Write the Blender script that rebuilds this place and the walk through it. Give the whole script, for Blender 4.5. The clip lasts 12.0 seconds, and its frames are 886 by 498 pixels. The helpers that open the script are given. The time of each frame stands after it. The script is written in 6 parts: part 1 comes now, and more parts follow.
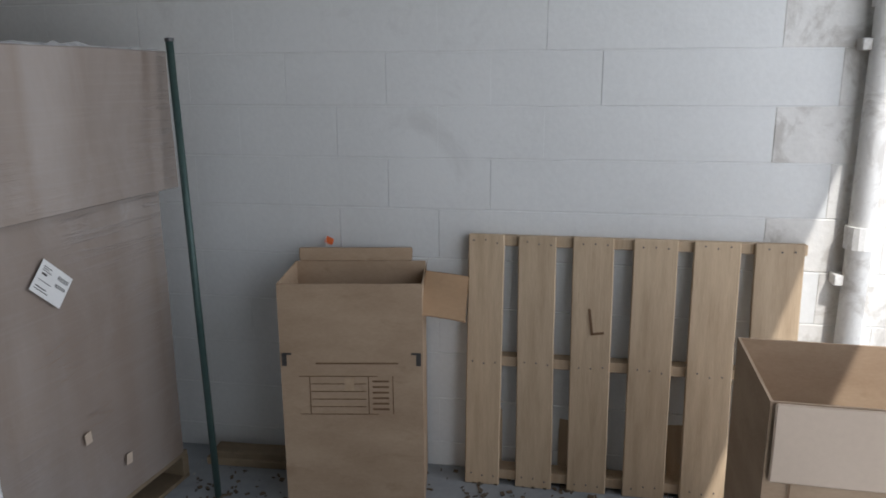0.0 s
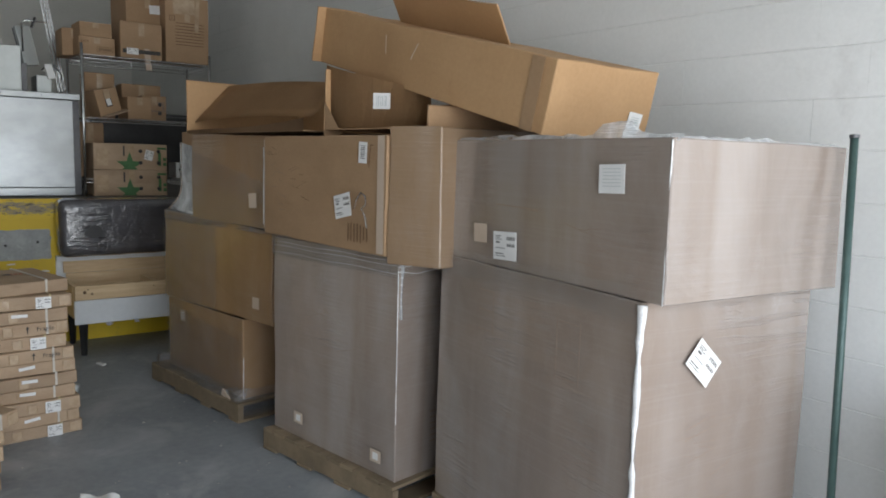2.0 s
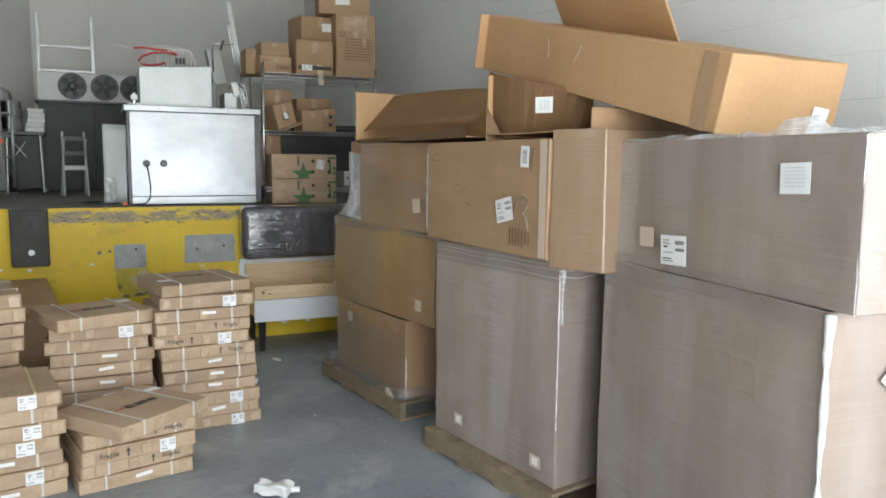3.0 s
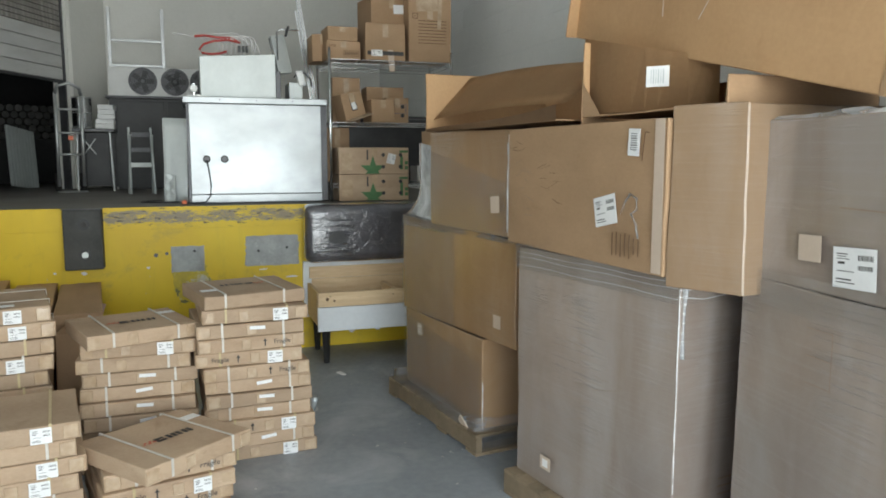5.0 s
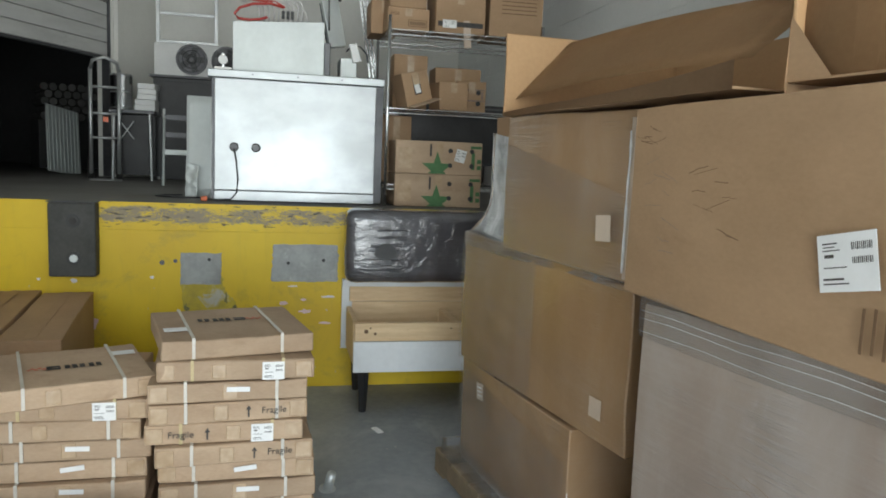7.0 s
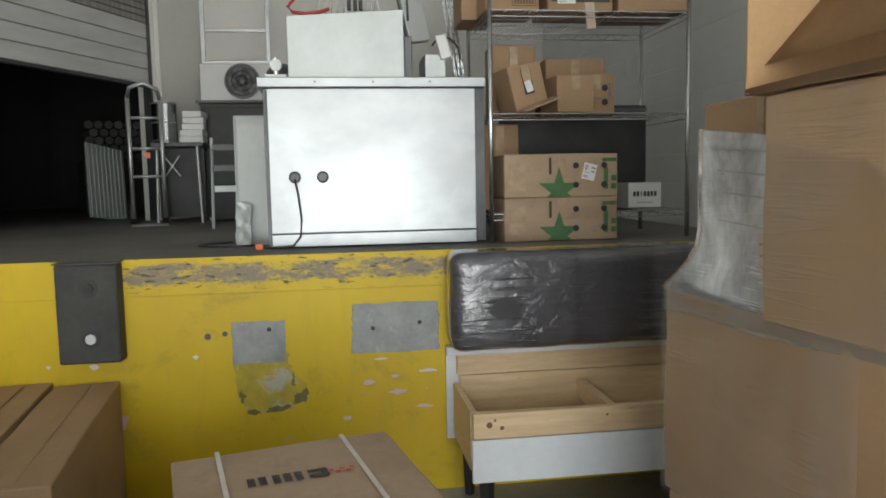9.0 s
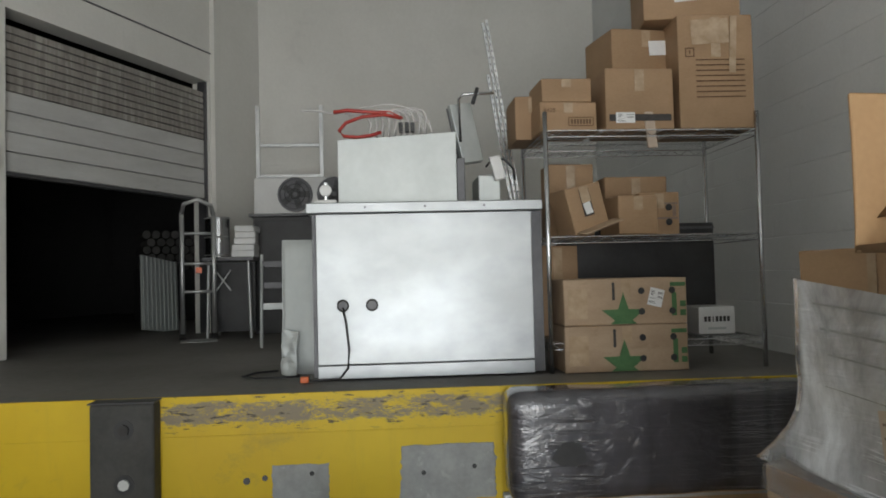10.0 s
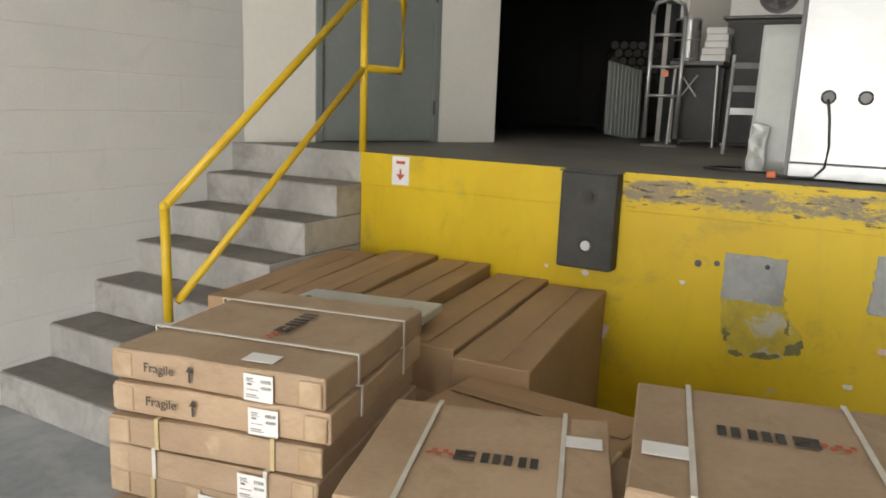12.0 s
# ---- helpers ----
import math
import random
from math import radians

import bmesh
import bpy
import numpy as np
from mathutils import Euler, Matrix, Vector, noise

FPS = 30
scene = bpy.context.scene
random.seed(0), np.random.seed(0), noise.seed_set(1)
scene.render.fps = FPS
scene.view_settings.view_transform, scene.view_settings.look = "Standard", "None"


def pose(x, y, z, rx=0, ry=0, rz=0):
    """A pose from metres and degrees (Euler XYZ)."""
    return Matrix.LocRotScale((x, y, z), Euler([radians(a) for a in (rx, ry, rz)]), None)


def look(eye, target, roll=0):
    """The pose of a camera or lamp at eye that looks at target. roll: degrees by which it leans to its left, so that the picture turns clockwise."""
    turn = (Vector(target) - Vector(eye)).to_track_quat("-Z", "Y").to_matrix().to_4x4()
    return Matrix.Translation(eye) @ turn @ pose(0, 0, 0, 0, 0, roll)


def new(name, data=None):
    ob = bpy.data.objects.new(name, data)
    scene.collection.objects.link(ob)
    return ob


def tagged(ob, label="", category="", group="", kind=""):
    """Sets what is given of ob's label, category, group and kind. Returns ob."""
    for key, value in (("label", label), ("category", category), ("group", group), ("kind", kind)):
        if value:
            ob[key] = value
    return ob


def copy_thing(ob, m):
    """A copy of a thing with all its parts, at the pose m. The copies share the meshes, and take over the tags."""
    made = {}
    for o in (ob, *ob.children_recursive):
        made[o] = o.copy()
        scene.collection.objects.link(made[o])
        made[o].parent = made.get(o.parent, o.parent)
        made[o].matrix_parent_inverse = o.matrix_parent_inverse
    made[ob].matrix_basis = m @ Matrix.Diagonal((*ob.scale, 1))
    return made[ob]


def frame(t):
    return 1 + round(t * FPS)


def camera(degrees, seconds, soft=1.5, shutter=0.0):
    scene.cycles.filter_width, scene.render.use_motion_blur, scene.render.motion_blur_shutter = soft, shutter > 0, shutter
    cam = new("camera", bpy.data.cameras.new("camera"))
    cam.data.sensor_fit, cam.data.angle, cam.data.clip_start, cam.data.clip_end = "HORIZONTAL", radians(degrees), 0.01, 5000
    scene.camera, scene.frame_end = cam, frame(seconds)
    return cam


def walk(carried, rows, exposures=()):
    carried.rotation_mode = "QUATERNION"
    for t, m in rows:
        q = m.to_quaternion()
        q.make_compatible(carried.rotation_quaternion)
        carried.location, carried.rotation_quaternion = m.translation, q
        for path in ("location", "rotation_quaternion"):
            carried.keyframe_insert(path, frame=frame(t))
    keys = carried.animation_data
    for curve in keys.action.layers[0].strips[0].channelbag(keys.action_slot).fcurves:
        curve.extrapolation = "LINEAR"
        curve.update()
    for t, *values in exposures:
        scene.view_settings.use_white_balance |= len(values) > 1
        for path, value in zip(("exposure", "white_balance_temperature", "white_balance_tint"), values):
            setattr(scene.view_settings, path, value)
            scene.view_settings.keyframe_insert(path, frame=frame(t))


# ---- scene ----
cam = camera(61.9, 12.0, soft=1.8)
PATH = [
    (0, (0.493, 0.076, 1.628), (0.153, 1.992, 1.168), -0.3),
    (0.5, (0.281, -0.06, 1.513), (-0.363, 1.798, 1.149), -0.9),
    (1, (0.215, -0.074, 1.593), (-0.862, 1.579, 1.262), 0.0),
    (1.5, (0.256, -0.038, 1.644), (-1.072, 1.436, 1.394), 1.1),
    (2, (0.262, -0.063, 1.638), (-1.321, 1.135, 1.395), 1.6),
    (2.5, (0.262, -0.058, 1.631), (-1.473, 0.906, 1.39), 0.7),
    (3, (0.252, -0.088, 1.624), (-1.548, 0.752, 1.392), 0.6),
    (5, (-0.373, 0.189, 1.601), (-2.253, 0.826, 1.356), 0.0),
    (5.5, (-0.691, 0.275, 1.607), (-2.577, 0.91, 1.414), 0.6),
    (6, (-0.983, 0.39, 1.619), (-2.883, 0.992, 1.457), 0.2),
    (6.5, (-1.294, 0.566, 1.613), (-3.227, 1.068, 1.503), 1.7),
    (7, (-1.63, 0.618, 1.563), (-3.567, 1.054, 1.323), 2.4),
    (7.2, (-1.786, 0.6, 1.548), (-3.714, 1.027, 1.232), 1.9),
    (8.8, (-2.848, 0.578, 1.514), (-4.814, 0.865, 1.286), -0.1),
    (9, (-2.964, 0.537, 1.564), (-4.936, 0.813, 1.377), -1.1),
    (9.5, (-3.113, 0.527, 1.622), (-5.097, 0.771, 1.559), -1.8),
    (10, (-3.193, 0.552, 1.732), (-5.187, 0.697, 1.802), -1.4),
    (10.5, (-3.229, 0.529, 1.732), (-5.22, 0.395, 1.868), -0.6),
    (11, (-3.237, 0.457, 1.697), (-5.141, -0.145, 1.804), 0.9),
    (11.5, (-3.241, 0.472, 1.616), (-4.958, -0.548, 1.501), 1.1),
    (12, (-3.166, 0.505, 1.496), (-4.873, -0.463, 1.113), 2.1),
]
EXPOSURES = [(0.0, -0.38, 6200, 12.0), (0.5, 0.0, 6225, 11.4), (1.0, 0.45, 6250, 10.8), (1.5, 0.88, 6275, 10.1), (2.0, 1.28, 6300, 9.5), (2.5, 1.75, 6325, 8.5), (3.0, 2.08, 6350, 7.5), (5.0, 2.1, 6350, 4.5), (7.0, 2.08, 6300, 4.5), (9.0, 2.15, 6600, 7.5), (9.5, 1.9, 6583, 8.2), (10.5, 1.8, 6550, 9.5), (11.0, 1.8, 6850, 9.2), (11.5, 2.0, 7150, 9.0), (12.0, 2.38, 7200, 12.0)]
walk(cam, [(t, look(eye, target, roll)) for t, eye, target, roll in PATH], EXPOSURES)

# ---- light: open end of the covered bay, sky and sun ----
world = bpy.data.worlds.new("sky")
scene.world = world
world.use_nodes = True
wn = world.node_tree.nodes
sky = wn.new("ShaderNodeTexSky")
sky.sky_type, sky.sun_disc = "NISHITA", False
SUN_FROM = Vector((0.24, -0.51, 0.80)).normalized()
sky.sun_elevation = math.asin(SUN_FROM.z)
sky.sun_rotation = math.atan2(SUN_FROM.x, SUN_FROM.y)
wn["Background"].inputs["Strength"].default_value = 0.08
world.node_tree.links.new(sky.outputs[0], wn["Background"].inputs["Color"])

sun = new("sun", bpy.data.lights.new("sun", "SUN"))
sun.data.energy, sun.data.angle, sun.data.color = 5.0, radians(0.53), (1.0, 0.95, 0.87)
sun.matrix_world = look(SUN_FROM * 30, (0, 0, 0))

# daylight of the open front of the bay
front = new("front_daylight", bpy.data.lights.new("front_daylight", "AREA"))
front.data.shape, front.data.size, front.data.size_y = "RECTANGLE", 3.9, 2.9
front.data.energy, front.data.color = 68.0, (0.97, 0.985, 1.0)
front.matrix_world = look((1.69, 0.90, 1.55), (-5, 0.90, 1.55))

# ---- materials ----
def material(name):
    m = bpy.data.materials.new(name)
    m.use_nodes = True
    return m, m.node_tree.nodes, m.node_tree.links


def ramp(n, stops):
    r = n.new("ShaderNodeValToRGB")
    els = r.color_ramp.elements
    while len(els) < len(stops):
        els.new(0.5)
    for e, (p, c) in zip(els, stops):
        e.position, e.color = p, (*c, 1) if len(c) == 3 else c
    return r


def mixc(n, l, fac, a, b, mode="MIX"):
    x = n.new("ShaderNodeMix")
    x.data_type, x.blend_type = "RGBA", mode
    for sock, v in ((x.inputs[0], fac), (x.inputs[6], a), (x.inputs[7], b)):
        if isinstance(v, (int, float)):
            sock.default_value = v
        elif isinstance(v, tuple):
            sock.default_value = (*v, 1)
        else:
            l.new(v, sock)
    return x.outputs[2]


def coords(n, l, scale=(1, 1, 1), rand=True):
    """Object coordinates in metres, shifted by the object's random number; "place" runs on over neighbouring pieces."""
    mp = n.new("ShaderNodeMapping")
    mp.inputs["Scale"].default_value = scale
    if rand == "place":
        l.new(n.new("ShaderNodeNewGeometry").outputs["Position"], mp.inputs["Vector"])
        return mp.outputs[0]
    tc = n.new("ShaderNodeTexCoord")
    l.new(tc.outputs["Object"], mp.inputs["Vector"])
    if rand:
        oi = n.new("ShaderNodeObjectInfo")
        mul = n.new("ShaderNodeMath")
        mul.operation = "MULTIPLY"
        mul.inputs[1].default_value = 37.0
        l.new(oi.outputs["Random"], mul.inputs[0])
        l.new(mul.outputs[0], mp.inputs["Location"])
    return mp.outputs[0]


def noise_tex(n, l, vec, scale, detail=4.0, rough=0.55, dist=0.0):
    t = n.new("ShaderNodeTexNoise")
    t.inputs["Scale"].default_value, t.inputs["Detail"].default_value = scale, detail
    t.inputs["Roughness"].default_value, t.inputs["Distortion"].default_value = rough, dist
    l.new(vec, t.inputs["Vector"])
    return t.outputs[0]


def bump(n, l, bsdf, height, strength, distance=0.01):
    b = n.new("ShaderNodeBump")
    b.inputs["Strength"].default_value, b.inputs["Distance"].default_value = strength, distance
    l.new(height, b.inputs["Height"])
    l.new(b.outputs[0], bsdf.inputs["Normal"])
    return b


def surface(name, c1, c2, rough=0.6, metal=0.0, big=1.5, fine=40.0, stretch=(1, 1, 1), bumpy=0.15, coat=0.0, rand=True, spots=None, rough2=None, tone=0.0):
    """Two scales of variation between c1 and c2, fine relief, optional dark or light spots."""
    m, n, l = material(name)
    p = n["Principled BSDF"]
    v = coords(n, l, stretch, rand)
    a = noise_tex(n, l, v, big, 5)
    b = noise_tex(n, l, v, fine, 3)
    f = n.new("ShaderNodeMath")
    f.operation = "MULTIPLY_ADD"
    l.new(b, f.inputs[0])
    f.inputs[1].default_value = 0.35
    l.new(a, f.inputs[2])
    r = ramp(n, [(0.42, c1), (0.85, c2)])
    l.new(f.outputs[0], r.inputs[0])
    col = r.outputs[0]
    if spots:
        sc, lo, hi, c3, amount = spots
        s = noise_tex(n, l, v, sc, 6, 0.65, 0.6)
        sr = ramp(n, [(lo, (0, 0, 0)), (hi, (amount, amount, amount))])
        l.new(s, sr.inputs[0])
        col = mixc(n, l, sr.outputs[0], col, c3)
    if tone:
        oi = n.new("ShaderNodeObjectInfo")
        mr = n.new("ShaderNodeMapRange")
        mr.inputs[3].default_value, mr.inputs[4].default_value = 1 - tone, 1 + tone * 0.6
        l.new(oi.outputs["Random"], mr.inputs[0])
        hs = n.new("ShaderNodeHueSaturation")
        l.new(mr.outputs[0], hs.inputs["Value"])
        l.new(col, hs.inputs["Color"])
        col = hs.outputs[0]
    l.new(col, p.inputs["Base Color"])
    p.inputs["Metallic"].default_value = metal
    if rough2 is None:
        p.inputs["Roughness"].default_value = rough
    else:
        rr = ramp(n, [(0.3, (rough,) * 3), (0.7, (rough2,) * 3)])
        l.new(a, rr.inputs[0])
        l.new(rr.outputs[0], p.inputs["Roughness"])
    p.inputs["Coat Weight"].default_value = coat
    p.inputs["Coat Roughness"].default_value = 0.15
    if bumpy:
        bump(n, l, p, f.outputs[0], bumpy, 0.006)
    return m


BLOCK = surface("white_block_paint", (0.66, 0.67, 0.66), (0.76, 0.77, 0.76), 0.62, big=1.1, fine=55, bumpy=0.5, rand="place",
                spots=(2.2, 0.62, 0.78, (0.45, 0.44, 0.42), 0.35))
BLOCK_STAINED = surface("flaking_block_paint", (0.62, 0.61, 0.58), (0.78, 0.77, 0.74), 0.7, big=2.2, fine=45, bumpy=0.9, rand="place",
                        spots=(6, 0.50, 0.60, (0.40, 0.37, 0.33), 0.55))
PLASTER = surface("grey_white_wall_paint", (0.73, 0.72, 0.67), (0.83, 0.82, 0.77), 0.6, big=0.8, fine=30, bumpy=0.2,
                  spots=(1.7, 0.62, 0.85, (0.42, 0.41, 0.39), 0.35))
FLOOR = surface("worn_concrete_floor", (0.185, 0.205, 0.22), (0.325, 0.35, 0.37), 0.55, big=0.9, fine=22, bumpy=0.35, rough2=0.4,
                spots=(1.5, 0.51, 0.70, (0.48, 0.49, 0.50), 0.75), rand=False)
DOCK_TOP = surface("dirty_dock_concrete", (0.10, 0.095, 0.085), (0.19, 0.18, 0.165), 0.6, big=0.9, fine=18, bumpy=0.3,
                   spots=(2.5, 0.6, 0.75, (0.05, 0.05, 0.05), 0.5), rand=False)
STEP = surface("stair_concrete", (0.30, 0.29, 0.27), (0.48, 0.47, 0.45), 0.75, big=2.0, fine=25, bumpy=0.5,
               spots=(3.5, 0.52, 0.7, (0.19, 0.175, 0.155), 0.7), rand=False)
TREAD = surface("stair_tread_grime", (0.13, 0.12, 0.11), (0.24, 0.225, 0.205), 0.75, big=2.5, fine=25, bumpy=0.4, rand=False)
OUTSIDE = surface("yard_concrete", (0.30, 0.29, 0.27), (0.42, 0.41, 0.39), 0.8, big=0.5, fine=9, bumpy=0.2, rand=False)
CEILING = surface("painted_ceiling_deck", (0.58, 0.58, 0.56), (0.68, 0.68, 0.66), 0.7, big=0.6, fine=10, bumpy=0.1)
# near-black colour stands in for the lack of light in the store
STORE_SHADE = surface("store_shade_black", (0.035, 0.035, 0.035), (0.06, 0.06, 0.058), 0.8, big=0.7, fine=10, bumpy=0.1)
KRAFT = surface("kraft_cardboard", (0.36, 0.248, 0.158), (0.48, 0.352, 0.236), 0.72, big=3.0, fine=60, stretch=(1, 1, 2.5), bumpy=0.2, tone=0.13,
                spots=(7, 0.58, 0.76, (0.25, 0.155, 0.085), 0.5))
BROWN = surface("brown_cardboard", (0.325, 0.205, 0.112), (0.42, 0.272, 0.155), 0.7, big=2.0, fine=60, stretch=(1, 1, 2.0), bumpy=0.12, tone=0.07,
                spots=(4, 0.62, 0.8, (0.25, 0.14, 0.065), 0.4))
ORANGE = surface("golden_cardboard", (0.42, 0.252, 0.12), (0.52, 0.325, 0.165), 0.7, big=1.6, fine=60, bumpy=0.1, tone=0.05,
                 spots=(5, 0.64, 0.8, (0.34, 0.18, 0.07), 0.4))
GREYBOX = surface("dusty_cardboard", (0.33, 0.255, 0.205), (0.42, 0.33, 0.27), 0.6, big=1.4, fine=60, stretch=(1, 1, 2), bumpy=0.12, tone=0.04,
                  spots=(2.5, 0.6, 0.8, (0.2, 0.145, 0.115), 0.4))
PALEBOX = surface("pale_cardboard", (0.50, 0.40, 0.31), (0.58, 0.47, 0.37), 0.6, big=1.4, fine=60, bumpy=0.1)
PAPER = surface("white_label_paper", (0.74, 0.74, 0.73), (0.82, 0.82, 0.81), 0.5, big=8, fine=80, bumpy=0.03)
INK = surface("black_print", (0.035, 0.03, 0.028), (0.06, 0.055, 0.05), 0.6, big=30, fine=90, bumpy=0.0)
BROWNINK = surface("brown_print", (0.13, 0.07, 0.035), (0.17, 0.10, 0.05), 0.7, big=30, fine=90, bumpy=0.0)
FAINTINK = surface("faded_print", (0.23, 0.165, 0.125), (0.29, 0.215, 0.165), 0.7, big=30, fine=90, bumpy=0.0)
REDINK = surface("red_print", (0.45, 0.07, 0.03), (0.52, 0.10, 0.05), 0.6, big=30, fine=90, bumpy=0.0)
GREENINK = surface("green_print", (0.05, 0.14, 0.05), (0.08, 0.19, 0.07), 0.6, big=20, fine=90, bumpy=0.0)
STRAP = surface("white_strap", (0.54, 0.51, 0.45), (0.66, 0.63, 0.57), 0.4, big=20, fine=120, bumpy=0.1)
STRAP_Y = surface("yellow_strap", (0.46, 0.37, 0.19), (0.55, 0.45, 0.25), 0.4, big=20, fine=120, bumpy=0.1)
BANDTAPE = surface("clear_packing_tape", (0.40, 0.28, 0.17), (0.54, 0.41, 0.28), 0.16, big=14, fine=50, bumpy=0.4, coat=0.6)
PINE = surface("pine_wood", (0.58, 0.40, 0.22), (0.74, 0.56, 0.34), 0.55, big=3.0, fine=30, stretch=(12, 1.2, 12), bumpy=0.15, tone=0.06,
               spots=(3.0, 0.66, 0.74, (0.25, 0.12, 0.05), 0.8))
PALLET_WOOD = surface("pallet_boards", (0.42, 0.31, 0.20), (0.56, 0.43, 0.29), 0.7, big=3.0, fine=30, stretch=(10, 10, 1.0), bumpy=0.3, tone=0.16,
                      spots=(4.0, 0.66, 0.76, (0.28, 0.17, 0.085), 0.7))
PALLET_OLD = surface("old_pallet_wood", (0.16, 0.12, 0.075), (0.27, 0.205, 0.13), 0.8, big=4.0, fine=30, bumpy=0.4, tone=0.12)
WHITEWOOD = surface("white_painted_wood", (0.66, 0.68, 0.69), (0.77, 0.79, 0.80), 0.5, big=3, fine=30, bumpy=0.1)
STEEL = surface("brushed_stainless", (0.25, 0.265, 0.275), (0.42, 0.435, 0.44), 0.34, 1.0, big=1.6, fine=9, stretch=(1, 0.8, 1.2), bumpy=0.12, rough2=0.50)
GALV = surface("galvanised_sheet", (0.50, 0.53, 0.52), (0.60, 0.63, 0.62), 0.5, 0.55, big=3, fine=25, bumpy=0.06)
DARKSTEEL = surface("dark_steel", (0.07, 0.07, 0.075), (0.13, 0.13, 0.135), 0.45, 0.5, big=3, fine=30, bumpy=0.1)
CHROME = surface("chrome_wire", (0.55, 0.56, 0.57), (0.72, 0.73, 0.74), 0.25, 1.0, big=5, fine=60, bumpy=0.0)
ALU = surface("aluminium", (0.46, 0.47, 0.47), (0.60, 0.61, 0.61), 0.45, 0.85, big=4, fine=40, bumpy=0.05)
RUBBER = surface("black_rubber", (0.025, 0.024, 0.022), (0.055, 0.052, 0.047), 0.7, big=6, fine=50, bumpy=0.5)
BLACK = surface("black_plastic", (0.02, 0.02, 0.021), (0.035, 0.035, 0.036), 0.45, big=6, fine=40, bumpy=0.1)
GREYDOOR = surface("grey_door_paint", (0.19, 0.215, 0.21), (0.24, 0.265, 0.26), 0.42, big=1.2, fine=30, bumpy=0.08,
                   spots=(3, 0.66, 0.8, (0.33, 0.34, 0.34), 0.4))
SHUTTER = surface("white_shutter_paint", (0.50, 0.50, 0.48), (0.62, 0.62, 0.60), 0.5, big=2, fine=30, stretch=(1, 1, 4), bumpy=0.1,
                  spots=(4, 0.6, 0.75, (0.32, 0.31, 0.29), 0.5))
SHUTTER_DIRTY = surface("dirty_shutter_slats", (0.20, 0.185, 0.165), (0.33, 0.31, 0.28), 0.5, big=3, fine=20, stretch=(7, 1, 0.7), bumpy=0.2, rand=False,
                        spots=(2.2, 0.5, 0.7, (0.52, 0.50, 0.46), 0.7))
WHITEPLASTIC = surface("white_plastic", (0.70, 0.70, 0.68), (0.78, 0.78, 0.76), 0.35, big=6, fine=50, bumpy=0.03)
REDHOSE = surface("red_hose", (0.42, 0.035, 0.03), (0.52, 0.06, 0.045), 0.4, big=8, fine=60, bumpy=0.1)
GREENPOLE = surface("green_steel_pole", (0.035, 0.07, 0.065), (0.07, 0.115, 0.105), 0.45, 0.2, big=5, fine=50, bumpy=0.15)
RAILPAINT = surface("yellow_rail_paint", (0.60, 0.38, 0.015), (0.74, 0.50, 0.03), 0.4, big=4, fine=40, bumpy=0.15,
                    spots=(14, 0.68, 0.74, (0.16, 0.10, 0.04), 0.8))
PATCH = surface("bare_steel_patch", (0.25, 0.26, 0.25), (0.38, 0.39, 0.38), 0.6, 0.2, big=8, fine=40, bumpy=0.3,
                spots=(14, 0.58, 0.7, (0.55, 0.56, 0.55), 0.6))
ORANGEBIT = surface("orange_plastic", (0.75, 0.14, 0.04), (0.85, 0.2, 0.06), 0.4, big=6, fine=40, bumpy=0.0)


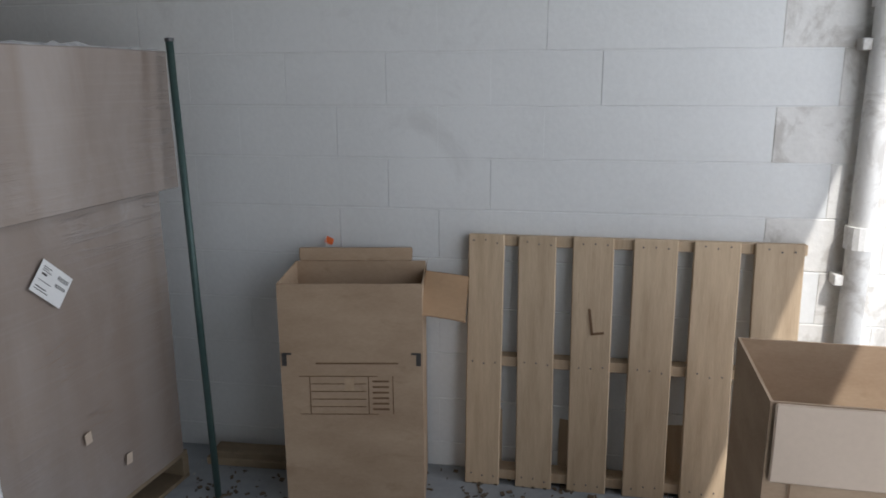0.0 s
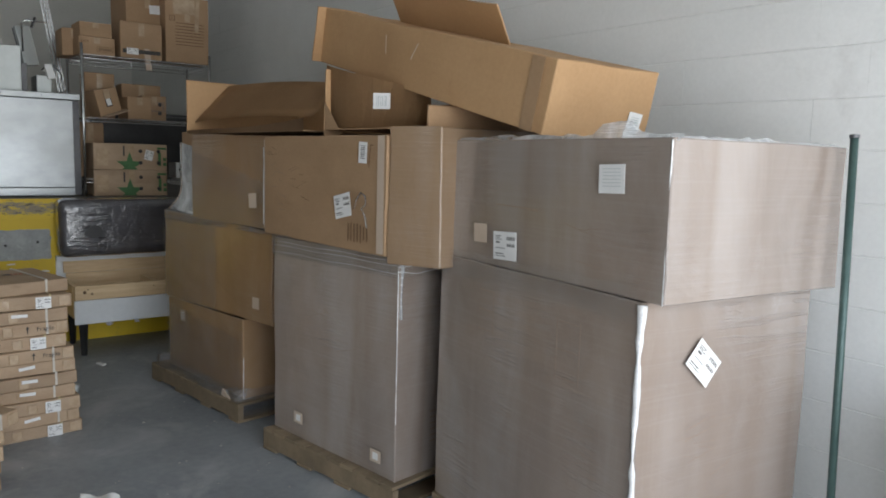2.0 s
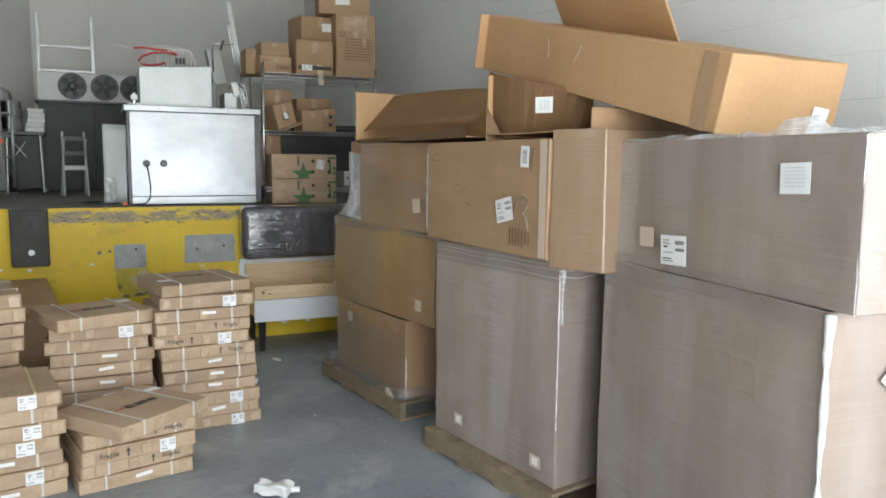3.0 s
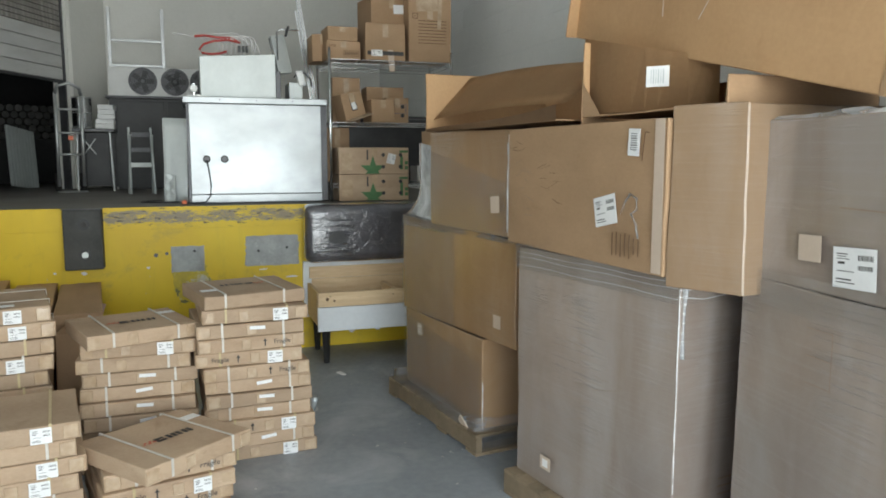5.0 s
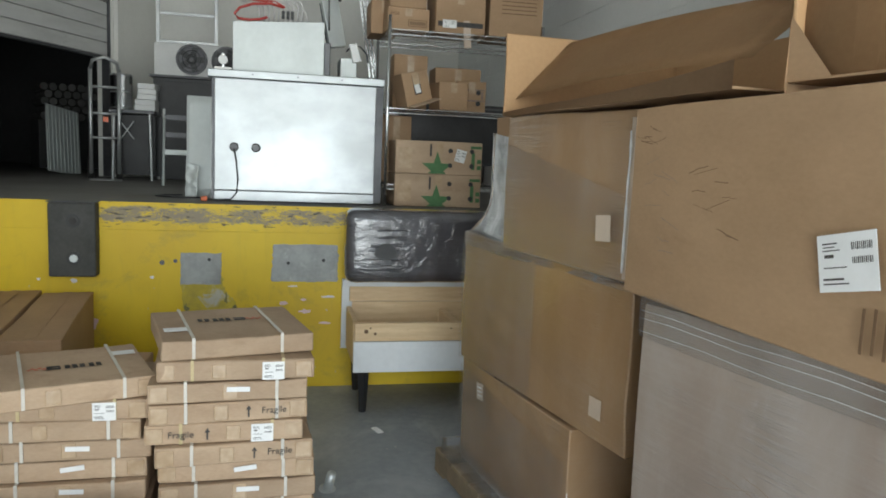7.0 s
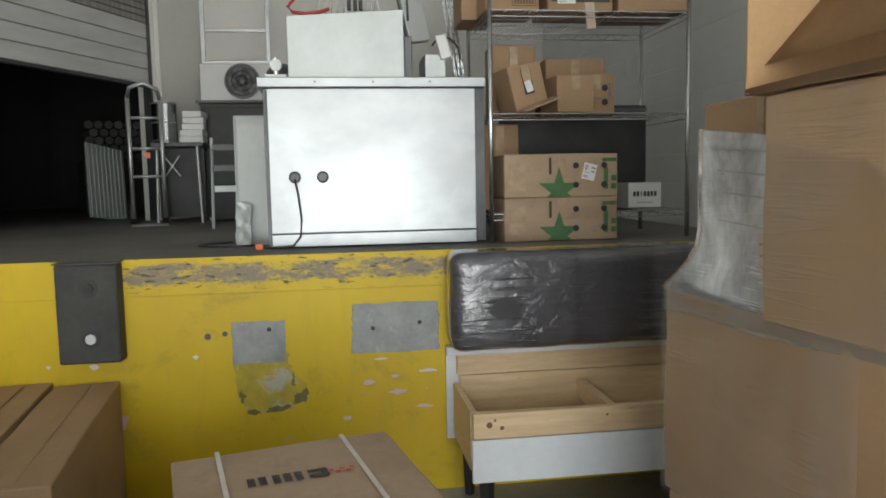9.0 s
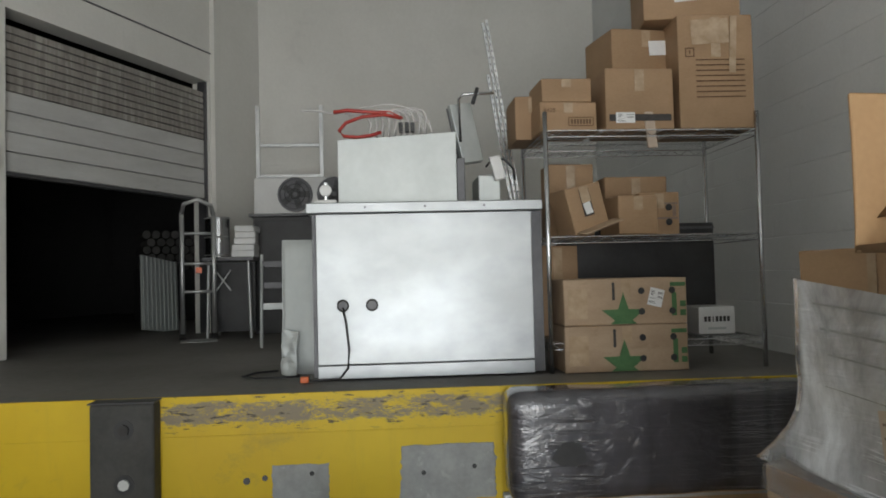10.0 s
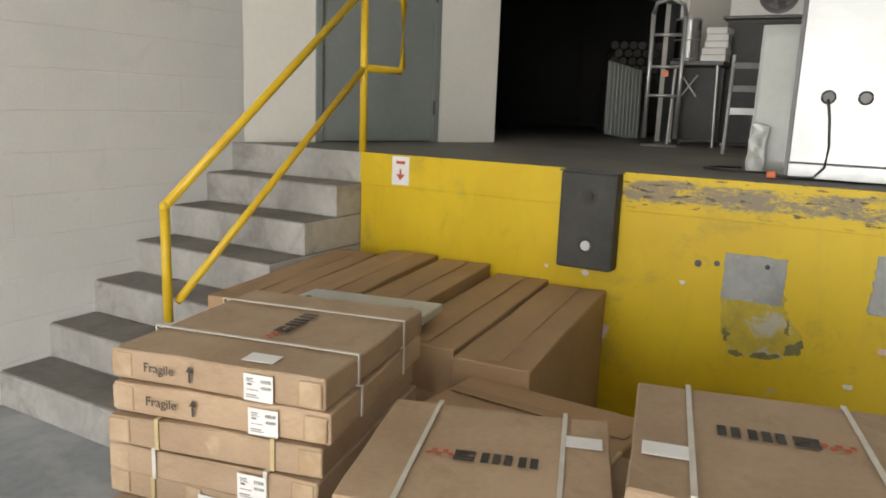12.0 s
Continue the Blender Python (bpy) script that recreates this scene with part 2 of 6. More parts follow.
def yellow_paint():
    """Chipped yellow dock paint: scraped to grey along the edge band, scuffs and grime elsewhere."""
    m, n, l = material("chipped_yellow_paint")
    p = n["Principled BSDF"]
    v = coords(n, l, rand=False)
    a = noise_tex(n, l, v, 1.3, 5)
    r = ramp(n, [(0.3, (0.58, 0.385, 0.008)), (0.7, (0.74, 0.53, 0.015))])
    l.new(a, r.inputs[0])
    col = r.outputs[0]
    g = noise_tex(n, l, v, 3.2, 6, 0.7, 0.4)
    gr = ramp(n, [(0.56, (0, 0, 0)), (0.74, (0.55, 0.55, 0.55))])
    l.new(g, gr.inputs[0])
    col = mixc(n, l, gr.outputs[0], col, (0.26, 0.20, 0.05))
    # scraped band along the steel edge, where trailers rub (past the bumper only)
    sep = n.new("ShaderNodeSeparateXYZ")
    tc = n.new("ShaderNodeTexCoord")
    l.new(tc.outputs["Object"], sep.inputs[0])
    hz = n.new("ShaderNodeMapRange")
    hz.inputs[1].default_value, hz.inputs[2].default_value = 1.05, 1.11
    l.new(sep.outputs[2], hz.inputs[0])
    lip = n.new("ShaderNodeMapRange")
    lip.inputs[1].default_value, lip.inputs[2].default_value = 1.215, 1.185
    l.new(sep.outputs[2], lip.inputs[0])
    band = n.new("ShaderNodeMath")
    band.operation = "MULTIPLY"
    l.new(hz.outputs[0], band.inputs[0])
    l.new(lip.outputs[0], band.inputs[1])
    hy = n.new("ShaderNodeMapRange")
    hy.inputs[1].default_value, hy.inputs[2].default_value = -0.62, -0.40
    l.new(sep.outputs[1], hy.inputs[0])
    mul = n.new("ShaderNodeMath")
    mul.operation = "MULTIPLY"
    l.new(band.outputs[0], mul.inputs[0])
    l.new(hy.outputs[0], mul.inputs[1])
    vs = coords(n, l, (1, 0.9, 2.6), False)
    w = noise_tex(n, l, vs, 7.0, 12, 0.86, 0.2)
    add = n.new("ShaderNodeMath")
    add.operation = "MULTIPLY_ADD"
    l.new(mul.outputs[0], add.inputs[0])
    add.inputs[1].default_value = 0.215
    l.new(w, add.inputs[2])
    wr = ramp(n, [(0.655, (0, 0, 0)), (0.72, (0.9, 0.9, 0.9))])
    l.new(add.outputs[0], wr.inputs[0])
    col = mixc(n, l, wr.outputs[0], col, (0.20, 0.175, 0.145))
    # black rubbed dashes under the edge and thin grime runs down the face
    dz = n.new("ShaderNodeMapRange")
    dz.interpolation_type = "SMOOTHSTEP"
    dz.inputs[1].default_value, dz.inputs[2].default_value = 1.04, 1.085
    l.new(sep.outputs[2], dz.inputs[0])
    dm = n.new("ShaderNodeMath")
    dm.operation = "MULTIPLY"
    l.new(dz.outputs[0], dm.inputs[0])
    l.new(hy.outputs[0], dm.inputs[1])
    dn = noise_tex(n, l, coords(n, l, (1, 3.0, 14.0), False), 4.0, 5, 0.6, 0.2)
    dr = ramp(n, [(0.60, (0, 0, 0)), (0.635, (0.9, 0.9, 0.9))])
    l.new(dn, dr.inputs[0])
    dk = n.new("ShaderNodeMath")
    dk.operation = "MULTIPLY"
    l.new(dr.outputs[0], dk.inputs[0])
    l.new(dm.outputs[0], dk.inputs[1])
    col = mixc(n, l, dk.outputs[0], col, (0.05, 0.042, 0.03))
    sn = noise_tex(n, l, coords(n, l, (1, 4.0, 0.8), False), 2.2, 8, 0.7, 0.6)
    sr = ramp(n, [(0.52, (0, 0, 0)), (0.80, (0.28, 0.28, 0.28))])
    l.new(sn, sr.inputs[0])
    col = mixc(n, l, sr.outputs[0], col, (0.33, 0.25, 0.045))
    # small chips everywhere
    c = noise_tex(n, l, v, 14, 3, 0.6)
    cr = ramp(n, [(0.735, (0, 0, 0)), (0.75, (0.8, 0.8, 0.8))])
    l.new(c, cr.inputs[0])
    col = mixc(n, l, cr.outputs[0], col, (0.45, 0.43, 0.38))
    l.new(col, p.inputs["Base Color"])
    p.inputs["Roughness"].default_value = 0.5
    bump(n, l, p, w, 0.25, 0.006)
    return m


YELLOW = yellow_paint()


def film(name, milk, veil, scale=6.0, strength=0.8, gloss=1.0):
    """Stretch film: a clear sheet with a milky veil in streaks, wrinkles and a glossy skin."""
    m, n, l = material(name)
    n.remove(n["Principled BSDF"])
    clear, haze, skin = n.new("ShaderNodeBsdfTransparent"), n.new("ShaderNodeBsdfDiffuse"), n.new("ShaderNodeBsdfGlossy")
    haze.inputs["Color"].default_value = (*milk, 1)
    skin.inputs["Roughness"].default_value = 0.10
    v = coords(n, l, (1, 1, 0.35))
    a = noise_tex(n, l, v, scale, 7, 0.65, 1.2)
    r = ramp(n, [(0.36, (veil * 0.3,) * 3), (0.56, (veil,) * 3), (0.72, (min(1, veil * 2.4),) * 3)])
    l.new(a, r.inputs[0])
    vb = coords(n, l, (1, 1, 5.0))
    b = noise_tex(n, l, vb, scale * 1.6, 8, 0.6, 1.0)
    # thin drawn creases, running level round the load, in patches
    vc = coords(n, l, (0.5, 0.5, 11.0))
    cn = noise_tex(n, l, vc, 3.4, 4, 0.55, 0.5)
    cr = ramp(n, [(0.465, (0, 0, 0)), (0.5, (1, 1, 1)), (0.535, (0, 0, 0))])
    l.new(cn, cr.inputs[0])
    pn = noise_tex(n, l, v, 2.2, 3)
    pr = ramp(n, [(0.45, (0, 0, 0)), (0.68, (1, 1, 1))])
    l.new(pn, pr.inputs[0])
    ck = n.new("ShaderNodeMath")
    ck.operation = "MULTIPLY"
    l.new(cr.outputs[0], ck.inputs[0])
    l.new(pr.outputs[0], ck.inputs[1])
    hsum = n.new("ShaderNodeMath")
    hsum.operation = "MULTIPLY_ADD"
    l.new(ck.outputs[0], hsum.inputs[0])
    hsum.inputs[1].default_value = 0.45
    l.new(b, hsum.inputs[2])
    vsum = n.new("ShaderNodeMath")
    vsum.operation, vsum.use_clamp = "MULTIPLY_ADD", True
    l.new(ck.outputs[0], vsum.inputs[0])
    vsum.inputs[1].default_value = veil * 1.3
    l.new(r.outputs[0], vsum.inputs[2])
    bp = n.new("ShaderNodeBump")
    bp.inputs["Strength"].default_value, bp.inputs["Distance"].default_value = strength, 0.009
    l.new(hsum.outputs[0], bp.inputs["Height"])
    l.new(bp.outputs[0], skin.inputs["Normal"])
    l.new(bp.outputs[0], haze.inputs["Normal"])
    m1, m2 = n.new("ShaderNodeMixShader"), n.new("ShaderNodeMixShader")
    l.new(vsum.outputs[0], m1.inputs[0])
    l.new(clear.outputs[0], m1.inputs[1])
    l.new(haze.outputs[0], m1.inputs[2])
    fr = n.new("ShaderNodeFresnel")
    fr.inputs["IOR"].default_value = 1.5
    k = n.new("ShaderNodeMath")
    k.operation, k.use_clamp = "MULTIPLY", True
    k.inputs[1].default_value = 1.7 * gloss
    l.new(fr.outputs[0], k.inputs[0])
    l.new(k.outputs[0], m2.inputs[0])
    l.new(m1.outputs[0], m2.inputs[1])
    l.new(skin.outputs[0], m2.inputs[2])
    l.new(m2.outputs[0], n["Material Output"].inputs[0])
    return m


FILM = film("stretch_film", (0.86, 0.83, 0.79), 0.08, 4.0, 0.9, 0.28)
FILM_DENSE = film("dense_stretch_film", (0.84, 0.86, 0.88), 0.16, 6.0, 1.0, 0.5)
FILM_WHITE = film("cloudy_white_film", (0.92, 0.94, 0.96), 0.62, 2.4, 1.0, 0.9)
BUMPERBLACK = surface("weathered_rubber", (0.035, 0.036, 0.033), (0.07, 0.07, 0.064), 0.75, big=5, fine=50, bumpy=0.4)
# film colour whitened to carry the bright glint on carton corners
FILMEDGE = surface("bunched_film", (0.70, 0.70, 0.70), (0.82, 0.82, 0.82), 0.2, big=20, fine=80, stretch=(1, 1, 2), bumpy=0.8, coat=0.5)


def wrapped(name, c1, c2, veil, gloss, milk=(0.55, 0.53, 0.51), creases=0.45, scale=2.0, crumple=0.6, wrinkle=4.0, bands=0.0):
    """A surface drawn tight in stretch film: cloudy streaks, upright bands, thin level creases and a glossy skin."""
    m, n, l = material(name)
    p = n["Principled BSDF"]
    v = coords(n, l, (1, 1, 0.6))
    a = noise_tex(n, l, v, scale, 6, 0.6)
    r = ramp(n, [(0.35, c1), (0.68, c2)])
    l.new(a, r.inputs[0])
    s = noise_tex(n, l, coords(n, l, (1, 1, 0.5)), 2.6, 9, 0.68, 0.8)
    sr = ramp(n, [(0.45, (0, 0, 0)), (0.66, (veil * 0.6,) * 3), (0.78, (min(1, veil * 2.6),) * 3)])
    l.new(s, sr.inputs[0])
    cn = noise_tex(n, l, coords(n, l, (0.4, 0.4, 9.0)), 2.6, 5, 0.55, 0.9)
    cr = ramp(n, [(0.455, (0, 0, 0)), (0.5, (1, 1, 1)), (0.545, (0, 0, 0))])
    l.new(cn, cr.inputs[0])
    pn = noise_tex(n, l, v, 2.6, 3)
    pr = ramp(n, [(0.50, (0, 0, 0)), (0.75, (1, 1, 1))])
    l.new(pn, pr.inputs[0])
    ck = n.new("ShaderNodeMath")
    ck.operation = "MULTIPLY"
    l.new(cr.outputs[0], ck.inputs[0])
    l.new(pr.outputs[0], ck.inputs[1])
    vs = n.new("ShaderNodeMath")
    vs.operation, vs.use_clamp = "MULTIPLY_ADD", True
    l.new(ck.outputs[0], vs.inputs[0])
    vs.inputs[1].default_value = veil * 0.7
    l.new(sr.outputs[0], vs.inputs[2])
    col = mixc(n, l, vs.outputs[0], r.outputs[0], milk)
    # pale bands: overlapping turns of film; on the black wrap, painted reflections
    un = noise_tex(n, l, coords(n, l, (2.2, 2.2, 0.12)), 1.0, 2, 0.5, 0.2)
    ur = ramp(n, [(0.40, (0, 0, 0)), (0.50, (bands * 0.7,) * 3), (0.60, (bands * 0.15,) * 3), (0.66, (bands,) * 3)])
    l.new(un, ur.inputs[0])
    col = mixc(n, l, ur.outputs[0], col, milk)
    fn = noise_tex(n, l, coords(n, l, (0.5, 0.5, 26.0)), 3.0, 6, 0.65, 0.3)
    frm = ramp(n, [(0.50, (0, 0, 0)), (0.80, (bands * 0.45,) * 3)])
    l.new(fn, frm.inputs[0])
    l.new(mixc(n, l, frm.outputs[0], col, milk), p.inputs["Base Color"])
    p.inputs["Roughness"].default_value = 0.6
    w = noise_tex(n, l, coords(n, l, (1, 1, 1.6)), wrinkle, 6, 0.55, 1.0)
    h = n.new("ShaderNodeMath")
    h.operation = "MULTIPLY_ADD"
    l.new(ck.outputs[0], h.inputs[0])
    h.inputs[1].default_value = creases
    l.new(w, h.inputs[2])
    bp = n.new("ShaderNodeBump")
    bp.inputs["Strength"].default_value, bp.inputs["Distance"].default_value = crumple, 0.007
    l.new(h.outputs[0], bp.inputs["Height"])
    skin = n.new("ShaderNodeBsdfGlossy")
    skin.inputs["Roughness"].default_value = 0.14
    l.new(bp.outputs[0], p.inputs["Normal"])
    l.new(bp.outputs[0], skin.inputs["Normal"])
    fr = n.new("ShaderNodeFresnel")
    fr.inputs["IOR"].default_value = 1.5
    k = n.new("ShaderNodeMath")
    k.operation, k.use_clamp = "MULTIPLY", True
    k.inputs[1].default_value = gloss
    l.new(fr.outputs[0], k.inputs[0])
    mx = n.new("ShaderNodeMixShader")
    l.new(k.outputs[0], mx.inputs[0])
    l.new(p.outputs[0], mx.inputs[1])
    l.new(skin.outputs[0], mx.inputs[2])
    l.new(mx.outputs[0], n["Material Output"].inputs[0])
    return m


WRAP_GREY = wrapped("film_wrapped_dusty_cardboard", (0.235, 0.18, 0.145), (0.295, 0.23, 0.187), 0.24, 2.3, (0.56, 0.54, 0.53), 0.9, crumple=0.65, wrinkle=5.0, bands=0.22)
WRAP_BROWN = wrapped("film_wrapped_brown_cardboard", (0.33, 0.190, 0.085), (0.42, 0.255, 0.125), 0.14, 2.5, (0.58, 0.54, 0.50), 0.8, crumple=0.6, wrinkle=5.0, bands=0.08)
WRAP_TAN = wrapped("film_wrapped_tan_cardboard", (0.225, 0.138, 0.068), (0.285, 0.18, 0.094), 0.12, 0.9, (0.58, 0.54, 0.50), 0.5, bands=0.14)
# blue-grey milk and bands put the film's reflections into the colour
WRAP_BLACK = wrapped("film_wrapped_black_cloth", (0.018, 0.017, 0.022), (0.04, 0.038, 0.048), 0.12, 2.6, (0.34, 0.34, 0.37), 2.0, 5.0, 0.9, 12.0, 0.16)


# ---- building helpers ----
def part(name, bm, mat, parent=None, label="", smooth=False):
    me = bpy.data.meshes.new(name)
    bmesh.ops.recalc_face_normals(bm, faces=bm.faces)
    bm.to_mesh(me)
    bm.free()
    me.materials.append(mat)
    if smooth:
        for f in me.polygons:
            f.use_smooth = True
    ob = new(name, me)
    if parent is not None:
        ob.parent = parent
    if label:
        tagged(ob, label)
    return ob


def thing(name, m, label, category, group="", kind=""):
    ob = new(name)
    ob.empty_display_size = 0.05
    ob.matrix_basis = m
    return tagged(ob, label, category, group, kind)


def add_box(bm, x0, x1, y0, y1, z0, z1, bevel=0.0, m=None):
    geo = bmesh.ops.create_cube(bm, size=1.0, matrix=Matrix.Translation(((x0 + x1) / 2, (y0 + y1) / 2, (z0 + z1) / 2)) @ Matrix.Diagonal((x1 - x0, y1 - y0, z1 - z0, 1)))
    vs = geo["verts"]
    if bevel:
        es = list({e for v in vs for e in v.link_edges})
        vs = bmesh.ops.bevel(bm, geom=es, offset=bevel, segments=2, affect="EDGES", profile=0.5)["verts"]
    if m is not None:
        bmesh.ops.transform(bm, matrix=m, verts=list({v for v in vs}))
    return bm


def box(x0, x1, y0, y1, z0, z1, bevel=0.0):
    return add_box(bmesh.new(), x0, x1, y0, y1, z0, z1, bevel)


def add_rod(bm, a, b, r, seg=10, r2=None):
    a, b = Vector(a), Vector(b)
    d = b - a
    m = Matrix.Translation((a + b) / 2) @ d.to_track_quat("Z", "Y").to_matrix().to_4x4()
    bmesh.ops.create_cone(bm, cap_ends=True, segments=seg, radius1=r, radius2=r if r2 is None else r2, depth=d.length, matrix=m)
    return bm


def rod(a, b, r, seg=10, r2=None):
    return add_rod(bmesh.new(), a, b, r, seg, r2)


def tube(points, r, closed=False, seg=6):
    """A bent tube through the points, as a mesh."""
    bm = bmesh.new()
    pts = [Vector(p) for p in points]
    rings = []
    for i, p in enumerate(pts):
        a = pts[i - 1] if i or closed else p
        b = pts[(i + 1) % len(pts)] if i < len(pts) - 1 or closed else p
        q = (b - a).to_track_quat("Z", "Y")
        rings.append([bm.verts.new(p + q @ Vector((r * math.cos(k * 2 * math.pi / seg), r * math.sin(k * 2 * math.pi / seg), 0))) for k in range(seg)])
    last = len(rings) if closed else len(rings) - 1
    for i in range(last):
        p, q = rings[i], rings[(i + 1) % len(rings)]
        for k in range(seg):
            bm.faces.new((p[k], p[(k + 1) % seg], q[(k + 1) % seg], q[k]))
    if not closed:
        bm.faces.new(rings[0])
        bm.faces.new(rings[-1])
    return bm


def dented(sx, sy, sz, amp=0.004, cuts=4, seed=0.0, sag=0.0):
    """A carton's body, base at z = 0, with slightly bowed and dented faces."""
    bm = bmesh.new()
    bmesh.ops.create_cube(bm, size=1.0, matrix=Matrix.Translation((0, 0, sz / 2)) @ Matrix.Diagonal((sx, sy, sz, 1)))
    bmesh.ops.subdivide_edges(bm, edges=bm.edges, cuts=cuts, use_grid_fill=True)
    for v in bm.verts:
        q = v.co * 2.3 + Vector((seed, seed * 1.7, seed * 0.6))
        d = Vector(noise.noise_vector(q)) * amp + Vector(noise.noise_vector(q * 3.1)) * amp * 0.5
        if v.co.z < 0.001:
            d.z = 0
        if sag and v.co.z > sz * 0.95:
            d.z -= sag * max(0.0, 1 - (2 * v.co.x / sx) ** 2) * max(0.0, 1 - (2 * v.co.y / sy) ** 2)
        v.co += d
    es = [e for e in bm.edges if len(e.link_faces) == 2 and e.calc_face_angle(0) > 1.0]
    bmesh.ops.bevel(bm, geom=es, offset=0.004, segments=1, affect="EDGES")
    return bm


def crumpled(bm, amp, freq):
    """Small sharp creases over an already shaped mesh."""
    for v in bm.verts:
        v.co += Vector(noise.noise_vector(v.co * freq)) * amp
        v.co.z = max(0.0, v.co.z)
    return bm


FACE_PX = Matrix(((0, 0, 1), (1, 0, 0), (0, 1, 0))).to_4x4()     # drawn on a face that looks to +x
FACE_NY = Matrix(((1, 0, 0), (0, 0, -1), (0, 1, 0))).to_4x4()    # drawn on a face that looks to -y
FACE_UP = Matrix(((0, -1, 0), (1, 0, 0), (0, 0, 1))).to_4x4()    # drawn on a top


def quad_plate(w, h, t=0.0012):
    return box(-w / 2, w / 2, -h / 2, h / 2, 0, t)


def plate(name, w, h, mat, parent, face, at, turn=0.0, label=""):
    ob = part(name, quad_plate(w, h), mat, parent, label)
    ob.matrix_basis = Matrix.Translation(at) @ face @ Matrix.Rotation(radians(turn), 4, "Z")
    return ob


def bars(name, rects, mat, parent, face, at, turn=0.0, t=0.0008, label=""):
    """Flat printed bars (x, y, w, h), all one print."""
    bm = bmesh.new()
    for x, y, w, h in rects:
        add_box(bm, x - w / 2, x + w / 2, y - h / 2, y + h / 2, 0, t)
    ob = part(name, bm, mat, parent, label)
    ob.matrix_basis = Matrix.Translation(at) @ face @ Matrix.Rotation(radians(turn), 4, "Z")
    return ob


def text_mesh(words, size):
    cu = bpy.data.curves.new("lettering", "FONT")
    cu.body, cu.size, cu.extrude, cu.align_x, cu.align_y = words, size, 0.0004, "CENTER", "CENTER"
    tmp = bpy.data.objects.new("lettering", cu)
    scene.collection.objects.link(tmp)
    me = bpy.data.meshes.new_from_object(tmp.evaluated_get(bpy.context.evaluated_depsgraph_get()))
    bpy.data.objects.remove(tmp)
    return me


def lettering(words, size, mat, parent, face, at, turn=0.0, me=None):
    me = me or text_mesh(words, size)
    if not me.materials:
        me.materials.append(mat)
    ob = new("lettering", me)
    ob.parent = parent
    ob.matrix_basis = Matrix.Translation(at) @ face @ Matrix.Rotation(radians(turn), 4, "Z")
    return ob


def shipping_label(parent, face, at, w=0.11, h=0.11, turn=0.0):
    lab = plate("label", w, h, PAPER, parent, face, at, turn, "white paper shipping label with black print")
    r = [(-w * 0.28, h * 0.34, w * 0.26, h * 0.025), (-w * 0.3, h * 0.28, w * 0.2, h * 0.02), (-w * 0.26, h * 0.22, w * 0.3, h * 0.02), (-w * 0.3, h * 0.12, w * 0.16, h * 0.06),
         (-w * 0.2, -h * 0.08, w * 0.4, h * 0.02), (-w * 0.24, -h * 0.28, w * 0.36, h * 0.035), (-w * 0.2, -h * 0.36, w * 0.44, h * 0.025)]
    r += [(w * (0.10 + 0.032 * k), h * 0.27, w * (0.012 if k % 3 else 0.02), h * 0.13) for k in range(11)]
    r += [(w * (0.10 + 0.032 * k), h * 0.03, w * (0.02 if k % 2 else 0.01), h * 0.11) for k in range(11)]
    pr = bars("label_print", r, INK, lab, Matrix.Identity(4), (0, 0, 0.0013), t=0.0004)
    return lab

# ---- structure ----
D = 1.22                    # dock height
NORTH, SOUTH, WEST, FACE, EAST = 2.90, -2.965, -11.30, -6.575, 1.75
TOP = 5.4


def structure(name, bm, mat, label, category, kind="structure"):
    return tagged(part(name, bm, mat), label, category, "", kind)


structure("floor", box(FACE - 0.3, EAST, SOUTH - 0.2, NORTH + 0.2, -0.25, 0.0), FLOOR, "worn grey concrete bay floor with pale scuffs", "floor")
ground = structure("ground", box(EAST, 260, -160, 160, -0.3, -0.02), OUTSIDE, "sunlit pale concrete yard outside the bay", "ground")
dock = structure("dock_platform", box(WEST - 0.2, FACE + 0.0, SOUTH, NORTH, -0.2, D - 0.004), DOCK_TOP, "raised concrete loading dock with dirty grey top", "loading dock")
dock_face = structure("dock_face", box(FACE, FACE + 0.02, -1.965, NORTH, 0.0, D, 0.004), YELLOW, "yellow painted dock face scraped along its edge", "dock face")
dock_edge = structure("dock_edge", box(FACE + 0.021, FACE + 0.027, -1.965, NORTH, 1.045, D + 0.001, 0.002), YELLOW, "steel edge band of the dock in chipped yellow paint", "dock edge")
structure("ceiling", box(WEST - 0.3, EAST + 0.2, SOUTH - 0.3, NORTH + 0.3, TOP, TOP + 0.15), CEILING, "plain pale painted ceiling over the bay", "ceiling")
wall_north = structure("wall_north", box(WEST - 0.2, EAST + 0.2, NORTH, NORTH + 0.2, -0.2, TOP), BLOCK, "white painted concrete block wall", "wall")
wall_south = structure("wall_south", box(-6.66, EAST + 0.2, SOUTH - 0.2, SOUTH, -0.2, TOP), BLOCK, "grey-white painted concrete block wall beside the stairs", "wall")
structure("wall_west", box(WEST - 0.2, WEST, -1.15, NORTH, D - 0.1, TOP), PLASTER, "smooth grey-white painted back wall", "wall")
structure("lintel_east", box(EAST, EAST + 0.2, SOUTH - 0.2, NORTH + 0.2, 3.05, TOP), BLOCK, "white painted beam above the open front of the bay", "wall")
# out of view; added to keep daylight to the north part of the front
structure("wall_east", box(EAST, EAST + 0.2, SOUTH - 0.2, -1.08, -0.2, 3.046), BLOCK, "unseen white wall added to narrow the open front", "wall")

